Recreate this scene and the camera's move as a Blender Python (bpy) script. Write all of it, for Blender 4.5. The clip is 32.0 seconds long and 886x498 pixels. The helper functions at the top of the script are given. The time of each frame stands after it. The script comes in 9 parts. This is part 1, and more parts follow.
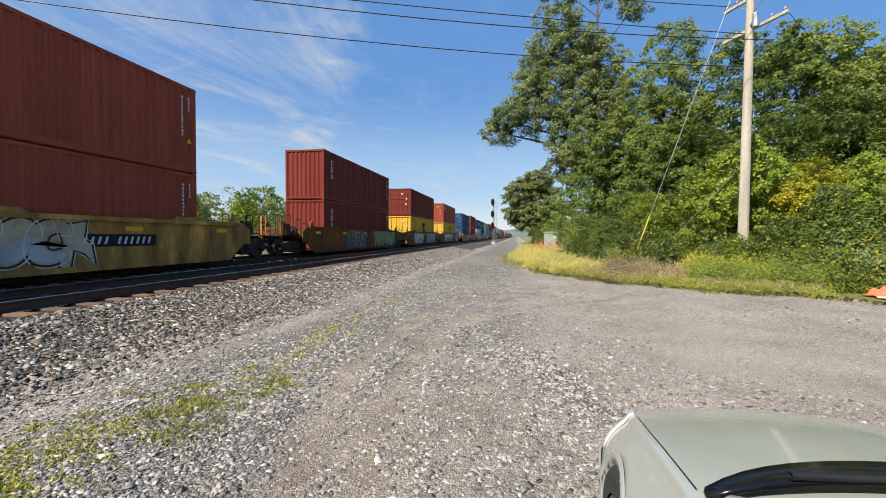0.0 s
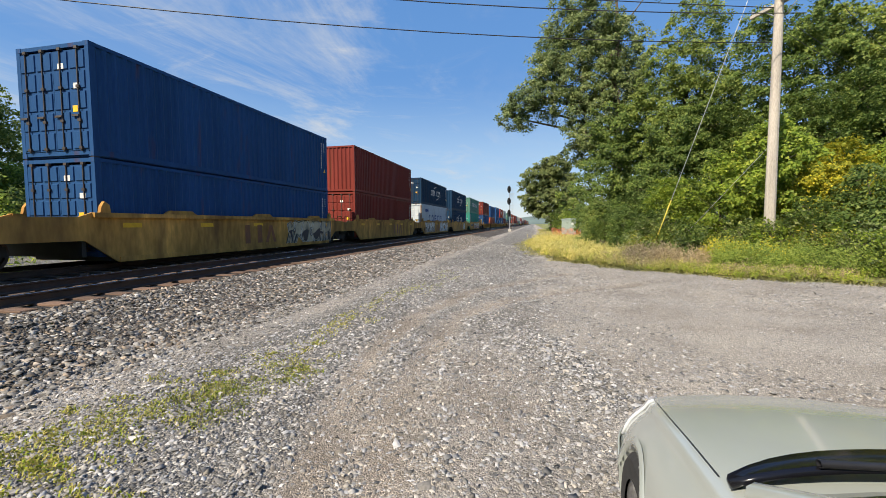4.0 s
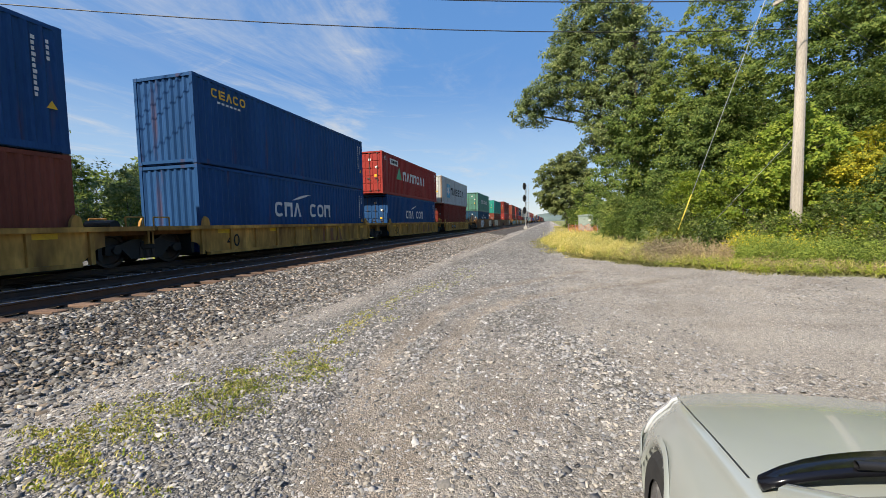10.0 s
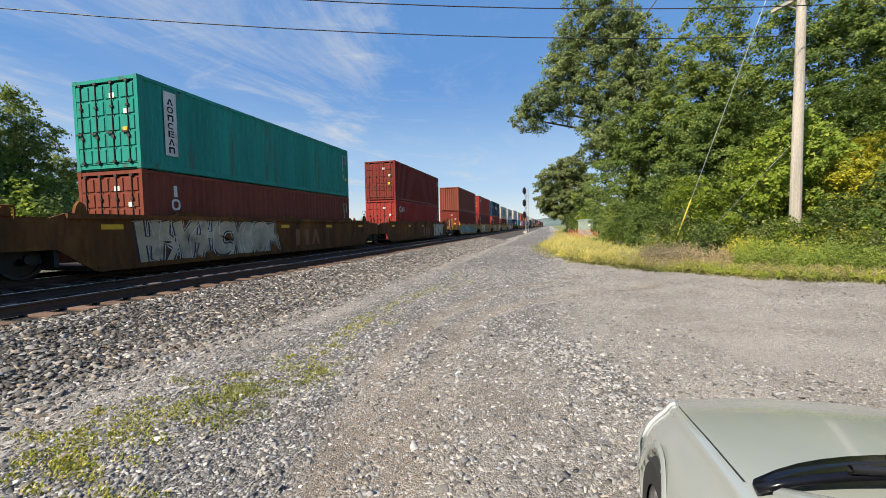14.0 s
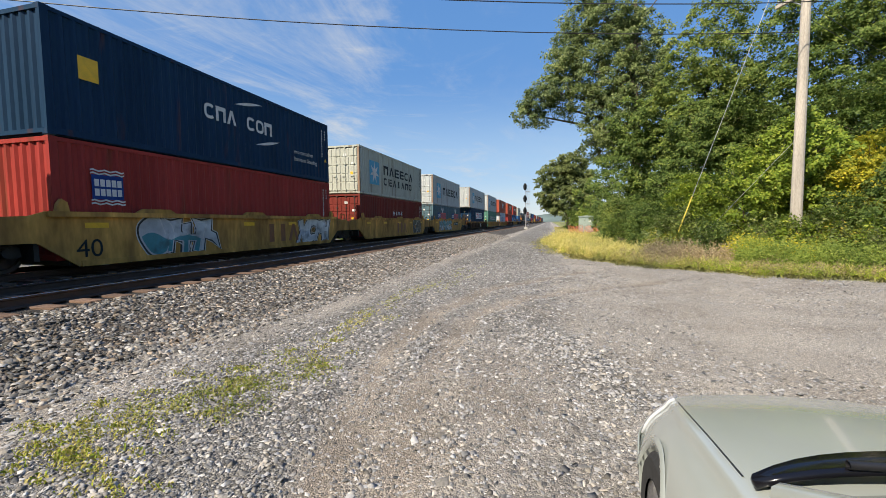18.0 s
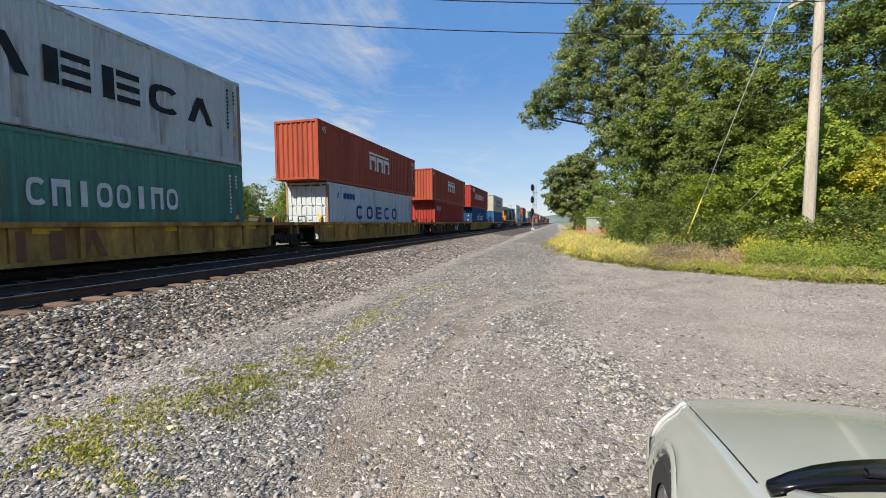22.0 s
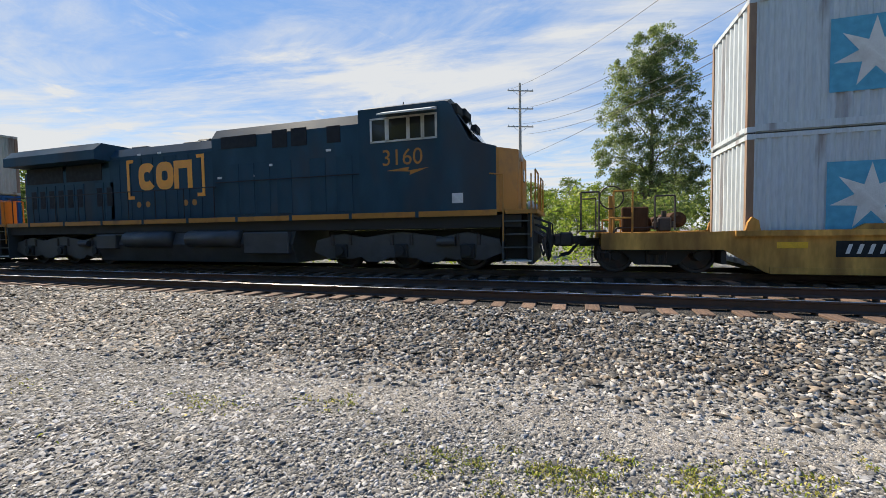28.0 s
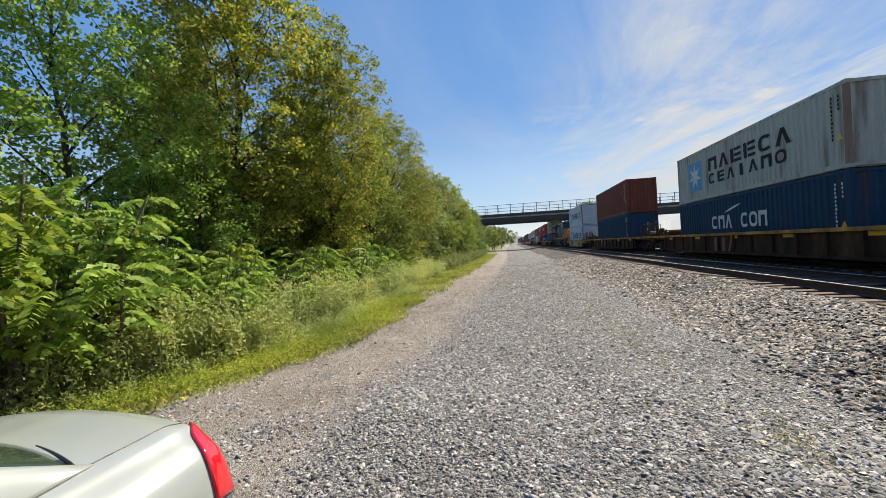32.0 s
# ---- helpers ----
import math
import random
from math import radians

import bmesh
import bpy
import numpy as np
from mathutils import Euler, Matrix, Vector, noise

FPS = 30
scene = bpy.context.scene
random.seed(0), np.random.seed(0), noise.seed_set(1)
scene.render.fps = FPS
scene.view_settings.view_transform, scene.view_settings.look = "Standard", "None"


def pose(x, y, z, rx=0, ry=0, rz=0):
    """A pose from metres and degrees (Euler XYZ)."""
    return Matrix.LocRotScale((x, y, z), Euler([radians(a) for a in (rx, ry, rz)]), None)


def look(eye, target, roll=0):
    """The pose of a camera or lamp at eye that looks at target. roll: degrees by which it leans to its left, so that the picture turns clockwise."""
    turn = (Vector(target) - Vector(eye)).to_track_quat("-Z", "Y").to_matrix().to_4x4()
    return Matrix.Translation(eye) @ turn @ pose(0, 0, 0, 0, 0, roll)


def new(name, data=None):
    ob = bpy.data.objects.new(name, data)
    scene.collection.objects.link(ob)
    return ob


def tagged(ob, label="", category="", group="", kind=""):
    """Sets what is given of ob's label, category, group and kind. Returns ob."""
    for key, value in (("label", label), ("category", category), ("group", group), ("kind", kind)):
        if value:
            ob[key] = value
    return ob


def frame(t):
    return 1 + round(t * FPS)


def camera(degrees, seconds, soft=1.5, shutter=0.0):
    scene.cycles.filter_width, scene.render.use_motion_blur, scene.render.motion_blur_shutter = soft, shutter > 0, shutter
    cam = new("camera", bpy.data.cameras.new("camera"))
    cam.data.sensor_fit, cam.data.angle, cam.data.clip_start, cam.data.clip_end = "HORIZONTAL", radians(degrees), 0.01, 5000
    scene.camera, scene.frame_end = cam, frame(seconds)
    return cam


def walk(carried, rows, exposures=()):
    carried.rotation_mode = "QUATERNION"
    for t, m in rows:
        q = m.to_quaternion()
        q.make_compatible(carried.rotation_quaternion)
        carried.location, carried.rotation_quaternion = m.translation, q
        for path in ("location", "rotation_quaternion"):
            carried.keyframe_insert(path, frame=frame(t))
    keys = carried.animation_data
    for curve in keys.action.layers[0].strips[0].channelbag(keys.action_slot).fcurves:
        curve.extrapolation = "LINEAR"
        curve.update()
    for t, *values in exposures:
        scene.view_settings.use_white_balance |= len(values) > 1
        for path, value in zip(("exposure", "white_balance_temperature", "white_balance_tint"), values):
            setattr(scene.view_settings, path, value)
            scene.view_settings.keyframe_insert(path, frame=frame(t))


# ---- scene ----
cam = camera(95.0, 32.0, soft=0.75)
# seconds, eye, yaw, pitch, roll; the near rail runs along +y
PATH = [
    (0.0, -0.002, 0.000, 1.553, 10.28, -1.85, -0.46),
    (0.5, 0.013, 0.012, 1.554, 9.85, -1.81, -0.32),
    (1.0, 0.010, 0.015, 1.556, 9.76, -1.97, -0.05),
    (1.5, 0.003, 0.023, 1.550, 9.99, -2.43, 0.21),
    (2.0, 0.005, 0.035, 1.543, 10.53, -2.91, 0.52),
    (2.5, 0.010, 0.031, 1.540, 11.13, -3.19, 0.67),
    (3.0, 0.012, 0.019, 1.541, 11.69, -3.38, 0.63),
    (3.5, 0.008, 0.015, 1.542, 12.17, -3.45, 0.40),
    (5.5, -0.012, 0.019, 1.541, 13.18, -3.60, 0.24),
    (6.0, -0.014, 0.030, 1.536, 13.22, -3.57, 0.26),
    (6.5, -0.019, 0.032, 1.540, 13.29, -3.59, 0.21),
    (7.0, -0.012, 0.034, 1.540, 13.63, -3.50, 0.26),
    (7.5, -0.014, 0.025, 1.541, 14.05, -3.48, 0.32),
    (8.0, -0.013, 0.028, 1.538, 14.51, -3.48, 0.49),
    (8.5, -0.008, 0.025, 1.539, 14.93, -3.47, 0.73),
    (9.0, -0.010, 0.019, 1.540, 15.03, -3.54, 0.85),
    (9.5, -0.008, 0.018, 1.541, 14.92, -3.63, 1.03),
    (10.0, -0.004, 0.023, 1.538, 14.70, -3.71, 1.13),
    (10.5, -0.005, 0.022, 1.538, 14.32, -3.76, 1.20),
    (11.0, -0.004, 0.025, 1.540, 14.03, -3.75, 1.19),
    (11.5, -0.003, 0.030, 1.537, 13.91, -3.56, 1.11),
    (12.0, -0.004, 0.030, 1.537, 13.93, -3.35, 0.98),
    (12.5, -0.004, 0.027, 1.539, 14.08, -3.21, 0.87),
    (13.0, -0.007, 0.021, 1.540, 14.22, -3.22, 0.83),
    (13.5, -0.003, 0.015, 1.540, 14.44, -3.23, 0.83),
    (14.0, 0.003, 0.012, 1.539, 14.69, -3.10, 0.93),
    (14.5, 0.001, 0.006, 1.542, 14.80, -2.97, 0.88),
    (16.5, -0.012, 0.013, 1.545, 14.48, -2.83, 0.28),
    (17.0, -0.016, 0.010, 1.543, 14.60, -3.18, 0.35),
    (17.5, -0.012, 0.008, 1.543, 14.83, -3.51, 0.54),
    (18.0, -0.005, 0.002, 1.541, 14.74, -3.76, 0.54),
    (18.5, -0.008, 0.004, 1.541, 14.42, -3.91, 0.52),
    (19.0, -0.012, 0.012, 1.536, 14.04, -3.86, 0.40),
    (19.5, -0.010, 0.016, 1.538, 13.87, -3.82, 0.36),
    (20.0, -0.011, 0.016, 1.539, 14.14, -3.70, 0.44),
    (20.5, -0.012, 0.013, 1.541, 14.61, -3.56, 0.52),
    (21.0, -0.016, 0.003, 1.543, 15.17, -3.53, 0.55),
    (21.5, -0.019, -0.002, 1.542, 15.49, -3.59, 0.42),
    (22.0, -0.018, -0.001, 1.542, 15.70, -3.68, 0.23),
    (22.5, -0.020, 0.000, 1.542, 15.80, -3.70, 0.17),
    (23.0, -0.029, -0.003, 1.543, 16.00, -3.75, -0.02),
    (23.5, -0.023, 0.005, 1.542, 16.13, -3.74, -0.10),
    (24.0, -0.038, -0.000, 1.543, 16.67, -3.73, 0.04),
    (24.5, -0.079, -0.038, 1.553, 17.68, -3.68, 0.30),
    (26.5, -0.041, 0.133, 1.439, 33.25, -4.51, 0.40),
    (27.0, -0.173, 0.092, 1.394, 47.98, -3.60, 0.97),
    (27.5, -0.226, -0.143, 1.460, 73.73, -2.95, 0.78),
    (28.0, -0.420, -0.170, 1.598, 107.62, -2.61, 0.82),
    (28.5, -0.610, -0.180, 1.641, 138.03, -3.19, -0.01),
    (29.0, -0.696, -0.105, 1.688, 156.78, -4.53, 0.78),
    (29.5, -0.697, -0.065, 1.696, 163.74, -4.09, 1.00),
    (30.0, -0.674, -0.110, 1.688, 169.88, -3.57, 1.02),
    (30.5, -0.667, -0.118, 1.659, 180.98, 0.87, 1.30),
    (31.0, -0.841, 0.017, 1.639, 191.16, -2.52, 0.48),
    (31.5, -1.057, 0.125, 1.661, 192.77, -2.67, 2.98),
    (32.0, -1.204, 0.108, 1.682, 189.54, -0.31, 3.21),
]
walk(cam, [(t, pose(x, y, z, 90 + pitch, roll, yaw)) for t, x, y, z, yaw, pitch, roll in PATH],
     exposures=[(0.0, 0.68, 7350, 10), (26.5, 0.66, 7300, 10), (28.0, 0.82, 7300, 10), (29.0, 0.65, 7400, 10), (30.0, 0.66, 7400, 10), (32.0, 0.69, 7450, 10)])

# ---- world and sun ----
SUN_DIR = Vector((-0.56, -0.90, 1.0)).normalized()
world = bpy.data.worlds.new("sky")
scene.world = world
world.use_nodes = True
wn, wl = world.node_tree.nodes, world.node_tree.links
wn.clear()
sky = wn.new("ShaderNodeTexSky")
sky.sky_type, sky.sun_disc = "NISHITA", False
sky.sun_elevation = math.asin(SUN_DIR.z)
sky.sun_rotation = math.atan2(SUN_DIR.x, SUN_DIR.y)
sky.air_density, sky.dust_density, sky.ozone_density = 1.0, 0.15, 2.6
coord = wn.new("ShaderNodeTexCoord")
sep = wn.new("ShaderNodeSeparateXYZ")
wl.new(coord.outputs["Generated"], sep.inputs[0])
# thin high cloud: the view direction is laid on a flat layer overhead
lift = wn.new("ShaderNodeMath")
lift.operation = "MAXIMUM"
lift.inputs[1].default_value = 0.03
wl.new(sep.outputs["Z"], lift.inputs[0])
flat = wn.new("ShaderNodeVectorMath")
flat.operation = "DIVIDE"
comb = wn.new("ShaderNodeCombineXYZ")
for k in range(3):
    wl.new(lift.outputs[0], comb.inputs[k])
wl.new(coord.outputs["Generated"], flat.inputs[0])
wl.new(comb.outputs[0], flat.inputs[1])


def cloud_layer(scale, rot, stretch, detail, rough, low, high, distort):
    turn = wn.new("ShaderNodeMapping")
    turn.inputs["Rotation"].default_value = (0, 0, radians(rot))
    turn.inputs["Scale"].default_value = (scale * stretch, scale, 0.0)
    wl.new(flat.outputs[0], turn.inputs["Vector"])
    tex = wn.new("ShaderNodeTexNoise")
    tex.inputs["Scale"].default_value = 1.0
    tex.inputs["Detail"].default_value = detail
    tex.inputs["Roughness"].default_value = rough
    tex.inputs["Distortion"].default_value = distort
    wl.new(turn.outputs[0], tex.inputs["Vector"])
    ramp = wn.new("ShaderNodeMapRange")
    ramp.interpolation_type = "SMOOTHSTEP"
    ramp.inputs["From Min"].default_value, ramp.inputs["From Max"].default_value = low, high
    wl.new(tex.outputs[0], ramp.inputs["Value"])
    return ramp.outputs[0]


def world_math(op, a, b):
    n = wn.new("ShaderNodeMath")
    n.operation = op
    for k, v in enumerate((a, b)):
        if isinstance(v, (int, float)):
            n.inputs[k].default_value = v
        else:
            wl.new(v, n.inputs[k])
    return n.outputs[0]


# most of the cloud lies to the west
west_side = wn.new("ShaderNodeMapRange")
west_side.interpolation_type = "SMOOTHSTEP"
west_side.inputs["From Min"].default_value, west_side.inputs["From Max"].default_value = 0.15, -0.45
wl.new(sep.outputs["X"], west_side.inputs["Value"])
wisps = world_math("MULTIPLY", cloud_layer(0.42, 0, 2.6, 12, 0.66, 0.48, 0.74, 0.5), world_math("MULTIPLY", west_side.outputs[0], 0.68))
fine = world_math("MULTIPLY", cloud_layer(1.7, 0, 0.5, 10, 0.66, 0.54, 0.78, 1.2), world_math("MULTIPLY", west_side.outputs[0], 0.36))
veil = world_math("MULTIPLY", cloud_layer(0.22, 0, 1.8, 7, 0.6, 0.50, 0.80, 0.6), 0.22)
# heavier cloud towards the sun's side of the sky
toward = wn.new("ShaderNodeMapRange")
toward.interpolation_type = "SMOOTHSTEP"
toward.inputs["From Min"].default_value, toward.inputs["From Max"].default_value = 0.52, 0.86
side = wn.new("ShaderNodeVectorMath")
side.operation = "DOT_PRODUCT"
side.inputs[1].default_value = (-0.82, -0.57, 0.0)
wl.new(coord.outputs["Generated"], side.inputs[0])
wl.new(side.outputs["Value"], toward.inputs["Value"])
heavy = world_math("MULTIPLY", cloud_layer(0.36, 4, 2.6, 12, 0.64, 0.30, 0.66, 0.8), toward.outputs[0])
# a few small heaped clouds low on that side
band = wn.new("ShaderNodeMapRange")
band.interpolation_type = "SMOOTHSTEP"
band.inputs["From Min"].default_value, band.inputs["From Max"].default_value = 0.16, 0.05
away = world_math("ABSOLUTE", world_math("SUBTRACT", sep.outputs["Z"], 0.27), 0.0)
wl.new(away, band.inputs["Value"])
heaps = world_math("MULTIPLY", cloud_layer(1.7, 0, 1.0, 8, 0.56, 0.61, 0.74, 0.2), world_math("MULTIPLY", band.outputs[0], toward.outputs[0]))
thin = world_math("ADD", world_math("ADD", wisps, fine), world_math("ADD", veil, heavy))
cover = world_math("MINIMUM", world_math("ADD", thin, heaps), 0.95)
# clear air: deep blue overhead, paler to the horizon, blended with the model sky
air = wn.new("ShaderNodeValToRGB")
air.color_ramp.interpolation = "EASE"
for p, c in ((0.12, (0.27, 0.46, 0.76)), (0.34, (0.085, 0.265, 0.66))):
    air.color_ramp.elements.new(p).color = (*c, 1)
air.color_ramp.elements[0].color = (0.46, 0.58, 0.74, 1)
air.color_ramp.elements[-1].color = (0.04, 0.17, 0.55, 1)
wl.new(sep.outputs["Z"], air.inputs[0])
gain = wn.new("ShaderNodeVectorMath")
gain.operation = "SCALE"
gain.inputs["Scale"].default_value = 7.7
wl.new(air.outputs[0], gain.inputs[0])
pale = wn.new("ShaderNodeMix")
pale.data_type = "RGBA"
pale.inputs["Factor"].default_value = 0.8
wl.new(sky.outputs[0], pale.inputs[6])
wl.new(gain.outputs[0], pale.inputs[7])
tint = wn.new("ShaderNodeMix")
tint.data_type = "RGBA"
wl.new(cover, tint.inputs["Factor"])
wl.new(pale.outputs[2], tint.inputs[6])
tint.inputs[7].default_value = (4.2, 4.55, 5.05, 1)
back = wn.new("ShaderNodeBackground")
back.inputs["Strength"].default_value = 0.10
wl.new(tint.outputs[2], back.inputs["Color"])
wout = wn.new("ShaderNodeOutputWorld")
wl.new(back.outputs[0], wout.inputs[0])

sun = new("sun", bpy.data.lights.new("sun", "SUN"))
sun.data.energy, sun.data.angle, sun.data.color = 5.0, radians(0.53), (1.0, 0.95, 0.86)
sun.matrix_world = look(SUN_DIR * 200, (0, 0, 0))

# ---- materials ----
def material(name, base, rough=0.6, metal=0.0, vary=0.15, scale=6.0, grain=0.08, grain_scale=60.0, bump=0.0, bump_scale=40.0,
             dirt=None, dirt_amount=0.0, dirt_scale=2.0, stretch=(1, 1, 1), per_object=0.0, per_island=0.0, coat=0.0, rough_vary=0.1):
    m = bpy.data.materials.new(name)
    m.use_nodes = True
    nt = m.node_tree
    bsdf = nt.nodes["Principled BSDF"]
    co = nt.nodes.new("ShaderNodeTexCoord")
    mp = nt.nodes.new("ShaderNodeMapping")
    mp.inputs["Scale"].default_value = stretch
    nt.links.new(co.outputs["Object"], mp.inputs["Vector"])

    def noise_tex(sc, detail=4):
        n = nt.nodes.new("ShaderNodeTexNoise")
        n.inputs["Scale"].default_value, n.inputs["Detail"].default_value = sc, detail
        nt.links.new(mp.outputs[0], n.inputs["Vector"])
        return n.outputs[0]

    def mix(kind, fac, a, b):
        n = nt.nodes.new("ShaderNodeMix")
        n.data_type, n.blend_type = "RGBA", kind
        for socket, v in ((0, fac), (6, a), (7, b)):
            if isinstance(v, (int, float)):
                n.inputs[socket].default_value = v
            elif isinstance(v, tuple):
                n.inputs[socket].default_value = (*v[:3], 1)
            else:
                nt.links.new(v, n.inputs[socket])
        return n.outputs[2]

    def remap(v, lo, hi, a, b):
        n = nt.nodes.new("ShaderNodeMapRange")
        n.inputs["From Min"].default_value, n.inputs["From Max"].default_value = lo, hi
        n.inputs["To Min"].default_value, n.inputs["To Max"].default_value = a, b
        nt.links.new(v, n.inputs["Value"])
        return n.outputs[0]

    colour = base
    big = noise_tex(scale)
    dark = tuple(c * (1 - vary) for c in base)
    light = tuple(min(1.0, c * (1 + vary)) for c in base)
    colour = mix("MIX", remap(big, 0.3, 0.7, 0, 1), dark, light)
    if grain:
        g = noise_tex(grain_scale, 2)
        colour = mix("MULTIPLY", 1.0, colour, mix("MIX", remap(g, 0.3, 0.7, 0, 1), (1 - grain,) * 3, (1 + grain,) * 3))
    if dirt:
        d = noise_tex(dirt_scale, 8)
        colour = mix("MIX", remap(d, 0.62 - 0.25 * dirt_amount, 0.8 - 0.1 * dirt_amount, 0, 0.85), colour, dirt)
    if per_object or per_island:
        if per_object:
            r = nt.nodes.new("ShaderNodeObjectInfo").outputs["Random"]
            amount = per_object
        else:
            r = nt.nodes.new("ShaderNodeNewGeometry").outputs["Random Per Island"]
            amount = per_island
        colour = mix("MULTIPLY", 1.0, colour, mix("MIX", r, (1 - amount,) * 3, (1 + amount,) * 3))
    if isinstance(colour, tuple):
        bsdf.inputs["Base Color"].default_value = (*colour, 1)
    else:
        nt.links.new(colour, bsdf.inputs["Base Color"])
    nt.links.new(remap(big, 0.3, 0.7, max(0.02, rough - rough_vary), min(1, rough + rough_vary)), bsdf.inputs["Roughness"])
    bsdf.inputs["Metallic"].default_value = metal
    bsdf.inputs["Coat Weight"].default_value = coat
    if bump:
        b = nt.nodes.new("ShaderNodeBump")
        b.inputs["Strength"].default_value, b.inputs["Distance"].default_value = 1.0, bump
        nt.links.new(noise_tex(bump_scale, 3), b.inputs["Height"])
        nt.links.new(b.outputs[0], bsdf.inputs["Normal"])
    return m


RUST = (0.11, 0.045, 0.025)
GRIME = (0.035, 0.03, 0.027)


def paint(name, base, rough=0.5, rust=0.25, fade=0.18):
    return material(name, base, rough, vary=fade, scale=0.9, grain=0.09, grain_scale=25, dirt=RUST, dirt_amount=rust, dirt_scale=2.4,
                    stretch=(1, 1, 0.14), bump=0.002, bump_scale=9)


M_rustedge = paint("rust_streaked_edge_paint", (0.30, 0.21, 0.15), rust=0.75, fade=0.3)
C = {
    "maroon": paint("maroon_paint", (0.170, 0.033, 0.026), rust=0.14),
    "oxide": paint("oxide_red_paint", (0.32, 0.072, 0.044), rust=0.2),
    "brown": paint("brown_paint", (0.19, 0.056, 0.038)),
    "red": paint("red_paint", (0.30, 0.042, 0.035)),
    "orange": paint("orange_paint", (0.33, 0.082, 0.048)),
    "yellow": paint("yellow_paint", (0.58, 0.36, 0.05)),
    "navy": paint("navy_paint", (0.011, 0.036, 0.074), rust=0.06),
    "blue": paint("blue_paint", (0.018, 0.066, 0.17), rust=0.08),
    "sky": paint("bright_blue_paint", (0.022, 0.095, 0.23)),
    "green": paint("green_paint", (0.035, 0.23, 0.175)),
    "sage": paint("sage_green_paint", (0.085, 0.21, 0.16)),
    "petrol": paint("petrol_blue_paint", (0.018, 0.058, 0.1)),
    "teal": paint("teal_paint", (0.02, 0.25, 0.2)),
    "white": paint("grey_white_paint", (0.43, 0.455, 0.45), rust=0.3, fade=0.07),
    "ivory": paint("weathered_ivory_paint", (0.41, 0.42, 0.36), rust=0.34, fade=0.07),
    "silver": paint("silver_paint", (0.46, 0.51, 0.54), rust=0.26, fade=0.07),
    "slate": paint("slate_blue_paint", (0.09, 0.15, 0.175), rust=0.35),
}
M_wellyellow = material("yellow_well_paint", (0.54, 0.285, 0.075), 0.6, vary=0.45, scale=0.8, grain=0.2, grain_scale=9, dirt=(0.14, 0.072, 0.034), dirt_amount=0.9, dirt_scale=1.5,
                        stretch=(1, 1, 0.3), bump=0.003, bump_scale=12)
M_wellbrown = material("brown_well_paint", (0.20, 0.085, 0.028), 0.65, vary=0.45, scale=0.8, grain=0.2, grain_scale=9, dirt=(0.06, 0.03, 0.018), dirt_amount=1.0, dirt_scale=1.6, stretch=(1, 1, 0.3))
M_wellrust = material("dark_rusty_well_paint", (0.10, 0.05, 0.026), 0.7, vary=0.45, scale=0.8, grain=0.2, grain_scale=9, dirt=(0.035, 0.022, 0.015), dirt_amount=1.0, dirt_scale=1.4, stretch=(1, 1, 0.3))
M_black = material("sooty_black_steel", (0.018, 0.017, 0.016), 0.7, vary=0.3, scale=3)
M_steel = material("worn_steel", (0.06, 0.05, 0.045), 0.6, 0.5, vary=0.3, scale=4, dirt=RUST, dirt_amount=0.4)
M_rail = material("polished_rail_top", (0.55, 0.55, 0.54), 0.22, 1.0, vary=0.1, scale=3)
M_railside = material("rusty_rail", (0.07, 0.038, 0.025), 0.8, vary=0.3, scale=5)
M_tie = material("weathered_timber", (0.13, 0.078, 0.052), 0.9, vary=0.35, scale=5, grain=0.25, grain_scale=40, stretch=(0.4, 4, 4), per_object=0.35, bump=0.01, bump_scale=25)
M_mark_white = material("white_marking", (0.62, 0.62, 0.60), 0.6, vary=0.15, scale=3, dirt=(0.3, 0.27, 0.24), dirt_amount=0.4)
M_mark_blue = material("blue_marking", (0.02, 0.05, 0.19), 0.5, vary=0.1)
M_mark_black = material("black_marking", (0.025, 0.028, 0.03), 0.6, vary=0.2)
M_mark_sky = material("sky_blue_marking", (0.08, 0.32, 0.46), 0.5, vary=0.12)
M_mark_yellow = material("yellow_marking", (0.75, 0.42, 0.02), 0.5, vary=0.1)
M_mark_red = material("red_marking", (0.5, 0.03, 0.04), 0.5, vary=0.1)
M_mark_green = material("green_marking", (0.02, 0.28, 0.10), 0.5, vary=0.1)
M_mark_brown = material("brown_marking", (0.235, 0.085, 0.035), 0.6, vary=0.2)
# old chalky paint has hardly any sheen, even at a slant
for m in (*C.values(), M_rustedge, M_wellyellow, M_wellbrown, M_wellrust, M_mark_white, M_mark_black, M_mark_blue, M_mark_sky):
    m.node_tree.nodes["Principled BSDF"].inputs["Specular IOR Level"].default_value = 0.06


# ---- mesh helpers ----
def mesh_of(bm, name, smooth=False):
    bmesh.ops.recalc_face_normals(bm, faces=bm.faces)
    me = bpy.data.meshes.new(name)
    bm.to_mesh(me)
    bm.free()
    if smooth:
        for p in me.polygons:
            p.use_smooth = True
    return me


def box(bm, x0, x1, y0, y1, z0, z1, bevel=0.0):
    vs = [bm.verts.new((x, y, z)) for x in (x0, x1) for y in (y0, y1) for z in (z0, z1)]
    fs = [bm.faces.new([vs[i] for i in q]) for q in ((0, 1, 3, 2), (4, 6, 7, 5), (0, 4, 5, 1), (2, 3, 7, 6), (0, 2, 6, 4), (1, 5, 7, 3))]
    if bevel:
        edges = list({e for f in fs for e in f.edges})
        bmesh.ops.bevel(bm, geom=edges, offset=bevel, segments=1, affect="EDGES")
    return bm


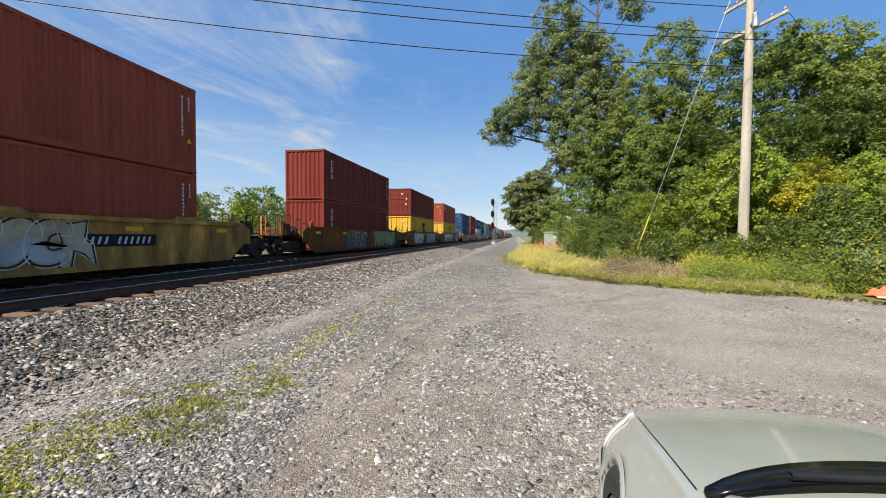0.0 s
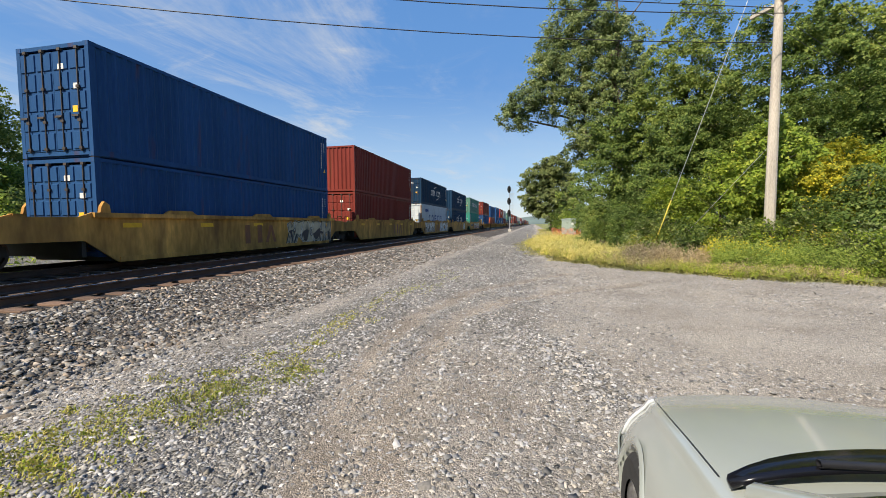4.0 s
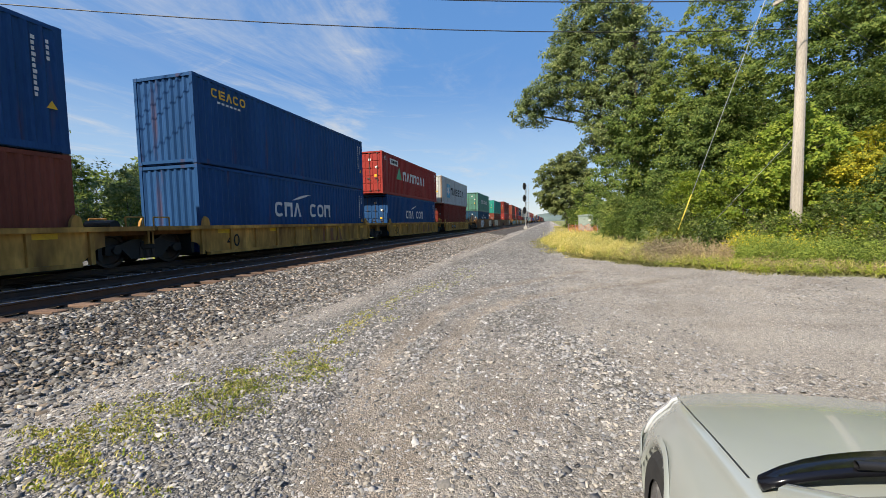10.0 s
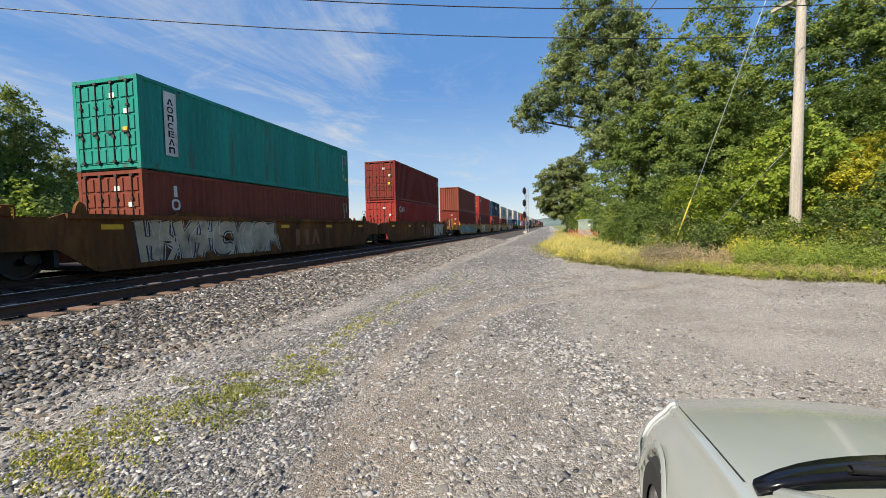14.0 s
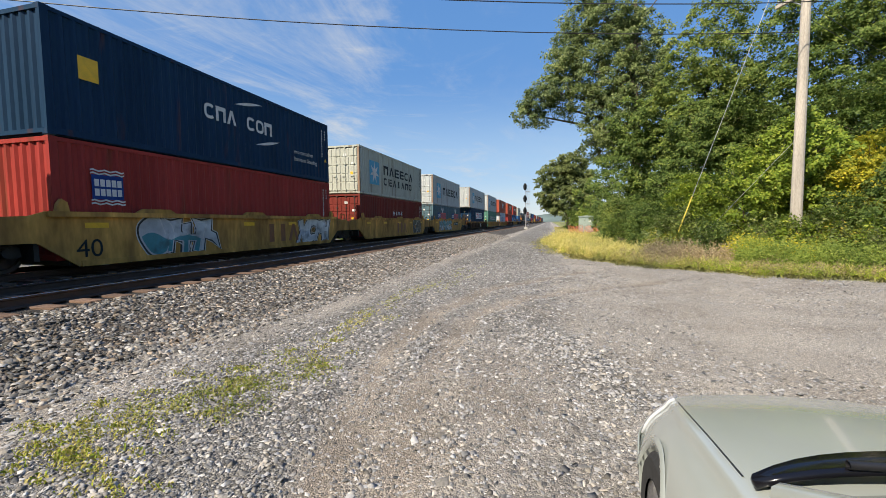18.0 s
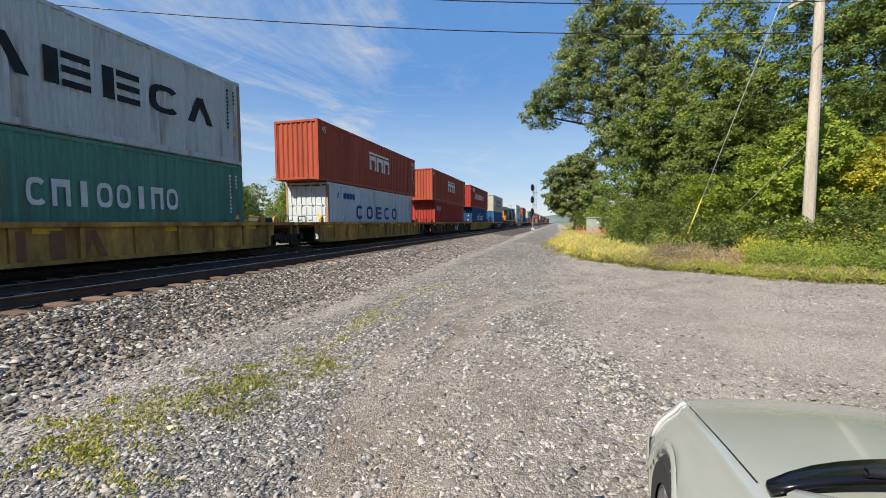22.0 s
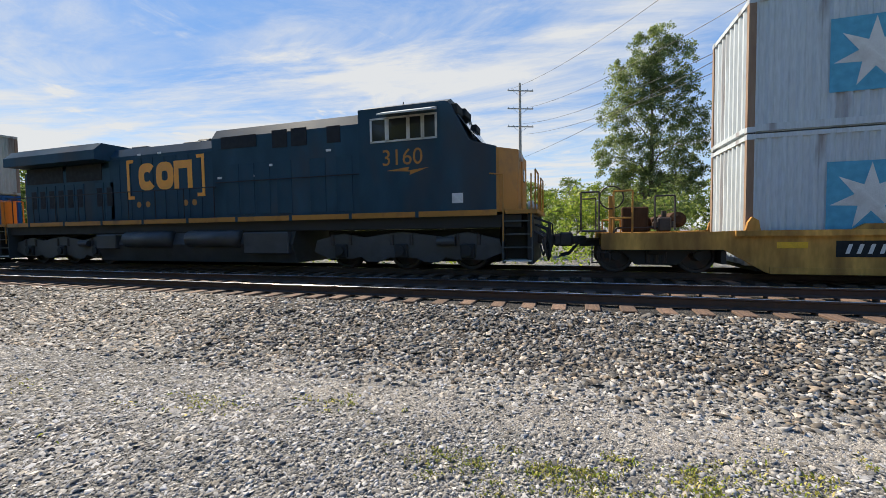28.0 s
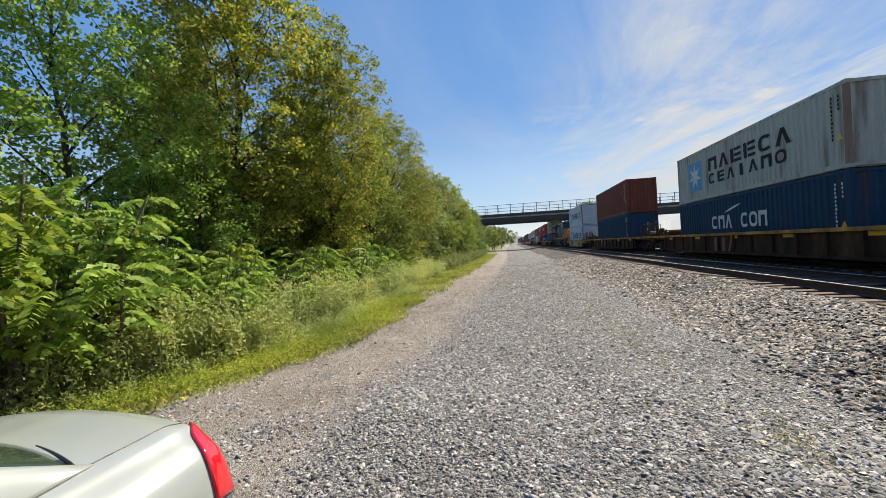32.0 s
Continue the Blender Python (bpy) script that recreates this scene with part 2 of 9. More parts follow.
def tube(bm, a, b, r, r2=None, n=8, caps=True):
    a, b = Vector(a), Vector(b)
    r2 = r if r2 is None else r2
    q = (b - a).to_track_quat("Z", "Y")
    ra, rb = [], []
    for k in range(n):
        w = 2 * math.pi * k / n
        d = q @ Vector((math.cos(w), math.sin(w), 0))
        ra.append(bm.verts.new(a + d * r))
        rb.append(bm.verts.new(b + d * r2))
    for k in range(n):
        bm.faces.new((ra[k], ra[(k + 1) % n], rb[(k + 1) % n], rb[k]))
    if caps:
        bm.faces.new(ra[::-1])
        bm.faces.new(rb)
    return bm


def prism(bm, outline, axis, a, b):
    """A closed outline of (u, v) swept along one axis from a to b."""
    def put(u, v, w):
        return {"x": (w, u, v), "y": (u, w, v), "z": (u, v, w)}[axis]
    p = [bm.verts.new(put(u, v, a)) for u, v in outline]
    q = [bm.verts.new(put(u, v, b)) for u, v in outline]
    n = len(outline)
    for k in range(n):
        bm.faces.new((p[k], p[(k + 1) % n], q[(k + 1) % n], q[k]))
    bm.faces.new(p[::-1])
    bm.faces.new(q)
    return bm


def painted(ob, mat):
    """Give this object its own paint on a mesh that others share."""
    if not ob.data.materials:
        ob.data.materials.append(None)
    ob.material_slots[0].link = "OBJECT"
    ob.material_slots[0].material = mat
    return ob


def part(name, bm, mat, parent, label="", at=None, smooth=False):
    me = bm if isinstance(bm, bpy.types.Mesh) else mesh_of(bm, name, smooth)
    ob = painted(new(name, me), mat)
    ob.parent = parent
    if at is not None:
        ob.matrix_basis = at
    return tagged(ob, label)


def empty(name, m, label, category, group="", kind=""):
    ob = new(name)
    ob.empty_display_size = 0.2
    ob.matrix_basis = m
    return tagged(ob, label, category, group, kind)


SHARED = {}


def shared(key, make):
    """One mesh for all alike pieces."""
    if key not in SHARED:
        bm = bmesh.new()
        make(bm)
        SHARED[key] = mesh_of(bm, key[0] if isinstance(key, tuple) else key)
    return SHARED[key]


def raw_mesh(name, verts, faces, mat=None):
    """Vertices and equal-sized faces from arrays."""
    verts, faces = np.asarray(verts, np.float32), np.asarray(faces, np.int32)
    n, k = faces.shape
    me = bpy.data.meshes.new(name)
    me.vertices.add(len(verts))
    me.vertices.foreach_set("co", verts.ravel())
    me.loops.add(n * k)
    me.loops.foreach_set("vertex_index", faces.ravel())
    me.polygons.add(n)
    me.polygons.foreach_set("loop_start", np.arange(0, n * k, k, dtype=np.int32))
    me.update(calc_edges=True)
    if mat:
        me.materials.append(mat)
    return me

# ---- ground, ballast, tracks ----
RAIL_Z, NEAR_X, TRAIN_X = 0.50, -8.4, -12.3


def gravel_material(name, tones, cell, patch, bump, rough=0.9, patch_scale=0.35, fine=3.0):
    """Loose stones at two sizes, with broad dusty and dirty patches."""
    m = bpy.data.materials.new(name)
    m.use_nodes = True
    nt = m.node_tree
    bsdf = nt.nodes["Principled BSDF"]
    co = nt.nodes.new("ShaderNodeTexCoord").outputs["Object"]

    def vor(scale):
        v = nt.nodes.new("ShaderNodeTexVoronoi")
        v.inputs["Scale"].default_value = scale
        nt.links.new(co, v.inputs["Vector"])
        return v

    def ramp(src, stops):
        r = nt.nodes.new("ShaderNodeValToRGB")
        while len(r.color_ramp.elements) < len(stops):
            r.color_ramp.elements.new(0.5)
        for e, (p, c) in zip(r.color_ramp.elements, stops):
            e.position, e.color = p, (*c, 1)
        nt.links.new(src, r.inputs[0])
        return r.outputs[0]

    def mix(fac, a, b, kind="MIX"):
        n = nt.nodes.new("ShaderNodeMix")
        n.data_type, n.blend_type = "RGBA", kind
        for s, v in ((0, fac), (6, a), (7, b)):
            if isinstance(v, (int, float)):
                n.inputs[s].default_value = v
            elif isinstance(v, tuple):
                n.inputs[s].default_value = (*v, 1)
            else:
                nt.links.new(v, n.inputs[s])
        return n.outputs[2]

    big, small = vor(cell), vor(cell * fine)
    sepb, seps = nt.nodes.new("ShaderNodeSeparateColor"), nt.nodes.new("ShaderNodeSeparateColor")
    nt.links.new(big.outputs["Color"], sepb.inputs[0])
    nt.links.new(small.outputs["Color"], seps.inputs[0])
    stops = [(0.0, tones[0]), (0.55, tones[1]), (0.85, tones[2]), (1.0, tones[3])]
    col = mix(0.35, ramp(sepb.outputs[0], stops), ramp(seps.outputs[0], stops))
    n = nt.nodes.new("ShaderNodeTexNoise")
    n.inputs["Scale"].default_value, n.inputs["Detail"].default_value = patch_scale, 6
    nt.links.new(co, n.inputs["Vector"])
    col = mix(ramp(n.outputs[0], [(0.38, (0, 0, 0)), (0.62, (0.75, 0.75, 0.75))]), col, patch)
    # painted shade: colour darkens towards the cell edges, between the stones
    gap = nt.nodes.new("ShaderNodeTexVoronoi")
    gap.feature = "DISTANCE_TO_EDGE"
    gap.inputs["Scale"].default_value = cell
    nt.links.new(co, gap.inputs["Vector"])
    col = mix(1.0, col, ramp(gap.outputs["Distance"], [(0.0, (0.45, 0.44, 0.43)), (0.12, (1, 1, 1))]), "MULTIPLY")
    nt.links.new(col, bsdf.inputs["Base Color"])
    bsdf.inputs["Roughness"].default_value = rough
    b = nt.nodes.new("ShaderNodeBump")
    b.inputs["Strength"].default_value, b.inputs["Distance"].default_value, b.invert = 1.0, bump, True
    add = nt.nodes.new("ShaderNodeMath")
    add.operation = "ADD"
    nt.links.new(big.outputs["Distance"], add.inputs[0])
    nt.links.new(small.outputs["Distance"], add.inputs[1])
    nt.links.new(add.outputs[0], b.inputs["Height"])
    nt.links.new(b.outputs[0], bsdf.inputs["Normal"])
    return m


def lot_material():
    """Crushed stone over packed grit: the sheet's own attributes say where grit, brown dirt and weedy soil lie."""
    m = bpy.data.materials.new("crushed_gravel")
    m.use_nodes = True
    nt = m.node_tree
    bsdf = nt.nodes["Principled BSDF"]
    co = nt.nodes.new("ShaderNodeTexCoord").outputs["Object"]

    def vor(scale, feature="F1"):
        v = nt.nodes.new("ShaderNodeTexVoronoi")
        v.feature = feature
        v.inputs["Scale"].default_value = scale
        nt.links.new(co, v.inputs["Vector"])
        return v

    def tone(v):
        sep = nt.nodes.new("ShaderNodeSeparateColor")
        nt.links.new(v.outputs["Color"], sep.inputs[0])
        return sep.outputs[0]

    def grain(scale, detail, distort=0.0):
        n = nt.nodes.new("ShaderNodeTexNoise")
        n.inputs["Scale"].default_value, n.inputs["Detail"].default_value, n.inputs["Distortion"].default_value = scale, detail, distort
        nt.links.new(co, n.inputs["Vector"])
        return n.outputs[0]

    def ramp(src, stops):
        r = nt.nodes.new("ShaderNodeValToRGB")
        while len(r.color_ramp.elements) < len(stops):
            r.color_ramp.elements.new(0.5)
        for e, (p, c) in zip(r.color_ramp.elements, stops):
            e.position, e.color = p, (*c, 1)
        nt.links.new(src, r.inputs[0])
        return r.outputs[0]

    def link(v, socket):
        if isinstance(v, (int, float)):
            socket.default_value = v
        elif isinstance(v, tuple):
            socket.default_value = (*v, 1)
        else:
            nt.links.new(v, socket)

    def mix(fac, a, b, kind="MIX"):
        n = nt.nodes.new("ShaderNodeMix")
        n.data_type, n.blend_type = "RGBA", kind
        for k, v in ((0, fac), (6, a), (7, b)):
            link(v, n.inputs[k])
        return n.outputs[2]

    def calc(op, a, b):
        n = nt.nodes.new("ShaderNodeMath")
        n.operation = op
        link(a, n.inputs[0])
        link(b, n.inputs[1])
        return n.outputs[0]

    def zone(name, ragged, scale):
        """An attribute with its edge broken up by noise."""
        at = nt.nodes.new("ShaderNodeAttribute")
        at.attribute_name = name
        v = calc("ADD", at.outputs["Fac"], calc("MULTIPLY", calc("SUBTRACT", grain(scale, 6), 0.5), ragged))
        mr = nt.nodes.new("ShaderNodeMapRange")
        mr.interpolation_type = "SMOOTHSTEP"
        mr.inputs["From Min"].default_value, mr.inputs["From Max"].default_value = 0.12, 0.88
        nt.links.new(v, mr.inputs["Value"])
        return mr.outputs[0]

    grit, brown, soil = zone("grit", 0.8, 2.2), zone("brown", 0.9, 1.1), zone("soil", 1.0, 3.0)
    big, small, tiny = vor(38), vor(80), vor(170)
    stops = [(0.0, (0.07, 0.068, 0.064)), (0.5, (0.185, 0.179, 0.168)), (0.85, (0.32, 0.31, 0.292)), (1.0, (0.56, 0.55, 0.52))]
    coarse = mix(0.4, ramp(tone(big), stops), ramp(tone(small), stops))
    # cell edges multiplied darker, standing in for shade between stones
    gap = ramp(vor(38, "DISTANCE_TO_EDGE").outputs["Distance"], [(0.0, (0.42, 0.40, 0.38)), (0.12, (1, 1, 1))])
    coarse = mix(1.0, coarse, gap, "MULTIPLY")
    speck = ramp(tone(tiny), [(0.0, (0.45, 0.44, 0.43)), (0.5, (0.95, 0.95, 0.95)), (0.9, (1.25, 1.24, 1.22)), (1.0, (2.1, 2.08, 2.04))])
    speck = mix(1.0, speck, ramp(tone(small), [(0.0, (0.72, 0.71, 0.70)), (0.75, (1.0, 1.0, 1.0)), (1.0, (1.35, 1.34, 1.32))]), "MULTIPLY")
    packed = mix(brown, mix(ramp(grain(0.5, 5), [(0.35, (0, 0, 0)), (0.65, (1, 1, 1))]), (0.305, 0.283, 0.255), (0.36, 0.333, 0.297)), mix(ramp(grain(1.7, 6), [(0.4, (0, 0, 0)), (0.62, (1, 1, 1))]), (0.235, 0.205, 0.173), (0.315, 0.278, 0.236)))
    packed = mix(1.0, packed, speck, "MULTIPLY")
    col = mix(grit, coarse, packed)
    streak = ramp(grain(0.8, 6, 0.8), [(0.34, (0.84, 0.825, 0.81)), (0.52, (1, 1, 1)), (0.68, (1.1, 1.095, 1.08))])
    col = mix(1.0, col, streak, "MULTIPLY")
    earth = mix(ramp(grain(5, 6), [(0.38, (0, 0, 0)), (0.62, (1, 1, 1))]), (0.16, 0.14, 0.07), (0.22, 0.26, 0.065))
    col = mix(soil, col, mix(1.0, earth, speck, "MULTIPLY"))
    nt.links.new(col, bsdf.inputs["Base Color"])
    bsdf.inputs["Roughness"].default_value = 0.9
    bsdf.inputs["Specular IOR Level"].default_value = 0.3
    height = calc("ADD", calc("MULTIPLY", big.outputs["Distance"], calc("SUBTRACT", 1.0, grit)), calc("MULTIPLY", small.outputs["Distance"], 0.45))
    height = calc("ADD", height, calc("MULTIPLY", tiny.outputs["Distance"], 0.14))
    b = nt.nodes.new("ShaderNodeBump")
    b.inputs["Strength"].default_value, b.inputs["Distance"].default_value, b.invert = 1.0, 0.022, True
    nt.links.new(height, b.inputs["Height"])
    nt.links.new(b.outputs[0], bsdf.inputs["Normal"])
    return m


def stone_material(name, stops, tint, warm=(0.98, 0.955), rough=0.85):
    """Loose stones: each its own grey, with a few pale and a few brown ones."""
    m = bpy.data.materials.new(name)
    m.use_nodes = True
    nt = m.node_tree
    bsdf = nt.nodes["Principled BSDF"]
    rnd = nt.nodes.new("ShaderNodeNewGeometry").outputs["Random Per Island"]
    r = nt.nodes.new("ShaderNodeValToRGB")
    while len(r.color_ramp.elements) < len(stops):
        r.color_ramp.elements.new(0.5)
    for e, (p, v) in zip(r.color_ramp.elements, stops):
        e.position, e.color = p, (v, v * warm[0], v * warm[1], 1)
    nt.links.new(rnd, r.inputs[0])
    fr = nt.nodes.new("ShaderNodeMath")
    fr.operation, fr.inputs[1].default_value = "MULTIPLY", 37.0
    nt.links.new(rnd, fr.inputs[0])
    fk = nt.nodes.new("ShaderNodeMath")
    fk.operation = "FRACT"
    nt.links.new(fr.outputs[0], fk.inputs[0])
    hue = nt.nodes.new("ShaderNodeValToRGB")
    hue.color_ramp.elements.new(0.5)
    for e, (p, c) in zip(hue.color_ramp.elements, ((0.0, (0.95, 0.99, 1.05)), (0.55, (1, 1, 1)), (1.0, tint))):
        e.position, e.color = p, (*c, 1)
    nt.links.new(fk.outputs[0], hue.inputs[0])
    mx = nt.nodes.new("ShaderNodeMix")
    mx.data_type, mx.blend_type = "RGBA", "MULTIPLY"
    mx.inputs[0].default_value = 1.0
    nt.links.new(r.outputs[0], mx.inputs[6])
    nt.links.new(hue.outputs[0], mx.inputs[7])
    n = nt.nodes.new("ShaderNodeTexNoise")
    n.inputs["Scale"].default_value, n.inputs["Detail"].default_value = 60.0, 5
    nt.links.new(nt.nodes.new("ShaderNodeTexCoord").outputs["Object"], n.inputs["Vector"])
    ng = nt.nodes.new("ShaderNodeValToRGB")
    ng.color_ramp.elements[0].position, ng.color_ramp.elements[0].color = 0.3, (0.72, 0.71, 0.70, 1)
    ng.color_ramp.elements[1].position, ng.color_ramp.elements[1].color = 0.7, (1.18, 1.17, 1.16, 1)
    nt.links.new(n.outputs[0], ng.inputs[0])
    m2 = nt.nodes.new("ShaderNodeMix")
    m2.data_type, m2.blend_type = "RGBA", "MULTIPLY"
    m2.inputs[0].default_value = 1.0
    nt.links.new(mx.outputs[2], m2.inputs[6])
    nt.links.new(ng.outputs[0], m2.inputs[7])
    nt.links.new(m2.outputs[2], bsdf.inputs["Base Color"])
    bsdf.inputs["Roughness"].default_value = rough
    bsdf.inputs["Specular IOR Level"].default_value = 0.3
    return m


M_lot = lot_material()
# sheet darker than the stones on it: shade of their gaps, in the colour
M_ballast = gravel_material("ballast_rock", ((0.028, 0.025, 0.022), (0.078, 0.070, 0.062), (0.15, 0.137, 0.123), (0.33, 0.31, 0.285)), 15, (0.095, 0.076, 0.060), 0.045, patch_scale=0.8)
M_stone = stone_material("loose_stone", [(0.0, 0.08), (0.3, 0.175), (0.6, 0.285), (0.88, 0.385), (1.0, 0.52)], (1.06, 0.98, 0.86))
M_dusty_stone = stone_material("dusty_stone", [(0.0, 0.11), (0.3, 0.21), (0.65, 0.295), (0.9, 0.37), (1.0, 0.49)], (1.06, 0.97, 0.85))
M_rock = stone_material("ballast_stone", [(0.0, 0.055), (0.3, 0.125), (0.65, 0.21), (0.88, 0.31), (1.0, 0.52)], (1.16, 0.95, 0.76), (0.955, 0.885))

# edges of the lot, the wheel ruts that curve through it, and a low ridge of pushed-up stones
NORTH_EDGE = np.array([(40.0, 3.0), (14.5, 9.8), (8.9, 11.8), (4.9, 13.4), (2.3, 15.9), (0.7, 19.6), (-0.2, 25.0), (-0.5, 31.0), (0.2, 38.0), (1.4, 48.0), (2.2, 62.0), (2.6, 90.0), (3.0, 200.0)])
SOUTH_EDGE = np.array([(4.2, 4.0), (3.7, -2.0), (3.2, -4.0), (2.45, -4.95), (2.0, -6.9), (1.85, -11.9), (1.55, -23.6), (1.3, -38.0), (1.4, -60.0), (2.0, -100.0), (3.0, -300.0)])
RUT_A = [(-0.6, 0.6), (-0.9, 2.3), (-1.13, 2.8), (-1.2, 3.6), (-1.27, 5.2), (-1.22, 6.7), (-0.5, 8.2), (0.43, 9.4), (2.6, 11.2)]
RUT_B = [(-1.1, 0.8), (-1.42, 2.5), (-1.65, 3.4), (-1.9, 4.5), (-1.91, 6.6), (-1.42, 9.0), (-0.2, 11.2), (1.0, 13.0)]
RUT_C = [(0.9, -2.6), (0.75, -5.0), (0.35, -9.0), (0.1, -14.0), (-0.1, -24.0)]
RIDGE = [(-0.77, 6.6), (-0.04, 5.44), (0.3, 5.03), (0.5, 4.5), (0.75, 3.7)]


def off_line(x, y, line):
    """Distance to a broken line."""
    best = np.full(np.shape(x), 1e9)
    for (x0, y0), (x1, y1) in zip(line, line[1:]):
        dx, dy = x1 - x0, y1 - y0
        t = np.clip(((x - x0) * dx + (y - y0) * dy) / (dx * dx + dy * dy), 0, 1)
        best = np.minimum(best, np.hypot(x - x0 - t * dx, y - y0 - t * dy))
    return best


def ease(v, lo, hi):
    t = np.clip((v - lo) / (hi - lo), 0, 1)
    return t * t * (3 - 2 * t)


def waves(x, y):
    return 0.5 * np.sin(1.9 * x + 1.3 * np.sin(0.8 * y)) * np.cos(1.3 * y + np.sin(1.1 * x)) + 0.3 * np.sin(4.3 * x - 3.1 * y) * np.cos(3.7 * y + 2.2 * np.sin(2.1 * x))


def inside_verge(x, y):
    """Metres in from the lot's edge, negative on the lot."""
    north = np.where(x > np.interp(y, NORTH_EDGE[:, 1], NORTH_EDGE[:, 0], left=1e6), 1, -1) * off_line(x, y, NORTH_EDGE)
    south = np.where(x > np.interp(-y, -SOUTH_EDGE[:, 1], SOUTH_EDGE[:, 0], left=1e6), 1, -1) * off_line(x, y, SOUTH_EDGE)
    return np.maximum(north, south)


def lot_zones(x, y):
    """Packed grit, brown dirt and weedy soil, each 0 to 1."""
    w = waves(x, y)
    ra, rb, rc = off_line(x, y, RUT_A), off_line(x, y, RUT_B), off_line(x, y, RUT_C)
    ruts = np.maximum(np.maximum(np.exp(-(ra / 0.3) ** 2), np.exp(-(rb / 0.28) ** 2)), 0.8 * np.exp(-(rc / 0.45) ** 2))
    track = ease(x, -5.3, -4.7) * ease(-x, 3.3, 3.8) * (0.25 + 0.75 * ease(y, -5.0, -1.0))
    yard = ease(x + 0.5 * w, -0.9 + 1.3 * ease(-y, -1.0, 1.5), 1.2 + 0.4 * ease(-y, -1.0, 1.5))
    turned = np.exp(-((x + 0.5) / 1.3) ** 2 - ((y - 3.6) / 3.2) ** 2)
    lane = ease(inside_verge(x, y) + 0.3 * w, -2.5, -1.35) * ease(-y, 1.5, 4.0)
    ridge = np.exp(-(off_line(x, y, RIDGE) / 0.28) ** 2)
    grit = np.clip(np.maximum.reduce([0.95 * ruts, 0.62 * track + 0.2 * w * track, 0.9 * yard, 0.75 * turned, 0.95 * lane]) - 0.7 * ridge, 0, 1)
    brown = np.clip(np.maximum.reduce([0.85 * ruts, 0.65 * turned, 0.75 * lane, 0.25 * yard, 0.15 * track]) + 0.15 * w, 0, 1)
    soil = ease(inside_verge(x, y) + 0.35 * w, -0.25, 0.55)
    return grit, brown, soil


def ground_height(x, y):
    z = 0.018 * np.sin(x * 0.9 + 0.4 * np.sin(y * 0.5)) * np.cos(y * 0.37) + 0.012 * np.sin(x * 2.3 + y * 1.1)
    for line, w, deep in ((RUT_A, 0.2, 0.035), (RUT_B, 0.2, 0.03), (RUT_C, 0.3, 0.015)):
        d = off_line(x, y, line)
        z = z - deep * np.exp(-(d / w) ** 2) + 0.5 * deep * np.exp(-((d - 2.0 * w) / (0.7 * w)) ** 2)
    return z + 0.03 * np.exp(-(off_line(x, y, RIDGE) / 0.3) ** 2)


def spread(lo, hi, step, far):
    """Even steps between lo and hi, then ever longer ones to the horizon."""
    out, d, g = [], step, 0.0
    while g < far:
        d *= 1.22
        g += d
        out.append(g)
    out = np.array(out)
    return np.concatenate([lo - out[::-1], np.arange(lo, hi + step / 2, step), hi + out])


gx, gy = spread(-5.4, 10.0, 0.13, 3000), spread(-14.0, 20.0, 0.16, 3000)
GX, GY = np.meshgrid(gx, gy, indexing="ij")
GZ = ground_height(GX, GY) - 0.02
idx = np.arange(GX.size).reshape(GX.shape)
quads = np.stack([idx[:-1, :-1], idx[1:, :-1], idx[1:, 1:], idx[:-1, 1:]], -1).reshape(-1, 4)
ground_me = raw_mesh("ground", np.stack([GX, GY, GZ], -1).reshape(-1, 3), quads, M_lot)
for zone_name, zone_values in zip(("grit", "brown", "soil"), lot_zones(GX, GY)):
    ground_me.attributes.new(zone_name, "FLOAT", "POINT").data.foreach_set("value", zone_values.astype(np.float32).ravel())
ground = tagged(new("ground", ground_me), "grey crushed gravel lot with dusty worn wheel tracks", "gravel ground", kind="structure")


def strip(name, profile, y0, y1, step, mat, wobble=0.0):
    """A cross-section of (x, z) swept along the track."""
    ys = np.arange(y0, y1 + step, step)
    P = np.array(profile)
    V = np.zeros((len(ys), len(P), 3))
    V[:, :, 0] = P[None, :, 0]
    V[:, :, 1] = ys[:, None]
    V[:, :, 2] = P[None, :, 1]
    if wobble:
        rng = np.random.default_rng(5)
        V[:, :, 2] += rng.normal(0, wobble, V.shape[:2])
        V[:, :, 0] += rng.normal(0, wobble * 2, V.shape[:2])
    i = np.arange(V.shape[0] * V.shape[1]).reshape(V.shape[:2])
    q = np.stack([i[:-1, :-1], i[:-1, 1:], i[1:, 1:], i[1:, :-1]], -1).reshape(-1, 4)[:, ::-1]
    return raw_mesh(name, V.reshape(-1, 3), q, mat)


bed = [(-18.0, -0.06), (-16.0, 0.22), (-14.1, 0.30), (-12.3, 0.30), (-10.5, 0.28), (-8.4, 0.30), (-7.0, 0.30), (-6.7, 0.27), (-6.2, 0.16), (-5.7, 0.08), (-5.2, 0.03), (-4.6, -0.05)]
# oil-stained, and darkened further: shade around the train is put in the colour
M_trackbed = gravel_material("oily_shaded_trackbed_rock", ((0.012, 0.011, 0.010), (0.035, 0.031, 0.027), (0.06, 0.053, 0.046), (0.11, 0.10, 0.09)), 15, (0.03, 0.026, 0.022), 0.04, patch_scale=0.8)
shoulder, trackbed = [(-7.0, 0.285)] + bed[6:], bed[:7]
tagged(new("trackbed", strip("trackbed", trackbed, -420, 1150, 0.9, M_trackbed, 0.01)), "oily ballast between and under the rails, with shade painted in", "ballast", kind="structure")
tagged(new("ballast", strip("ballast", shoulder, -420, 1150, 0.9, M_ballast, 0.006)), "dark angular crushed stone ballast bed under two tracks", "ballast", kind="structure")

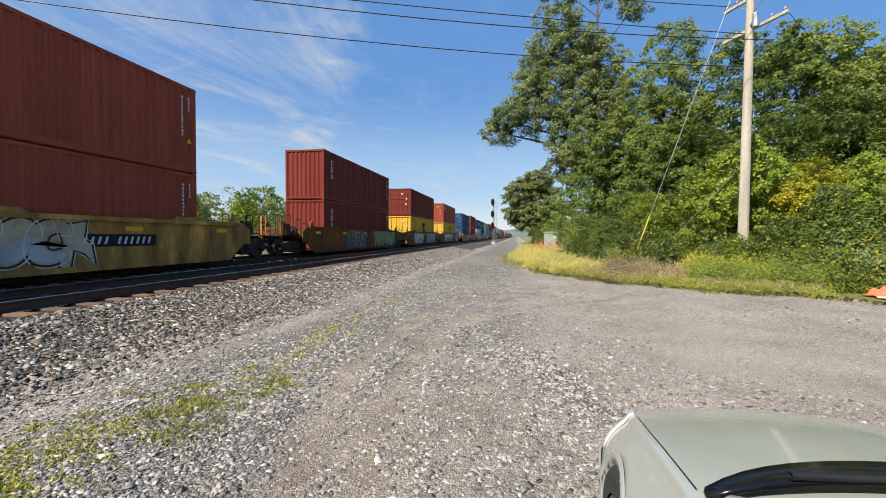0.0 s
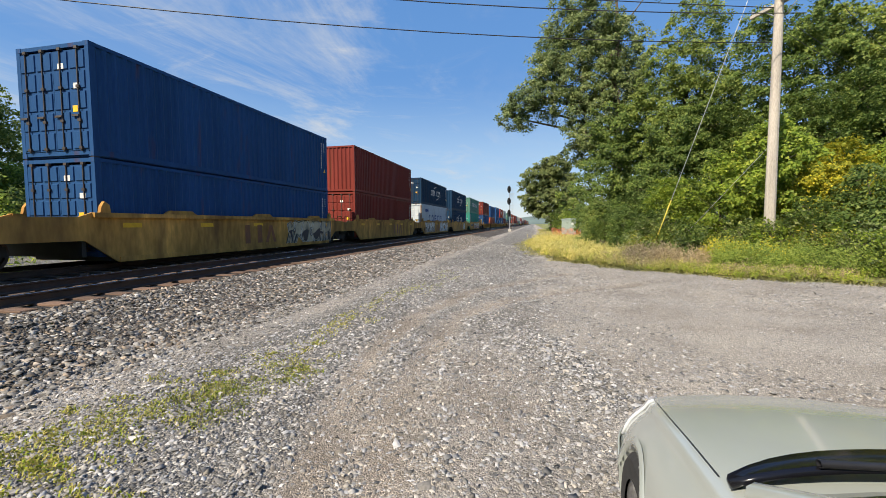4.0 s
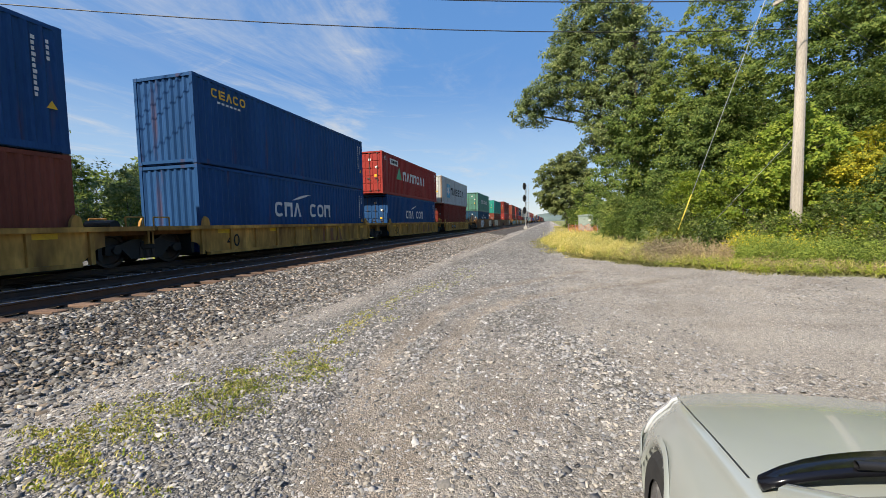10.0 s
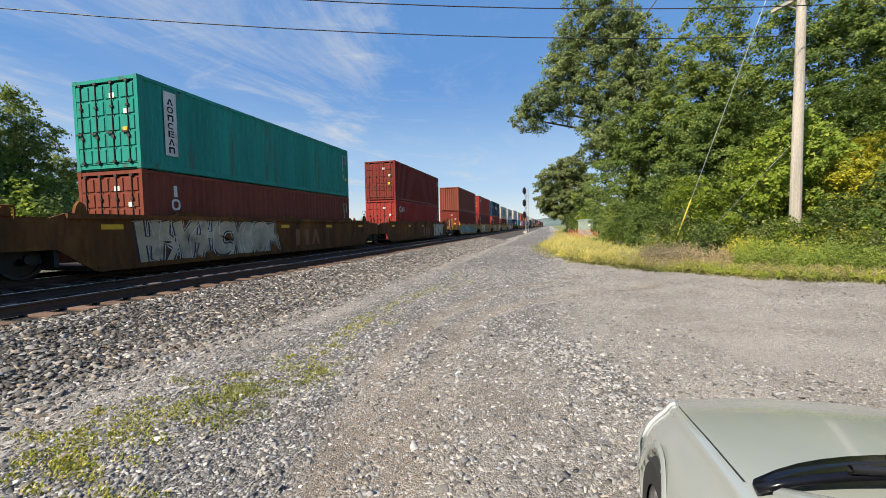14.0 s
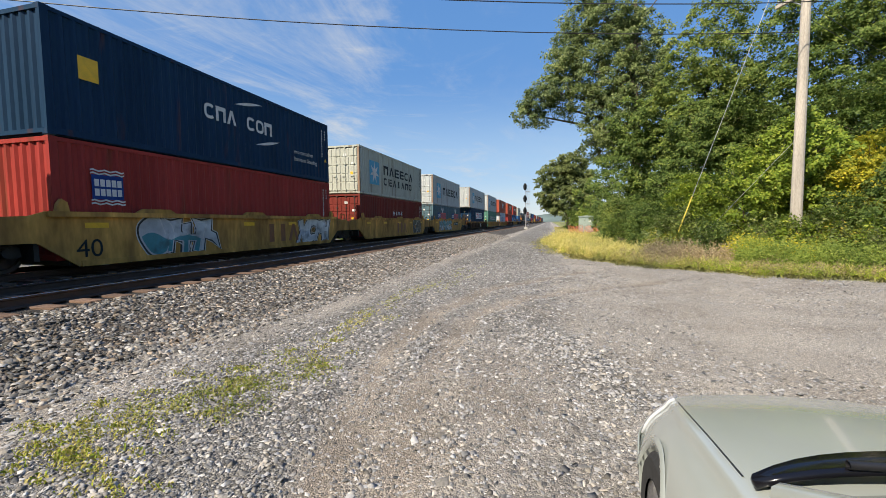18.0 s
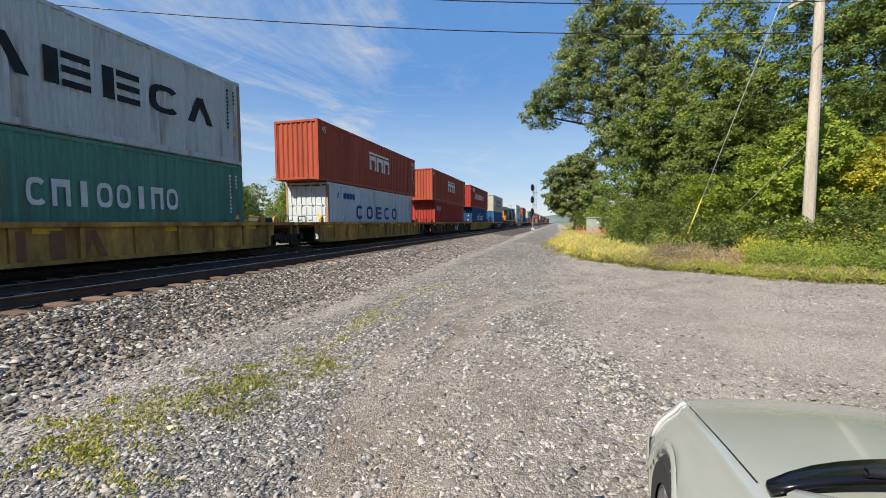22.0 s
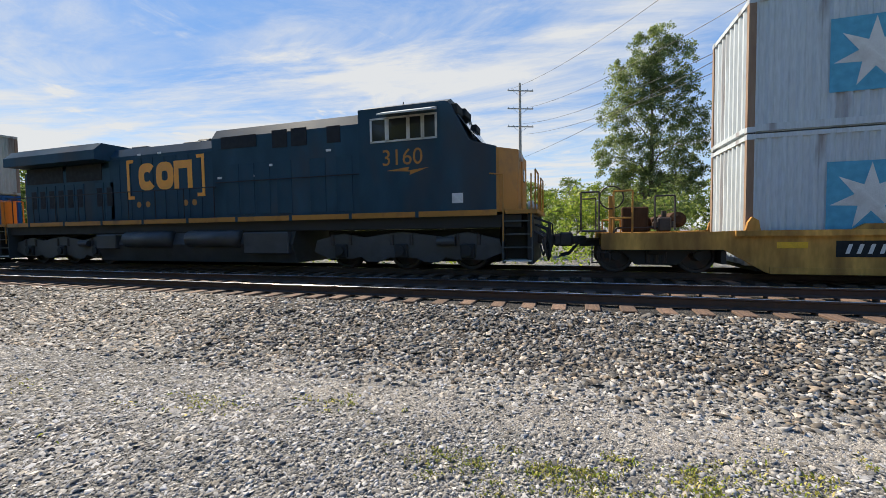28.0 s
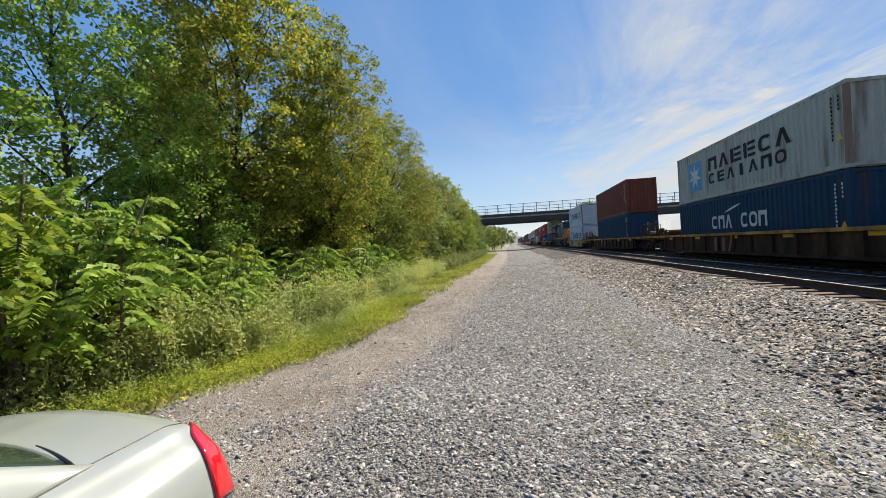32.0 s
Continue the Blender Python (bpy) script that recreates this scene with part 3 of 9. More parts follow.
RAIL = [(-0.07, -0.17), (0.07, -0.17), (0.07, -0.155), (0.012, -0.13), (0.012, -0.045), (0.037, -0.03), (0.037, -0.004), (0.03, 0.0),
        (-0.03, 0.0), (-0.037, -0.004), (-0.037, -0.03), (-0.012, -0.045), (-0.012, -0.13), (-0.07, -0.155)]


def rail_mesh():
    bm = bmesh.new()
    prism(bm, RAIL, "y", -420, 1150)
    me = mesh_of(bm, "rail")
    me.materials.append(M_railside)
    me.materials.append(M_rail)
    for p in me.polygons:
        if p.normal.z > 0.5 and p.center.z > -0.01:
            p.material_index = 1
    return me


RAILM = rail_mesh()
tie_bm = bmesh.new()
box(tie_bm, -1.3, 1.3, -0.115, 0.115, -0.34, -0.165, 0.012)
TIEM = mesh_of(tie_bm, "tie")
for nm, tx, y_lo, y_hi in (("track_near", NEAR_X, -60, 90), ("track_far", TRAIN_X, -55, 95)):
    tr = empty(nm, pose(tx, 0, RAIL_Z), "standard gauge railway track, shiny worn steel rails on timber ties", "railway track", kind="structure")
    for side in (-1, 1):
        r = new("rail", RAILM)
        r.parent = tr
        r.matrix_basis = pose(side * 0.7525, 0, 0)
    rng = random.Random(3 if tx > -10 else 4)
    rest = bmesh.new()
    n = 0
    y = -420.0
    while y < 500:
        m = pose(rng.uniform(-0.06, 0.06), y, rng.uniform(-0.012, 0.008), 0, 0, rng.uniform(-1.2, 1.2))
        if y_lo < y < y_hi and (tx > -10 or int(y / 0.52) % 2 == 0):
            o = part("tie", TIEM, M_tie, tr, at=m)
        elif y < 300:
            a = len(rest.verts)
            box(rest, -1.3, 1.3, y - 0.115, y + 0.115, -0.34, -0.165)
        y += 0.52
    tagged(part("far_ties", rest, M_tie, tr), kind="stuff")


def stones(name, n, rng, place, size, mat, label, blocky=False):
    """Angular pebbles lying where place() puts them: flat-topped blocks near by, plain points further off."""
    if blocky:
        low = [(1, 0.1, -0.25), (0.05, 1, -0.25), (-1, -0.05, -0.25), (0, -1, -0.25)]
        high = [(0.66, 0.12, 0.6), (0.05, 0.7, 0.5), (-0.62, 0, 0.66), (0, -0.68, 0.52)]
        base = np.array(low + high, float)
        cells = np.array([(0, 1, 5, 4), (1, 2, 6, 5), (2, 3, 7, 6), (3, 0, 4, 7), (4, 5, 6, 7)])
        jitter = 0.3
    else:
        base = np.array([(1, 0, 0), (-1, 0, 0), (0, 1, 0), (0, -1, 0), (0.1, 0, 0.95)], float)
        cells = np.array([(0, 2, 4), (2, 1, 4), (1, 3, 4), (3, 0, 4)])
        jitter = 0.28
    k = len(base)
    V = base[None] + rng.normal(0, jitter, (n, k, 3))
    s = size(rng, n)
    V *= s[:, None, None] * rng.uniform(0.6, 1.25, (n, 1, 3))
    V[:, :, 2] *= 0.55
    w = rng.uniform(0, 2 * np.pi, n)
    c, sn = np.cos(w)[:, None], np.sin(w)[:, None]
    X, Y = V[:, :, 0] * c - V[:, :, 1] * sn, V[:, :, 0] * sn + V[:, :, 1] * c
    tilt = rng.normal(0, 0.22, (n, 2))
    Z = V[:, :, 2] + X * tilt[:, 0:1] + Y * tilt[:, 1:2]
    p = place(rng, n)
    V = np.stack([X + p[:, 0:1], Y + p[:, 1:2], Z + p[:, 2:3] + 0.12 * s[:, None]], -1)
    F = (cells[None] + k * np.arange(n)[:, None, None]).reshape(-1, cells.shape[1])
    return tagged(new(name, raw_mesh(name, V.reshape(-1, 3), F, mat)), label, "gravel", kind="stuff")


def lot_place(r_lo, r_hi, x_lo, x_hi, bare=0.85):
    """Points on the lot within a ring, fewer where grit is packed; none on the verges."""
    def place(rng, n):
        out = np.zeros((0, 3))
        while len(out) < n:
            r = np.sqrt(rng.uniform(r_lo ** 2, r_hi ** 2, 3 * n))
            a = rng.uniform(0, 2 * np.pi, 3 * n)
            x, y = r * np.cos(a), r * np.sin(a)
            ok = (x > x_lo) & (x < x_hi)
            x, y = x[ok], y[ok]
            grit, _, soil = lot_zones(x, y)
            ok = rng.random(len(x)) < (1 - bare * grit) * (1 - soil) * (0.75 + 0.35 * waves(x * 1.3, y * 1.3))
            x, y = x[ok], y[ok]
            out = np.concatenate([out, np.stack([x, y, ground_height(x, y) - 0.02], -1)])
        return out[:n]
    return place


def ridge_place(rng, n):
    P = np.array(RIDGE)
    u = rng.uniform(0, len(P) - 1.001, n)
    k = u.astype(int)
    q = P[k] + (P[k + 1] - P[k]) * (u - k)[:, None] + rng.normal(0, 0.17, (n, 2))
    return np.column_stack([q, ground_height(q[:, 0], q[:, 1]) - 0.02])


def bed_place(y_lo, y_hi):
    def place(rng, n):
        x = rng.uniform(-7.1, -4.7, n)
        x = np.where(rng.random(n) < 0.14, rng.uniform(-5.0, -4.2, n), x)
        y = rng.uniform(y_lo, y_hi, n)
        P = np.array(bed)
        return np.stack([x, y, np.maximum(np.interp(x, P[:, 0], P[:, 1]), ground_height(x, y) - 0.02)], -1)
    return place


rng = np.random.default_rng(11)
stones("loose_gravel", 44000, rng, lot_place(0.7, 3.9, -5.2, 4.0), lambda g, n: 0.007 + 0.019 * g.random(n) ** 2.2, M_stone, "grey crushed stones scattered over the gravel lot", True)
stones("loose_gravel", 42000, rng, lot_place(3.9, 5.6, -5.2, 4.0), lambda g, n: 0.009 + 0.020 * g.random(n) ** 2.0, M_stone, "grey crushed stones strewn over the gravel lot")
stones("loose_gravel", 800, rng, lot_place(0.9, 6.5, -4.6, 1.0, 0.8), lambda g, n: 0.022 + 0.016 * g.random(n) ** 2, M_stone, "larger broken stones lying on the gravel lot", True)
stones("loose_gravel", 420, rng, ridge_place, lambda g, n: 0.012 + 0.028 * g.random(n) ** 2, M_stone, "low ridge of stones pushed up by wheels", True)
stones("loose_gravel", 64000, rng, lot_place(0.8, 9.5, -1.8, 8.0, 0.1), lambda g, n: 0.005 + 0.011 * g.random(n) ** 2.2, M_dusty_stone, "small dusty stones on the packed part of the lot")
stones("loose_gravel", 34000, rng, lot_place(9.0, 19.0, -0.5, 15.0, 0.2), lambda g, n: 0.009 + 0.018 * g.random(n) ** 2.0, M_dusty_stone, "small dusty stones over the pale part of the lot")
stones("loose_gravel", 50000, rng, lot_place(5.5, 15.0, -5.0, 2.0), lambda g, n: 0.012 + 0.020 * g.random(n) ** 1.9, M_stone, "grey crushed stones lying on the gravel lot")
stones("loose_gravel", 12000, rng, lot_place(15.0, 32.0, -5.0, 2.0), lambda g, n: 0.02 + 0.024 * g.random(n) ** 1.8, M_stone, "grey crushed stones further along the lot")
stones("ballast_stones", 20000, rng, bed_place(-6, 9), lambda g, n: 0.022 + 0.028 * g.random(n) ** 1.5, M_rock, "angular grey ballast stones on the track shoulder", True)
stones("ballast_stones", 15000, rng, lambda g, n: np.concatenate([bed_place(9, 15)(g, n // 2), bed_place(-11, -6)(g, n - n // 2)]), lambda g, n: 0.026 + 0.028 * g.random(n) ** 1.5, M_rock, "angular brown-grey ballast stones on the track shoulder")
stones("ballast_stones", 15000, rng, bed_place(15, 45), lambda g, n: 0.034 + 0.028 * g.random(n), M_rock, "angular grey ballast stones along the track")
stones("ballast_stones", 10000, rng, bed_place(-36, -11), lambda g, n: 0.034 + 0.028 * g.random(n), M_rock, "dark angular ballast stones beside the track")

# ---- containers ----
SPEED = 18.65
MOVING = []  # (thing, position along the track at the start, offset across, height)


def moving(name, s, z, label, category, group):
    ob = empty(name, pose(TRAIN_X, s, z), label, category, group)
    MOVING.append((ob, s, z))
    return ob


def corrugated(bm, x, y0, y1, z0, z1, pitch, depth, out):
    """A wall of trapezoid waves in the plane x, running along y; out is the outward sign."""
    n = max(1, round((y1 - y0) / pitch))
    step = (y1 - y0) / n
    ys, xs = [y0], [x]
    for k in range(n):
        a = y0 + k * step
        for f, d in ((0.13, 0), (0.31, 1), (0.69, 1), (0.87, 0)):
            ys.append(a + f * step)
            xs.append(x - out * depth * d)
    ys.append(y1)
    xs.append(x)
    lo = [bm.verts.new((px, py, z0)) for px, py in zip(xs, ys)]
    hi = [bm.verts.new((px, py, z1)) for px, py in zip(xs, ys)]
    for k in range(len(ys) - 1):
        q = (lo[k], lo[k + 1], hi[k + 1], hi[k])
        bm.faces.new(q if out > 0 else q[::-1])


def end_wall(bm, y, z0, z1, out):
    """A corrugated end: waves across x in the plane y."""
    n = 8
    step = 2.2 / n
    pts = [(-1.1, 0)]
    for k in range(n):
        for f, d in ((0.12, 0), (0.35, 1), (0.65, 1), (0.88, 0)):
            pts.append((-1.1 + (k + f) * step, d))
    pts.append((1.1, 0))
    lo = [bm.verts.new((x, y - out * 0.045 * d, z0)) for x, d in pts]
    hi = [bm.verts.new((x, y - out * 0.045 * d, z1)) for x, d in pts]
    for k in range(len(pts) - 1):
        q = (lo[k], lo[k + 1], hi[k + 1], hi[k])
        bm.faces.new(q if out < 0 else q[::-1])


def container_body(L, H, doors):
    def make(bm):
        for sx in (-1, 1):
            corrugated(bm, sx * 1.212, -L / 2 + 0.14, L / 2 - 0.14, 0.15, H - 0.09, 0.278, 0.040, sx)
        if doors != "front":
            end_wall(bm, -L / 2 + 0.03, 0.12, H - 0.1, -1)
        if doors != "rear":
            end_wall(bm, L / 2 - 0.03, 0.12, H - 0.1, 1)
        box(bm, -1.17, 1.17, -L / 2 + 0.1, L / 2 - 0.1, H - 0.05, H - 0.02)
        box(bm, -1.15, 1.15, -L / 2 + 0.1, L / 2 - 0.1, 0.0, 0.13)
    return shared(("body", L, H, doors), make)


def door_leaf(H):
    def make(bm):
        h = H - 0.34
        xs, zs = (-0.55, 0.0, 0.55), [h * k / 5 for k in range(6)]
        front = [[bm.verts.new((x, -0.02, z)) for z in zs] for x in xs]
        rim = [bm.verts.new((x, 0.02, z)) for x, z in ((-0.55, 0), (0.55, 0), (0.55, h), (-0.55, h))]
        cells = [bm.faces.new((front[i][k], front[i + 1][k], front[i + 1][k + 1], front[i][k + 1])) for i in range(2) for k in range(5)]
        bm.faces.new([rim[0]] + [front[i][0] for i in range(3)] + [rim[1]])
        bm.faces.new([rim[3]] + [front[i][5] for i in range(3)] + [rim[2]])
        bm.faces.new([rim[0]] + front[0] + [rim[3]])
        bm.faces.new([rim[1]] + front[2] + [rim[2]])
        bmesh.ops.recalc_face_normals(bm, faces=bm.faces)
        bmesh.ops.inset_individual(bm, faces=cells, thickness=0.045, depth=0.0)
        bmesh.ops.inset_individual(bm, faces=cells, thickness=0.02, depth=0.026)
    return shared(("door", H), make)


def lock_rod(H):
    def make(bm):
        tube(bm, (0, 0, 0), (0, 0, H - 0.26), 0.017, n=6)
        for z in (0.05, 0.75, 1.6, H - 0.32):
            box(bm, -0.05, 0.05, -0.025, 0.045, z, z + 0.07)
        box(bm, -0.22, 0.0, -0.035, -0.01, 0.88, 0.93)
    return shared(("lock_rod", H), make)


def ring(bm, R, r, n=14, sides=5):
    """A hoop in the x-z plane."""
    rows = []
    for k in range(n):
        a = 2 * math.pi * k / n
        rows.append([bm.verts.new(((R + r * math.cos(b)) * math.cos(a), r * math.sin(b), (R + r * math.cos(b)) * math.sin(a))) for b in [2 * math.pi * j / sides for j in range(sides)]])
    for k in range(n):
        for j in range(sides):
            bm.faces.new((rows[k][j], rows[k][(j + 1) % sides], rows[(k + 1) % n][(j + 1) % sides], rows[(k + 1) % n][j]))


def simple(name, *dims):
    return shared((name, *dims), lambda bm: box(bm, *dims))


def placard(parent, at, w, h, mat, name="placard", label=""):
    """A thin plate in the plane that faces +x, standing 4 mm proud of the wall."""
    return part(name, simple("placard", -0.002, 0.002, -w / 2, w / 2, -h / 2, h / 2), mat, parent, label, at)


def glyph(bm, kind, y, z, w, h, slant=0.0, inner=0.58):
    """One plain shape that stands for a letter: ring, arch, double bar or wedge, in the plane x = 0."""
    def flat(outline):
        vs = [bm.verts.new((0.0, y + u * w + slant * v * h, z + v * h)) for u, v in outline]
        bm.faces.new(vs)
    def loop(a0, a1, n):
        for k in range(n):
            t0, t1 = a0 + (a1 - a0) * k / n, a0 + (a1 - a0) * (k + 1) / n
            q = []
            for r, t in ((1, t0), (1, t1), (inner, t1), (inner, t0)):
                sq = lambda c: math.copysign(abs(c) ** 0.7, c)
                q.append((0.5 + 0.5 * r * sq(math.cos(t)), 0.5 + 0.5 * (r if r == 1 else r * 1.05) * sq(math.sin(t))))
            flat(q)
    if kind == "ring":
        loop(0, 2 * math.pi, 18)
    elif kind == "arc":
        loop(0.7, 2 * math.pi - 0.7, 14)
    elif kind == "arch":
        flat([(0, 0), (0.26, 0), (0.26, 1), (0, 1)])
        flat([(0.74, 0), (1, 0), (1, 1), (0.74, 1)])
        flat([(0.26, 0.72), (0.74, 0.72), (0.74, 1), (0.26, 1)])
    elif kind == "bars":
        flat([(0, 0), (0.3, 0), (0.3, 1), (0, 1)])
        for v in (0.0, 0.4, 0.8):
            flat([(0.36, v), (1, v), (1, v + 0.2), (0.36, v + 0.2)])
    elif kind == "wedge":
        flat([(0, 0), (0.26, 0), (0.62, 1), (0.38, 1)])
        flat([(0.74, 0), (1, 0), (0.62, 1), (0.5, 0.7)])
    elif kind == "block":
        flat([(0, 0), (1, 0), (1, 1), (0, 1)])
    elif kind == "post":
        flat([(0.3, 0), (0.7, 0), (0.7, 1), (0.3, 1)])
    elif kind == "swoosh":
        n = 10
        for k in range(n):
            a, b = k / n, (k + 1) / n
            f = lambda t: (t, 1.0 - (1 - t) ** 2, 0.35 * math.sin(math.pi * min(1, t * 1.05)))
            (u0, v0, t0), (u1, v1, t1) = f(a), f(b)
            flat([(u0, v0 - t0), (u1, v1 - t1), (u1, v1), (u0, v0)])


def wordmark(kinds, w, h, gap, vertical=False, slant=0.0, inner=0.58):
    """A row of plain letter shapes, or a column: each shape's mesh and its offset."""
    out, p = [], 0.0
    for k in kinds:
        if k:
            me = shared(("lettering", k, w, h, slant, inner), lambda bm: glyph(bm, k, 0, 0, w, h, slant, inner))
            out.append((me, 0 if vertical else p, -p if vertical else 0))
        p += (h if vertical else w) + gap
    return out


def star_mesh():
    def make(bm):
        o = bm.verts.new((0, 0, 0))
        ring = []
        for k in range(14):
            r = 0.5 if k % 2 == 0 else 0.2
            a = math.pi / 2 + k * math.pi / 7
            ring.append(bm.verts.new((0, r * math.cos(a), r * math.sin(a))))
        for k in range(14):
            bm.faces.new((o, ring[k], ring[(k + 1) % 14]))
    return shared(("star",), make)


def lettered(thing, mesh, mat, y, z, x=1.2165, label="", name="lettering"):
    if isinstance(mesh, list):
        for me, dy, dz in mesh:
            part(name, me, mat, thing, label, pose(x, y + dy, z + dz))
        return None
    return part(name, mesh, mat, thing, label, pose(x, y, z))


def numbers(thing, L, H, mat):
    """The unreadable identity codes near the rear edge: short bars in columns."""
    def make(bm):
        rng = random.Random(7)
        z = 0.0
        for k in range(11):
            glyph(bm, "block", 0, z, 0.06 + 0.02 * (k % 3 == 0), 0.085, 0)
            z -= 0.125
        z = 0.0
        for k in range(4):
            glyph(bm, "block", 0.28, z, 0.06, 0.085)
            z -= 0.125
    lettered(thing, shared(("identity_code",), make), mat, L / 2 - 0.62, H - 0.45, name="identity_code")


def wave_bar(bm):
    lo = [bm.verts.new((0, -0.42 + 0.07 * k, 0.02 * math.sin(k * 1.57) - 0.02)) for k in range(13)]
    hi = [bm.verts.new((0, -0.42 + 0.07 * k, 0.02 * math.sin(k * 1.57) + 0.02)) for k in range(13)]
    for k in range(12):
        bm.faces.new((lo[k], lo[k + 1], hi[k + 1], hi[k]))


def decorate(thing, deco, L, H):
    x = 1.2165
    W, B, K, Sb = M_mark_white, M_mark_blue, M_mark_black, M_mark_sky
    if deco == "cma":
        lettered(thing, wordmark(("arc", "arch", "wedge", None, "arc", "ring", "arch"), 0.56, 0.62, 0.08), W, -2.05, 0.42 * H)
        lettered(thing, shared(("swoosh_up",), lambda bm: glyph(bm, "swoosh", 0, 0, 1.5, 0.32)), W, -1.0, 0.42 * H + 0.74, name="swoosh")
        lettered(thing, shared(("swoosh_down",), lambda bm: glyph(bm, "swoosh", 0, 0, -1.5, -0.32)), W, 1.6, 0.42 * H - 0.12, name="swoosh")
    elif deco == "cma_low":
        lettered(thing, wordmark(("arc", "arch", "wedge", None, "arc", "ring", "arch"), 0.56, 0.62, 0.08), W, -2.3, 0.42 * H)
        lettered(thing, shared(("swoosh_up",), lambda bm: glyph(bm, "swoosh", 0, 0, 1.5, 0.32)), W, -1.1, 0.42 * H + 0.72, name="swoosh")
    elif deco == "cma_flag":
        placard(thing, pose(x, 1.0, 0.62 * H), 5.9, 0.95, W, label="white name board with red and blue lettering shapes")
        lettered(thing, wordmark(("arc", "arch", "wedge"), 0.75, 0.66, 0.15), M_mark_red, -1.8, 0.62 * H - 0.33, x=x + 0.006)
        lettered(thing, wordmark(("arc", "ring", "arch"), 0.75, 0.66, 0.15), B, 1.2, 0.62 * H - 0.33, x=x + 0.006)
    elif deco == "cosco":
        lettered(thing, wordmark(("arc", "ring", "bars", "arc", "ring"), 0.82, 0.78, 0.48), B, -3.1, 0.37 * H)
        lettered(thing, wordmark(("wedge", None, "block", "block", "block", "block"), 0.26, 0.3, 0.07), B, -5.2, 0.74 * H)
    elif deco in ("maersk", "sealand"):
        placard(thing, pose(x, -3.9, 0.5 * H), 1.5, 1.5, Sb, label="sky blue square with a white seven-pointed star")
        part("star", star_mesh(), W, thing, "", pose(x + 0.006, -3.9, 0.5 * H) @ Matrix.Scale(1.42, 4))
        if deco == "maersk":
            lettered(thing, wordmark(("arch", "wedge", "bars", "bars", "arc", "wedge"), 0.95, 0.80, 0.27), K, -2.2 if L < 13 else -2.7, 0.38 * H)
        else:
            lettered(thing, wordmark(("arch", "wedge", "bars", "bars", "arc", "wedge"), 0.84, 0.62, 0.2), K, -2.4, 0.52 * H)
            lettered(thing, wordmark(("arc", "bars", "wedge", "post", "wedge", "arch", "ring"), 0.62, 0.5, 0.24), K, -2.4, 0.27 * H)
    elif deco == "chinaship":
        lettered(thing, wordmark(("arc", "arch", "post", "arch", "wedge", None, "arc", "arch", "post", "ring", "ring", "post", "arch", "ring"), 0.37, 0.62, 0.1), W, -3.05, 0.43 * H)
        lettered(thing, wordmark(("bars", "ring", "bars", "arch", "wedge", "ring"), 0.26, 0.27, 0.1, True), W, -L / 2 + 0.85, 0.8 * H)
    elif deco == "column":
        placard(thing, pose(x, -L / 2 + 1.0, 0.55 * H), 0.42, 1.9, W, label="white upright name board")
        lettered(thing, wordmark(("wedge", "ring", "arch", "arc", "bars", "wedge", "arch"), 0.2, 0.19, 0.05, True), K, -L / 2 + 0.9, 0.77 * H, x=x + 0.006)
    elif deco == "seaco":
        lettered(thing, wordmark(("arc", "bars", "wedge", "arc", "ring"), 0.28, 0.3, 0.05), M_mark_yellow, -L / 2 + 0.75, 0.8 * H)
        lettered(thing, wordmark(("block",) * 6, 0.13, 0.07, 0.06), W, -L / 2 + 1.0, 0.74 * H)
    elif deco == "seaco_white":
        lettered(thing, wordmark(("arc", "bars", "wedge", "arc", "ring"), 0.28, 0.3, 0.05), W, -L / 2 + 1.1, 0.74 * H)
    elif deco in ("cai", "tex"):
        lettered(thing, wordmark(("arc", "wedge", "post"), 0.34, 0.42, 0.06), W, -L / 2 + 0.8, 0.7 * H)
    elif deco == "tex_column":
        lettered(thing, wordmark(("post", "ring", "wedge"), 0.3, 0.34, 0.06, True), W, -L / 2 + 0.9, 0.72 * H)
    elif deco == "m":
        lettered(thing, wordmark(("arch", "arch"), 0.68, 1.3, -0.17), K, -0.55, 0.36 * H)
        lettered(thing, wordmark(("block",), 1.9, 0.11, 0), K, -0.9, 0.34 * H)
    elif deco == "hyundai":
        lettered(thing, wordmark(("arch", "wedge", "arch", "arch", "ring", "wedge", "post"), 0.72, 0.70, 0.12), W, -2.8, 0.42 * H)
        lettered(thing, shared(("triangle",), lambda bm: bm.faces.new([bm.verts.new(v) for v in ((0, -0.6, 0), (0, 0.5, 0), (0, 0.05, 1.0))])), M_mark_green, -3.6, 0.42 * H, name="triangle")
        placard(thing, pose(x, -4.6, 0.82 * H), 1.6, 0.42, W)
        lettered(thing, wordmark(("block",) * 4, 0.26, 0.2, 0.05), K, -5.15, 0.79 * H, x=x + 0.006)
    elif deco == "hmm":
        lettered(thing, wordmark(("arch", "arch", "arch"), 0.95, 0.86, 0.08), W, -1.3, 0.40 * H)
        lettered(thing, wordmark(("block",), 3.0, 0.12, 0), W, -1.35, 0.40 * H + 0.96)
    elif deco == "nedlloyd":
        placard(thing, pose(x, -0.75, 0.58 * H), 1.15, 0.66, M_mark_blue, label="blue name board with white shapes")
        placard(thing, pose(x, 0.98, 0.58 * H), 2.3, 0.66, M_mark_red, label="orange-red name board with dark blue shapes")
        lettered(thing, wordmark(("ring", "bars", "ring"), 0.28, 0.34, 0.05), W, -1.2, 0.52 * H, x=x + 0.006)
        lettered(thing, wordmark(("arch", "ring", "ring", "post", "post", "ring", "wedge", "ring"), 0.2, 0.32, 0.06), B, -0.06, 0.52 * H, x=x + 0.006)
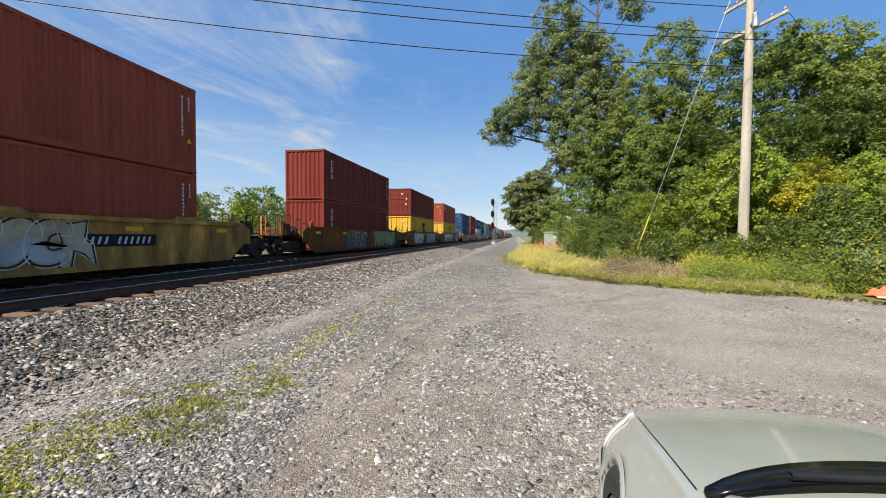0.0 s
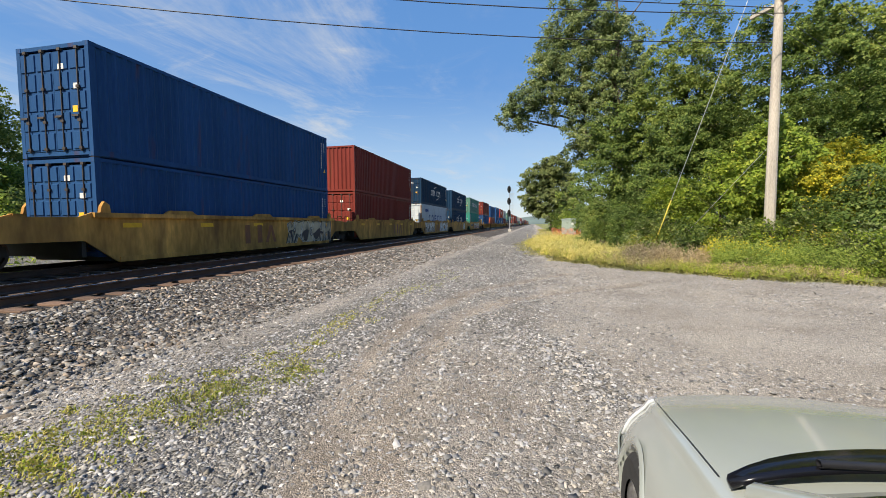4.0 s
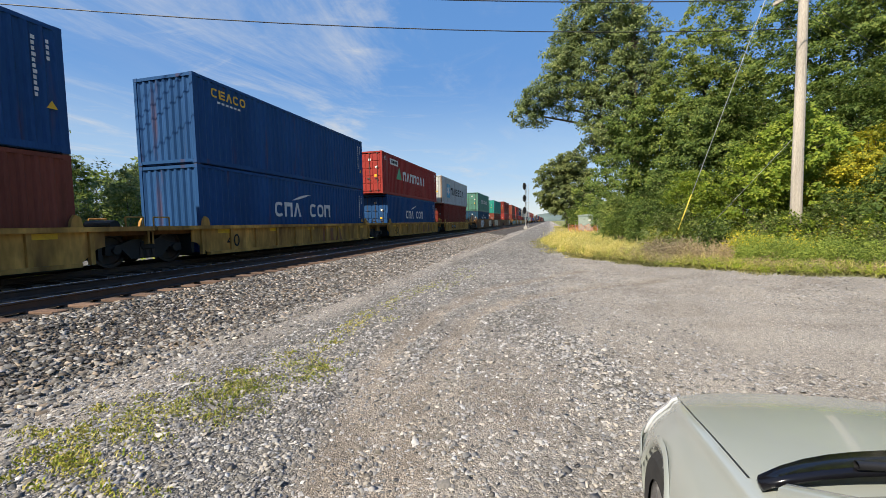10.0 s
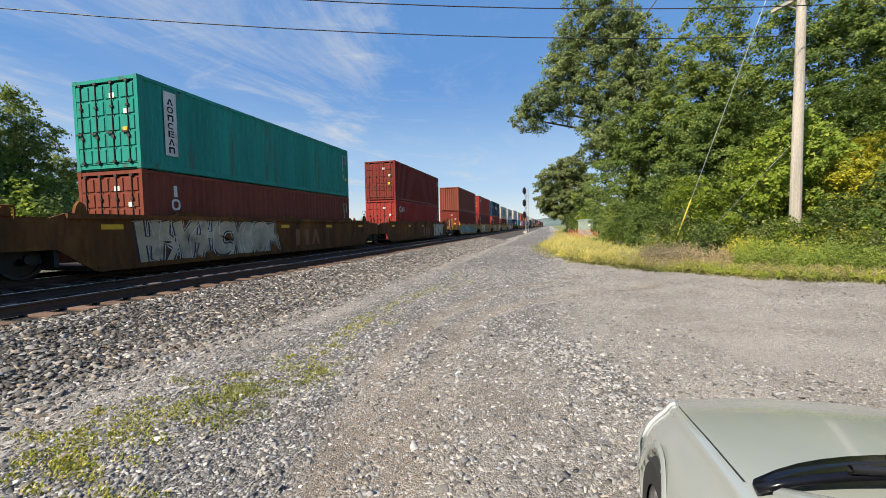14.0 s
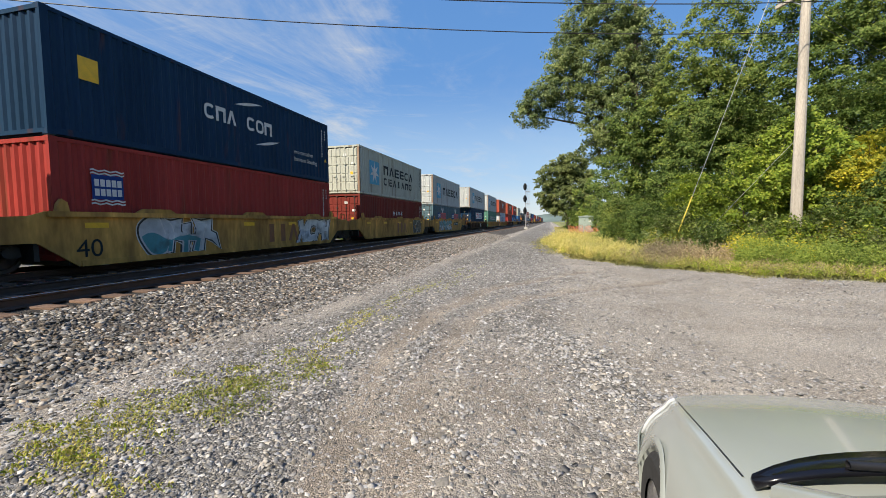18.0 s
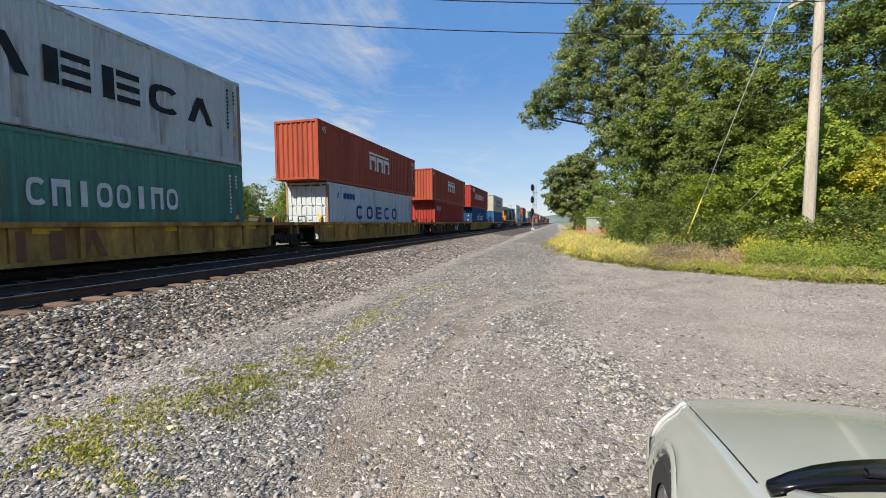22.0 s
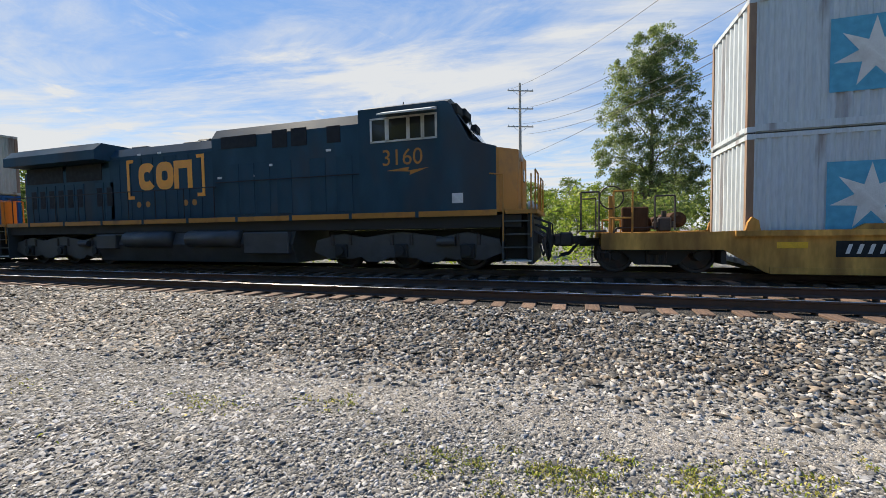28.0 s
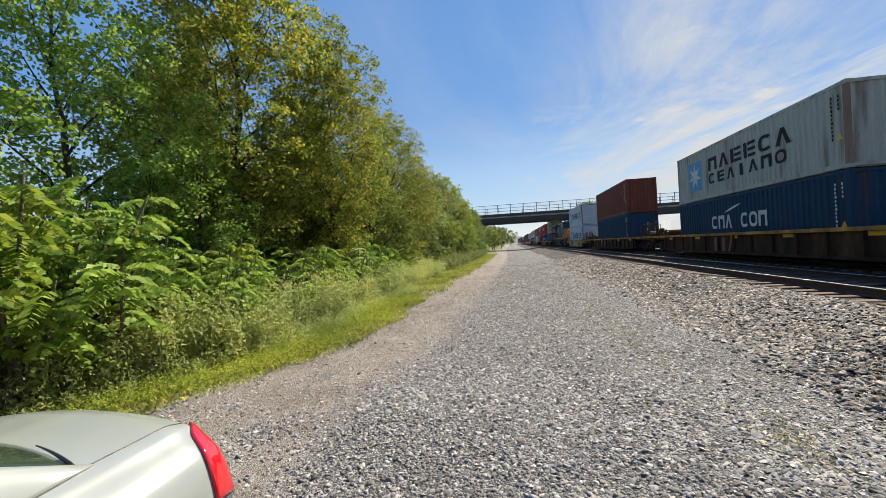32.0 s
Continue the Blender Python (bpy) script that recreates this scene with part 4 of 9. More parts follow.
        for dy, dz in ((-0.24, 0.0), (0.24, 0.0), (0.0, -0.24)):
            part("hazard_diamond", simple("diamond", -0.002, 0.002, -0.15, 0.15, -0.15, 0.15), W, thing, "white hazard diamond", pose(x, 0.6 + dy, 0.84 * H + dz, 45, 0, 0))
    elif deco == "eco":
        lettered(thing, wordmark(("arc", "arch", "wedge", None, "arc", "ring", "arch"), 0.44, 0.5, 0.05), W, -1.66, 0.5 * H)
        lettered(thing, shared(("swoosh_up",), lambda bm: glyph(bm, "swoosh", 0, 0, 1.5, 0.32)), W, -0.3, 0.5 * H + 0.78, name="swoosh")
        lettered(thing, shared(("swoosh_down",), lambda bm: glyph(bm, "swoosh", 0, 0, -1.5, -0.32)), W, 2.2, 0.5 * H - 0.14, name="swoosh")
        for dz, words in ((0.36, "eco container"), (0.25, "bamboo flooring")):
            cu = bpy.data.curves.new("lettering", "FONT")
            cu.body, cu.size = words, 0.27
            part("lettering", cu_mesh(cu), W, thing, "small white words", pose(x, 3.2, dz * H, 90, 0, 90))
        placard(thing, pose(x, -L / 2 + 0.95, 0.6 * H), 0.46, 0.56, M_mark_yellow, label="yellow caution plate")
    elif deco == "stars":
        for k in range(7):
            part("star", star_mesh(), W, thing, "small white star", pose(x, -0.6 + 0.52 * (k % 4) + 0.26 * (k > 3), 0.58 * H - 0.5 * (k > 3)) @ Matrix.Scale(0.46, 4))
    elif deco == "wave":
        placard(thing, pose(x, -L / 2 + 1.25, 0.62 * H), 0.78, 0.62, B, label="blue square with white wavy bars")
        for dz in (-0.42, -0.34, 0.34, 0.42):
            lettered(thing, shared(("wave_bar",), wave_bar), W, -L / 2 + 1.25, 0.62 * H + dz, x=x + 0.006, name="wave_bar")
        lettered(thing, wordmark(("block",) * 5, 0.11, 0.18, 0.03), W, -L / 2 + 0.92, 0.62 * H + 0.02, x=x + 0.006)
        lettered(thing, wordmark(("block",) * 5, 0.11, 0.18, 0.03), W, -L / 2 + 0.92, 0.62 * H - 0.22, x=x + 0.006)


def number_45(thing, L, H):
    """The readable 45 near each upper corner."""
    for y in (-L / 2 + 0.35, L / 2 - 0.85):
        cu = bpy.data.curves.new("figures", "FONT")
        cu.body, cu.size = "45", 0.42
        me = cu_mesh(cu)
        part("size_number", me, M_mark_white, thing, "", pose(1.2165, y, H - 0.55, 90, 0, 90))


def cu_mesh(cu):
    """A mesh of a text, so that it can be painted like the rest."""
    tmp = bpy.data.objects.new("text", cu)
    scene.collection.objects.link(tmp)
    me = bpy.data.meshes.new_from_object(tmp.evaluated_get(bpy.context.evaluated_depsgraph_get()))
    bpy.data.objects.remove(tmp)
    return me


COLOUR_WORD = {"maroon": "dark maroon", "oxide": "faded oxide-red", "brown": "rusty brown", "red": "bright red", "orange": "orange-red", "yellow": "mustard yellow",
               "navy": "navy blue", "petrol": "petrol blue", "blue": "deep blue", "sky": "bright blue", "green": "green", "sage": "faded sage green", "teal": "teal green",
               "white": "weathered grey-white", "ivory": "weathered ivory", "silver": "pale silver-grey", "slate": "slate blue-grey"}


def container(s0, L, H, z, colour, doors="front", deco="", far=False, on="stacked on another"):
    word = COLOUR_WORD[colour]
    end = {"front": "with end doors", "rear": "with rear doors"}.get(doors, "with ribbed ends")
    th = moving("shipping_container", s0 + L / 2, z, f"{word} shipping container {end}, {on}", "shipping container", "containers on the train")
    paintm = C[colour]
    part("body", container_body(L, H, doors), paintm, th)
    if far:
        if doors == "front":
            for sx in (-0.555, 0.555):
                part("door", door_leaf(H), paintm, th, at=pose(sx, -L / 2 + 0.03, 0.16))
        for sx in (-1, 1):
            part("top_rail", simple("top_rail", -0.04, 0.04, -L / 2 + 0.02, L / 2 - 0.02, H - 0.1, H - 0.005), paintm, th, at=pose(sx * 1.178, 0, 0))
        decorate(th, deco, L, H)
        return th
    # corner posts and castings; a 45 foot box carries its posts at the 40 foot points as well
    for sx in (-1, 1):
        for sy in (-1, 1):
            part("corner_post", simple("corner_post", -0.06, 0.06, -0.07, 0.07, 0.1, H - 0.1), M_rustedge if colour in ("silver", "white", "ivory") else paintm, th, at=pose(sx * 1.158, sy * (L / 2 - 0.075), 0))
            for cz in (0.0, H - 0.118):
                part("corner_casting", simple("corner_casting", -0.082, 0.082, -0.09, 0.09, 0, 0.118), paintm, th, at=pose(sx * 1.138, sy * (L / 2 - 0.09), cz))
            if L > 13:
                part("post", simple("post45", -0.05, 0.05, -0.13, 0.13, 0.1, H - 0.08), paintm, th, at=pose(sx * 1.172, sy * 6.0, 0))
        part("top_rail", simple("top_rail", -0.04, 0.04, -L / 2 + 0.15, L / 2 - 0.15, H - 0.1, H - 0.005), paintm, th, at=pose(sx * 1.178, 0, 0))
        part("bottom_rail", simple("bottom_rail", -0.035, 0.035, -L / 2 + 0.15, L / 2 - 0.15, 0.02, 0.17), paintm, th, at=pose(sx * 1.183, 0, 0))
    for sy, key in ((-1, "front"), (1, "rear")):
        for cz in (0.04, H - 0.11):
            part("end_rail", simple("end_rail", -1.06, 1.06, -0.05, 0.05, 0, 0.1), paintm, th, at=pose(0, sy * (L / 2 - 0.06), cz))
        if doors == key:
            turn = 0 if sy < 0 else 180
            for sx in (-0.555, 0.555):
                part("door", door_leaf(H), paintm, th, at=pose(sx, sy * (L / 2 - 0.035), 0.16, 0, 0, turn))
            for sx in (-0.87, -0.3, 0.3, 0.87):
                part("lock_rod", lock_rod(H), M_steel if colour not in ("white", "silver", "ivory") else paintm, th, "galvanised locking rod", pose(sx, sy * (L / 2 + 0.03), 0.13, 0, 0, turn))
            part("placard", simple("plate", -0.10, 0.10, -0.003, 0.003, -0.07, 0.07), M_mark_white, th, "", pose(sy * -0.8, sy * (L / 2 + 0.014), 0.62 * H))
            part("placard", simple("plate", -0.10, 0.10, -0.003, 0.003, -0.07, 0.07), M_mark_white, th, "", pose(sy * -0.3, sy * (L / 2 + 0.014), 0.8 * H))
            part("placard", simple("plate2", -0.08, 0.08, -0.003, 0.003, -0.08, 0.08), M_mark_yellow, th, "", pose(sy * -0.72, sy * (L / 2 + 0.014), 0.42 * H))
    if on.startswith("stacked"):
        for sx in (-1, 1):
            for sy in (-1, 1):
                part("twist_lock", simple("twist_lock", -0.06, 0.06, -0.07, 0.07, -0.036, 0.0), M_steel, th, "", pose(sx * 1.138, sy * (min(L, 12.19) / 2 - 0.09), 0))
    decorate(th, deco, L, H)
    if L > 8:
        numbers(th, L, H, M_mark_white if colour not in ("white", "silver", "ivory", "yellow") else M_mark_black)
        part("placard", shared(("hazard",), lambda bm: bm.faces.new([bm.verts.new(v) for v in ((0, -0.11, 0), (0, 0.11, 0), (0, 0, 0.19))])), M_mark_yellow, th, "", pose(1.2165, L / 2 - 0.3, 0.34 * H))
    if L > 13:
        number_45(th, L, H)
    return th


# ---- well cars ----
def wheel_mesh():
    def make(bm):
        n = 16
        ring = lambda r, x: [bm.verts.new((x, r * math.cos(2 * math.pi * k / n), r * math.sin(2 * math.pi * k / n))) for k in range(n)]
        rs = [ring(0.03, 0.09), ring(0.13, 0.09), ring(0.15, 0.03), ring(0.36, 0.02), ring(0.38, 0.07), ring(0.455, 0.07), ring(0.46, -0.05), ring(0.485, -0.06), ring(0.48, -0.075), ring(0.36, -0.06), ring(0.1, -0.05)]
        for a, b in zip(rs, rs[1:]):
            for k in range(n):
                bm.faces.new((a[k], a[(k + 1) % n], b[(k + 1) % n], b[k]))
        bm.faces.new(rs[0][::-1])
    return shared(("wheel",), make)


def truck(parent, y, wheel_r=0.42, base=0.89):
    """Two-axle truck: side frames, wheels, bolster, springs."""
    t = part("truck", shared(("bolster",), lambda bm: box(bm, -1.15, 1.15, -0.2, 0.2, 0.45, 0.7, 0.03)), M_black, parent, "sooty cast steel truck", pose(0, y, 0))
    def frame_mesh(bm):
        prism(bm, [(-1.15, 0.36), (-0.95, 0.33), (-0.72, 0.5), (-0.45, 0.2), (0.45, 0.2), (0.72, 0.5), (0.95, 0.33), (1.15, 0.36), (1.12, 0.58), (0.75, 0.62), (0.4, 0.74), (-0.4, 0.74), (-0.75, 0.62), (-1.12, 0.58)], "x", -0.06, 0.06)
    for sx in (-1, 1):
        part("side_frame", shared(("side_frame",), frame_mesh), M_black, t, at=pose(sx * 1.0, 0, 0))
        for dy in (-0.18, 0, 0.18):
            part("spring", shared(("spring",), lambda bm: tube(bm, (0.05, 0, 0.24), (0.05, 0, 0.52), 0.06, n=8)), M_steel, t, at=pose(sx * 1.0, dy, 0))
        for sy in (-1, 1):
            part("wheel", wheel_mesh(), M_steel, t, at=pose(sx * 0.78, sy * base, wheel_r, 0, 0, 0 if sx > 0 else 180) @ Matrix.Scale(wheel_r / 0.455, 4))
            part("bearing", shared(("bearing",), lambda bm: tube(bm, (-0.06, 0, 0), (0.1, 0, 0), 0.11, n=10)), M_black, t, at=pose(sx * 1.04, sy * base, wheel_r) if sx > 0 else pose(sx * 1.04, sy * base, wheel_r, 0, 0, 180))
    return t


G_COL = {
    "silver": (0.42, 0.45, 0.47), "teal": (0.04, 0.22, 0.25), "green": (0.05, 0.19, 0.07), "white": (0.55, 0.55, 0.53), "black": (0.02, 0.02, 0.02), "dark": (0.03, 0.02, 0.03),
    "cream": (0.45, 0.38, 0.26), "blue": (0.02, 0.035, 0.13), "aqua": (0.09, 0.35, 0.4), "red": (0.3, 0.03, 0.03), "lime": (0.2, 0.3, 0.06),
}
G_MAT = {k: material("spray_" + k, v, 0.5, vary=0.3, scale=1.5, dirt=GRIME, dirt_amount=0.25) for k, v in G_COL.items()}


def sprayed_forms(seed, length, height):
    """Outlines of interlocking sprayed forms along a panel: angular strokes with horns and bays, no letters."""
    rng = random.Random(seed)
    forms, y = [], 0.0
    while y < length - 0.3:
        w, h = rng.uniform(0.55, 0.95), height * rng.uniform(0.82, 1.0)
        z0, lean = rng.uniform(0.0, height - h), rng.uniform(-0.15, 0.3)
        kind = rng.choice(("horn", "fork", "bay", "bolt", "drop"))
        if kind == "horn":
            pts = [(0, 0.05), (0.3, 0), (0.42, 0.38), (0.8, 0.3), (1.15, 0.02), (1.0, 0.5), (0.75, 0.6), (0.85, 0.98), (0.3, 0.9), (-0.12, 1.0), (0.12, 0.55)]
        elif kind == "fork":
            pts = [(0, 0), (0.28, 0.03), (0.42, 0.42), (0.62, 0.05), (1.02, 0), (0.7, 0.55), (1.1, 1.0), (0.72, 0.92), (0.5, 0.68), (0.3, 0.98), (-0.05, 0.9), (0.25, 0.5)]
        elif kind == "bay":
            pts = [(0.05, 0.1), (0.5, -0.02), (1.05, 0.12), (0.95, 0.36), (0.5, 0.28), (0.38, 0.5), (0.55, 0.72), (1.1, 0.66), (0.9, 0.96), (0.4, 1.0), (0.02, 0.8), (-0.05, 0.4)]
        elif kind == "bolt":
            pts = [(0.1, 0), (0.45, 0.05), (0.4, 0.42), (0.7, 0.4), (0.62, 0.1), (1.0, 0.02), (1.0, 0.62), (1.15, 0.98), (0.7, 0.94), (0.68, 0.62), (0.42, 0.62), (0.4, 1.0), (0.0, 0.95)]
        else:
            pts = [(0.5 + 0.55 * math.cos(u) * (1 + 0.12 * math.sin(3 * u)), 0.5 + 0.5 * math.sin(u)) for u in [2 * math.pi * k / 12 for k in range(12)]]
        out = [(y + u * w + lean * (v - 0.5) * h, z0 + v * h) for u, v in pts]
        if kind in ("bay", "drop"):
            for _ in range(2):
                out = [q for (a, b), (c, d) in zip(out, out[1:] + out[:1]) for q in ((0.75 * a + 0.25 * c, 0.75 * b + 0.25 * d), (0.25 * a + 0.75 * c, 0.25 * b + 0.75 * d))]
        forms.append(out)
        y += w * rng.uniform(0.72, 0.95)
    return forms


def grown(out, d):
    """The outline moved outwards along its normals."""
    n, res = len(out), []
    for k in range(n):
        (a, b), (c, e) = out[k - 1], out[(k + 1) % n]
        ty, tz = c - a, e - b
        ln = max(1e-6, math.hypot(ty, tz))
        res.append((out[k][0] + tz / ln * d, out[k][1] - ty / ln * d))
    return res


def graffiti(parent, y, z, length, height, cols, seed, x):
    """Each form is a part: a dark halo, a fill, a shaded foot and a pale edge line."""
    clampz = lambda v: max(0.0, min(height, v))
    for n, out in enumerate(sprayed_forms(seed, length, height)):
        rng = random.Random(seed * 50 + n)
        def layers(bm, out=out):
            def face(pts, lift, mi):
                f = bm.faces.new([bm.verts.new((lift, p, clampz(q))) for p, q in pts])
                f.material_index = mi
                return f
            off = 0.0012 * (n % 3)
            face(grown(out, 0.07), off, 0)
            face(out, off + 0.003, 1)
            inner = grown(out, -0.05)
            m = sum(q for _, q in inner) / len(inner)
            foot = [(p, min(q, m + 0.12 * math.sin(5 * p))) for p, q in inner]
            if len(cols) > 2 and n % 4 != 3:
                face(foot, off + 0.005, 2)
            for (a, b), (c, d), (e, f), (g, h) in zip(grown(out, 0.085), grown(out, 0.085)[1:], grown(out, 0.055)[1:], grown(out, 0.055)):
                face([(a, b), (c, d), (e, f), (g, h)], off + 0.0045, 3)
        bm = bmesh.new()
        layers(bm)
        me = bpy.data.meshes.new("graffiti")
        bm.to_mesh(me)
        bm.free()
        pale = "white" if cols[0] in ("black", "dark") else "dark"
        for c in (cols[0], cols[1], cols[min(2, len(cols) - 1)], pale):
            me.materials.append(G_MAT[c])
        ob = new("graffiti", me)
        ob.parent = parent
        ob.matrix_basis = pose(x + 0.004, y, z)
        tagged(ob, "sprayed %s form with a pale outline" % {"aqua": "aqua blue", "dark": "dark"}.get(cols[1], cols[1]))


def slab_side(L2, fh, rh, top):
    """Side plate of a smooth well car from -fh to rh, with the well between -L2 and L2."""
    def make(bm):
        lo, over = 0.08, min(0.66, top - 0.42)
        drop = 0.26 if top > 1.2 else 0.03
        outline = [(-L2 + 0.75, lo), (L2 - 0.75, lo), (L2 + 0.05, over), (rh, over), (rh, top - drop), (rh - 0.2, top - drop * 0.6), (L2 + 0.15, top - drop * 0.4), (L2 - 0.15, top), (-L2 + 0.15, top), (-L2 - 0.15, top - drop * 0.4), (-fh + 0.2, top - drop * 0.6), (-fh, top - drop), (-fh, over), (-L2 - 0.05, over)]
        prism(bm, outline, "x", -0.03, 0.03)
        box(bm, -0.05, 0.12, -L2 + 0.15, L2 - 0.15, top - 0.12, top + 0.004)
        box(bm, -0.04, 0.06, -L2 + 0.8, L2 - 0.8, lo - 0.02, lo + 0.12)
    return shared(("side", L2, fh, rh, top), make)


def rib_side(L2, fh, rh):
    """Side of a ribbed well car: top chord, plate and bottom sill."""
    def make(bm):
        prism(bm, [(-L2 + 0.5, 0.2), (L2 - 0.5, 0.2), (L2 - 0.1, 0.55), (L2 + 0.1, 0.6), (L2 + 0.1, 1.02), (-L2 - 0.1, 1.02), (-L2 - 0.1, 0.6), (-L2 + 0.1, 0.55)], "x", -0.03, 0.02)
        box(bm, -0.05, 0.12, -L2 + 0.5, L2 - 0.5, 0.14, 0.24)
    return shared(("rib_side", L2), make)


def grab_rail(parent, y, x, mat, h=0.75, w=0.5, z=1.1):
    def make(bm):
        for a, b in (((0, -w / 2, 0), (0, -w / 2, h)), ((0, -w / 2, h), (0, w / 2, h)), ((0, w / 2, h), (0, w / 2, 0))):
            tube(bm, a, b, 0.022, n=5)
    part("grab_rail", shared(("grab_rail", h, w), make), mat, parent, at=pose(x, y, z))


def well_car(kind, s_mid, L2, fh, rh, f_end, r_end, mat, label, deco=(), far=False):
    """One well: kind slab or rib; ends are "coupler", "joint" (shares the next truck) or "open"."""
    th = moving("well_car", s_mid, RAIL_Z, label, "well car", "cars of the freight train")
    mat = M_wellrust if kind == "rib" and mat is M_wellbrown else mat
    top = 1.1 if kind == "rib" else 1.0 if kind == "low" else 1.5 if L2 > 8 else 1.37
    low, kind = kind == "low", "slab" if kind == "low" else kind
    cut = 0.5 if low else 2.1 if L2 > 8 else 1.3
    fs, rs = fh - (cut if f_end == "coupler" else 0), rh - (cut if r_end == "coupler" else 0)
    deck = 0.84 if low else top - 0.36 if kind == "slab" else 0.86
    for sx in (-1, 1):
        turn = pose(sx * 1.36, 0, 0) if sx > 0 else pose(-1.36, 0, 0, 0, 0, 0) @ Matrix.Scale(-1, 4, (1, 0, 0))
        if kind == "slab":
            part("side", slab_side(L2, fs, rs, top), mat, th, at=turn)
        else:
            part("side", rib_side(L2, fh, rh), mat, th, at=turn)
            part("top_chord", simple("top_chord", -0.07, 0.15, -fh + 0.1, rh - 0.1, 0.98, 1.1), M_wellyellow, th, "yellow top chord", turn)
            n = int(2 * L2 / 1.3)
            for k in range(0 if far else n + 1):
                y = -L2 + 0.25 + k * (2 * L2 - 0.5) / n
                part("rib", simple("rib", -0.02, 0.1, -0.05, 0.05, 0.18, 1.0), mat, th, at=turn @ pose(0, y, 0))
    part("floor", simple("floor", -1.3, 1.3, -L2 + 0.6, L2 - 0.6, 0.1, 0.218), M_black, th)
    for sy, half, end in ((-1, fh, f_end), (1, rh, r_end)):
        part("bulkhead", simple("bulkhead", -1.3, 1.3, -0.05, 0.05, 0.25, top - 0.2 if kind == "slab" else 1.1), M_black, th, at=pose(0, sy * (L2 + 0.02), 0))
        deck0, deck1 = L2 + 0.07, (fs if sy < 0 else rs) if kind == "slab" else half - (1.2 if end == "coupler" else 0)
        part("centre_sill", simple("centre_sill", -0.34, 0.34, L2, half - 0.02, 0.62, 0.98 if deck > 1 else deck), M_black, th, "", pose(0, 0, 0, 0, 0, 0 if sy > 0 else 180))
        part("end_deck", simple("end_deck", -1.28, 1.28, deck0, deck1, deck, deck + 0.12), mat if kind == "slab" else M_wellbrown, th, at=pose(0, 0, 0, 0, 0, 0 if sy > 0 else 180))
        part("end_sill", simple("end_sill", -1.3, 1.3, -0.06, 0.06, max(0.6, deck - 0.28), deck + 0.1), mat, th, at=pose(0, sy * (deck1 - 0.08), 0))
        if far:
            truck(th, sy * (half - 1.75))
            continue
        for sx in (-1, 1):
            grab_rail(th, sy * (deck1 - 0.45), sx * 1.25, mat, 0.4, 0.5, deck + 0.1)
            part("container_guide", shared(("guide",), lambda bm: prism(bm, [(-0.14, 0), (0.14, 0), (0.1, 0.22), (-0.02, 0.3), (-0.1, 0.18)], "x", -0.05, 0.05)), mat, th, at=pose(sx * 1.33, sy * (L2 - 0.5), top))
        if end == "coupler":
            truck(th, sy * (half - 1.75))
            part("coupler", shared(("coupler",), lambda bm: (box(bm, -0.11, 0.11, -0.2, 0.5, 0.68, 0.9, 0.02), box(bm, -0.2, 0.2, 0.42, 0.66, 0.62, 0.96, 0.05))), M_steel, th, at=pose(0, sy * half, 0, 0, 0, 0 if sy > 0 else 180))
            for dx in (-0.45, 0.5):
                part("air_hose", shared(("hose",), lambda bm: [tube(bm, a, b, 0.03, n=6) for a, b in (((0, 0, 0.72), (0.02, 0.25, 0.42)), ((0.02, 0.25, 0.42), (0.05, 0.5, 0.36)))]), M_black, th, at=pose(dx, sy * half, 0, 0, 0, 0 if sy > 0 else 180))
            for q, (dy, hh) in enumerate(((0.25, 0.95), (1.0, 0.95), (1.9, 0.8))):
                grab_rail(th, sy * (half - dy), 1.22, mat if q % 2 else M_steel, hh, 0.42, 1.04)
            grab_rail(th, sy * (half - 0.3), -1.2, M_steel, 0.95, 0.42, 1.04)
            part("walkway", simple("walkway", -1.25, 1.25, -0.28, 0.28, 1.0, 1.05), M_steel, th, "open steel crosswalk", pose(0, sy * (half - 0.35), 0))
            part("brake_gear", shared(("brake_gear",), lambda bm: (box(bm, -0.3, 0.3, -0.2, 0.2, 1.14, 1.5, 0.04), tube(bm, (-0.3, 0.35, 1.35), (0.4, 0.35, 1.35), 0.16, n=10), box(bm, 0.45, 0.62, -0.5, 0.1, 1.14, 1.75, 0.03))), M_wellrust, th, "rusty brake gear", pose(0.35, sy * (half - 1.5), -0.14))
            part("air_reservoir", shared(("reservoir",), lambda bm: (tube(bm, (-0.95, 0, 0), (0.75, 0, 0), 0.19, n=12), tube(bm, (-1.0, 0, 0), (-0.95, 0, 0), 0.1, 0.19, n=12), tube(bm, (0.75, 0, 0), (0.8, 0, 0), 0.19, 0.1, n=12))), M_wellrust, th, "rusty air reservoir", pose(0.1, sy * (half - 2.25), 1.28))
            part("control_valve", shared(("valve",), lambda bm: (box(bm, -0.16, 0.16, -0.14, 0.14, 0, 0.34, 0.03), box(bm, -0.07, 0.07, -0.24, 0.24, 0.1, 0.24, 0.02), tube(bm, (0.0, 0, 0.34), (0.0, 0, 0.5), 0.06, n=8))), M_steel, th, "", pose(0.85, sy * (half - 1.95), 1.0))
            part("brake_pipe", shared(("brake_pipe",), lambda bm: [tube(bm, a, b, 0.028, n=6) for a, b in (((0.95, 0, 1.1), (0.95, 0.9, 1.1)), ((0.95, 0.9, 1.1), (1.05, 1.1, 0.86)), ((1.05, 1.1, 0.86), (0.5, 1.6, 0.8)), ((0.95, 0, 1.1), (0.5, -0.1, 1.2)))]), M_steel, th, "", pose(0, sy * (half - 1.8), 0, 0, 0, 0 if sy > 0 else 180) @ Matrix.Scale(1 if sy > 0 else -1, 4, (1, 0, 0)))
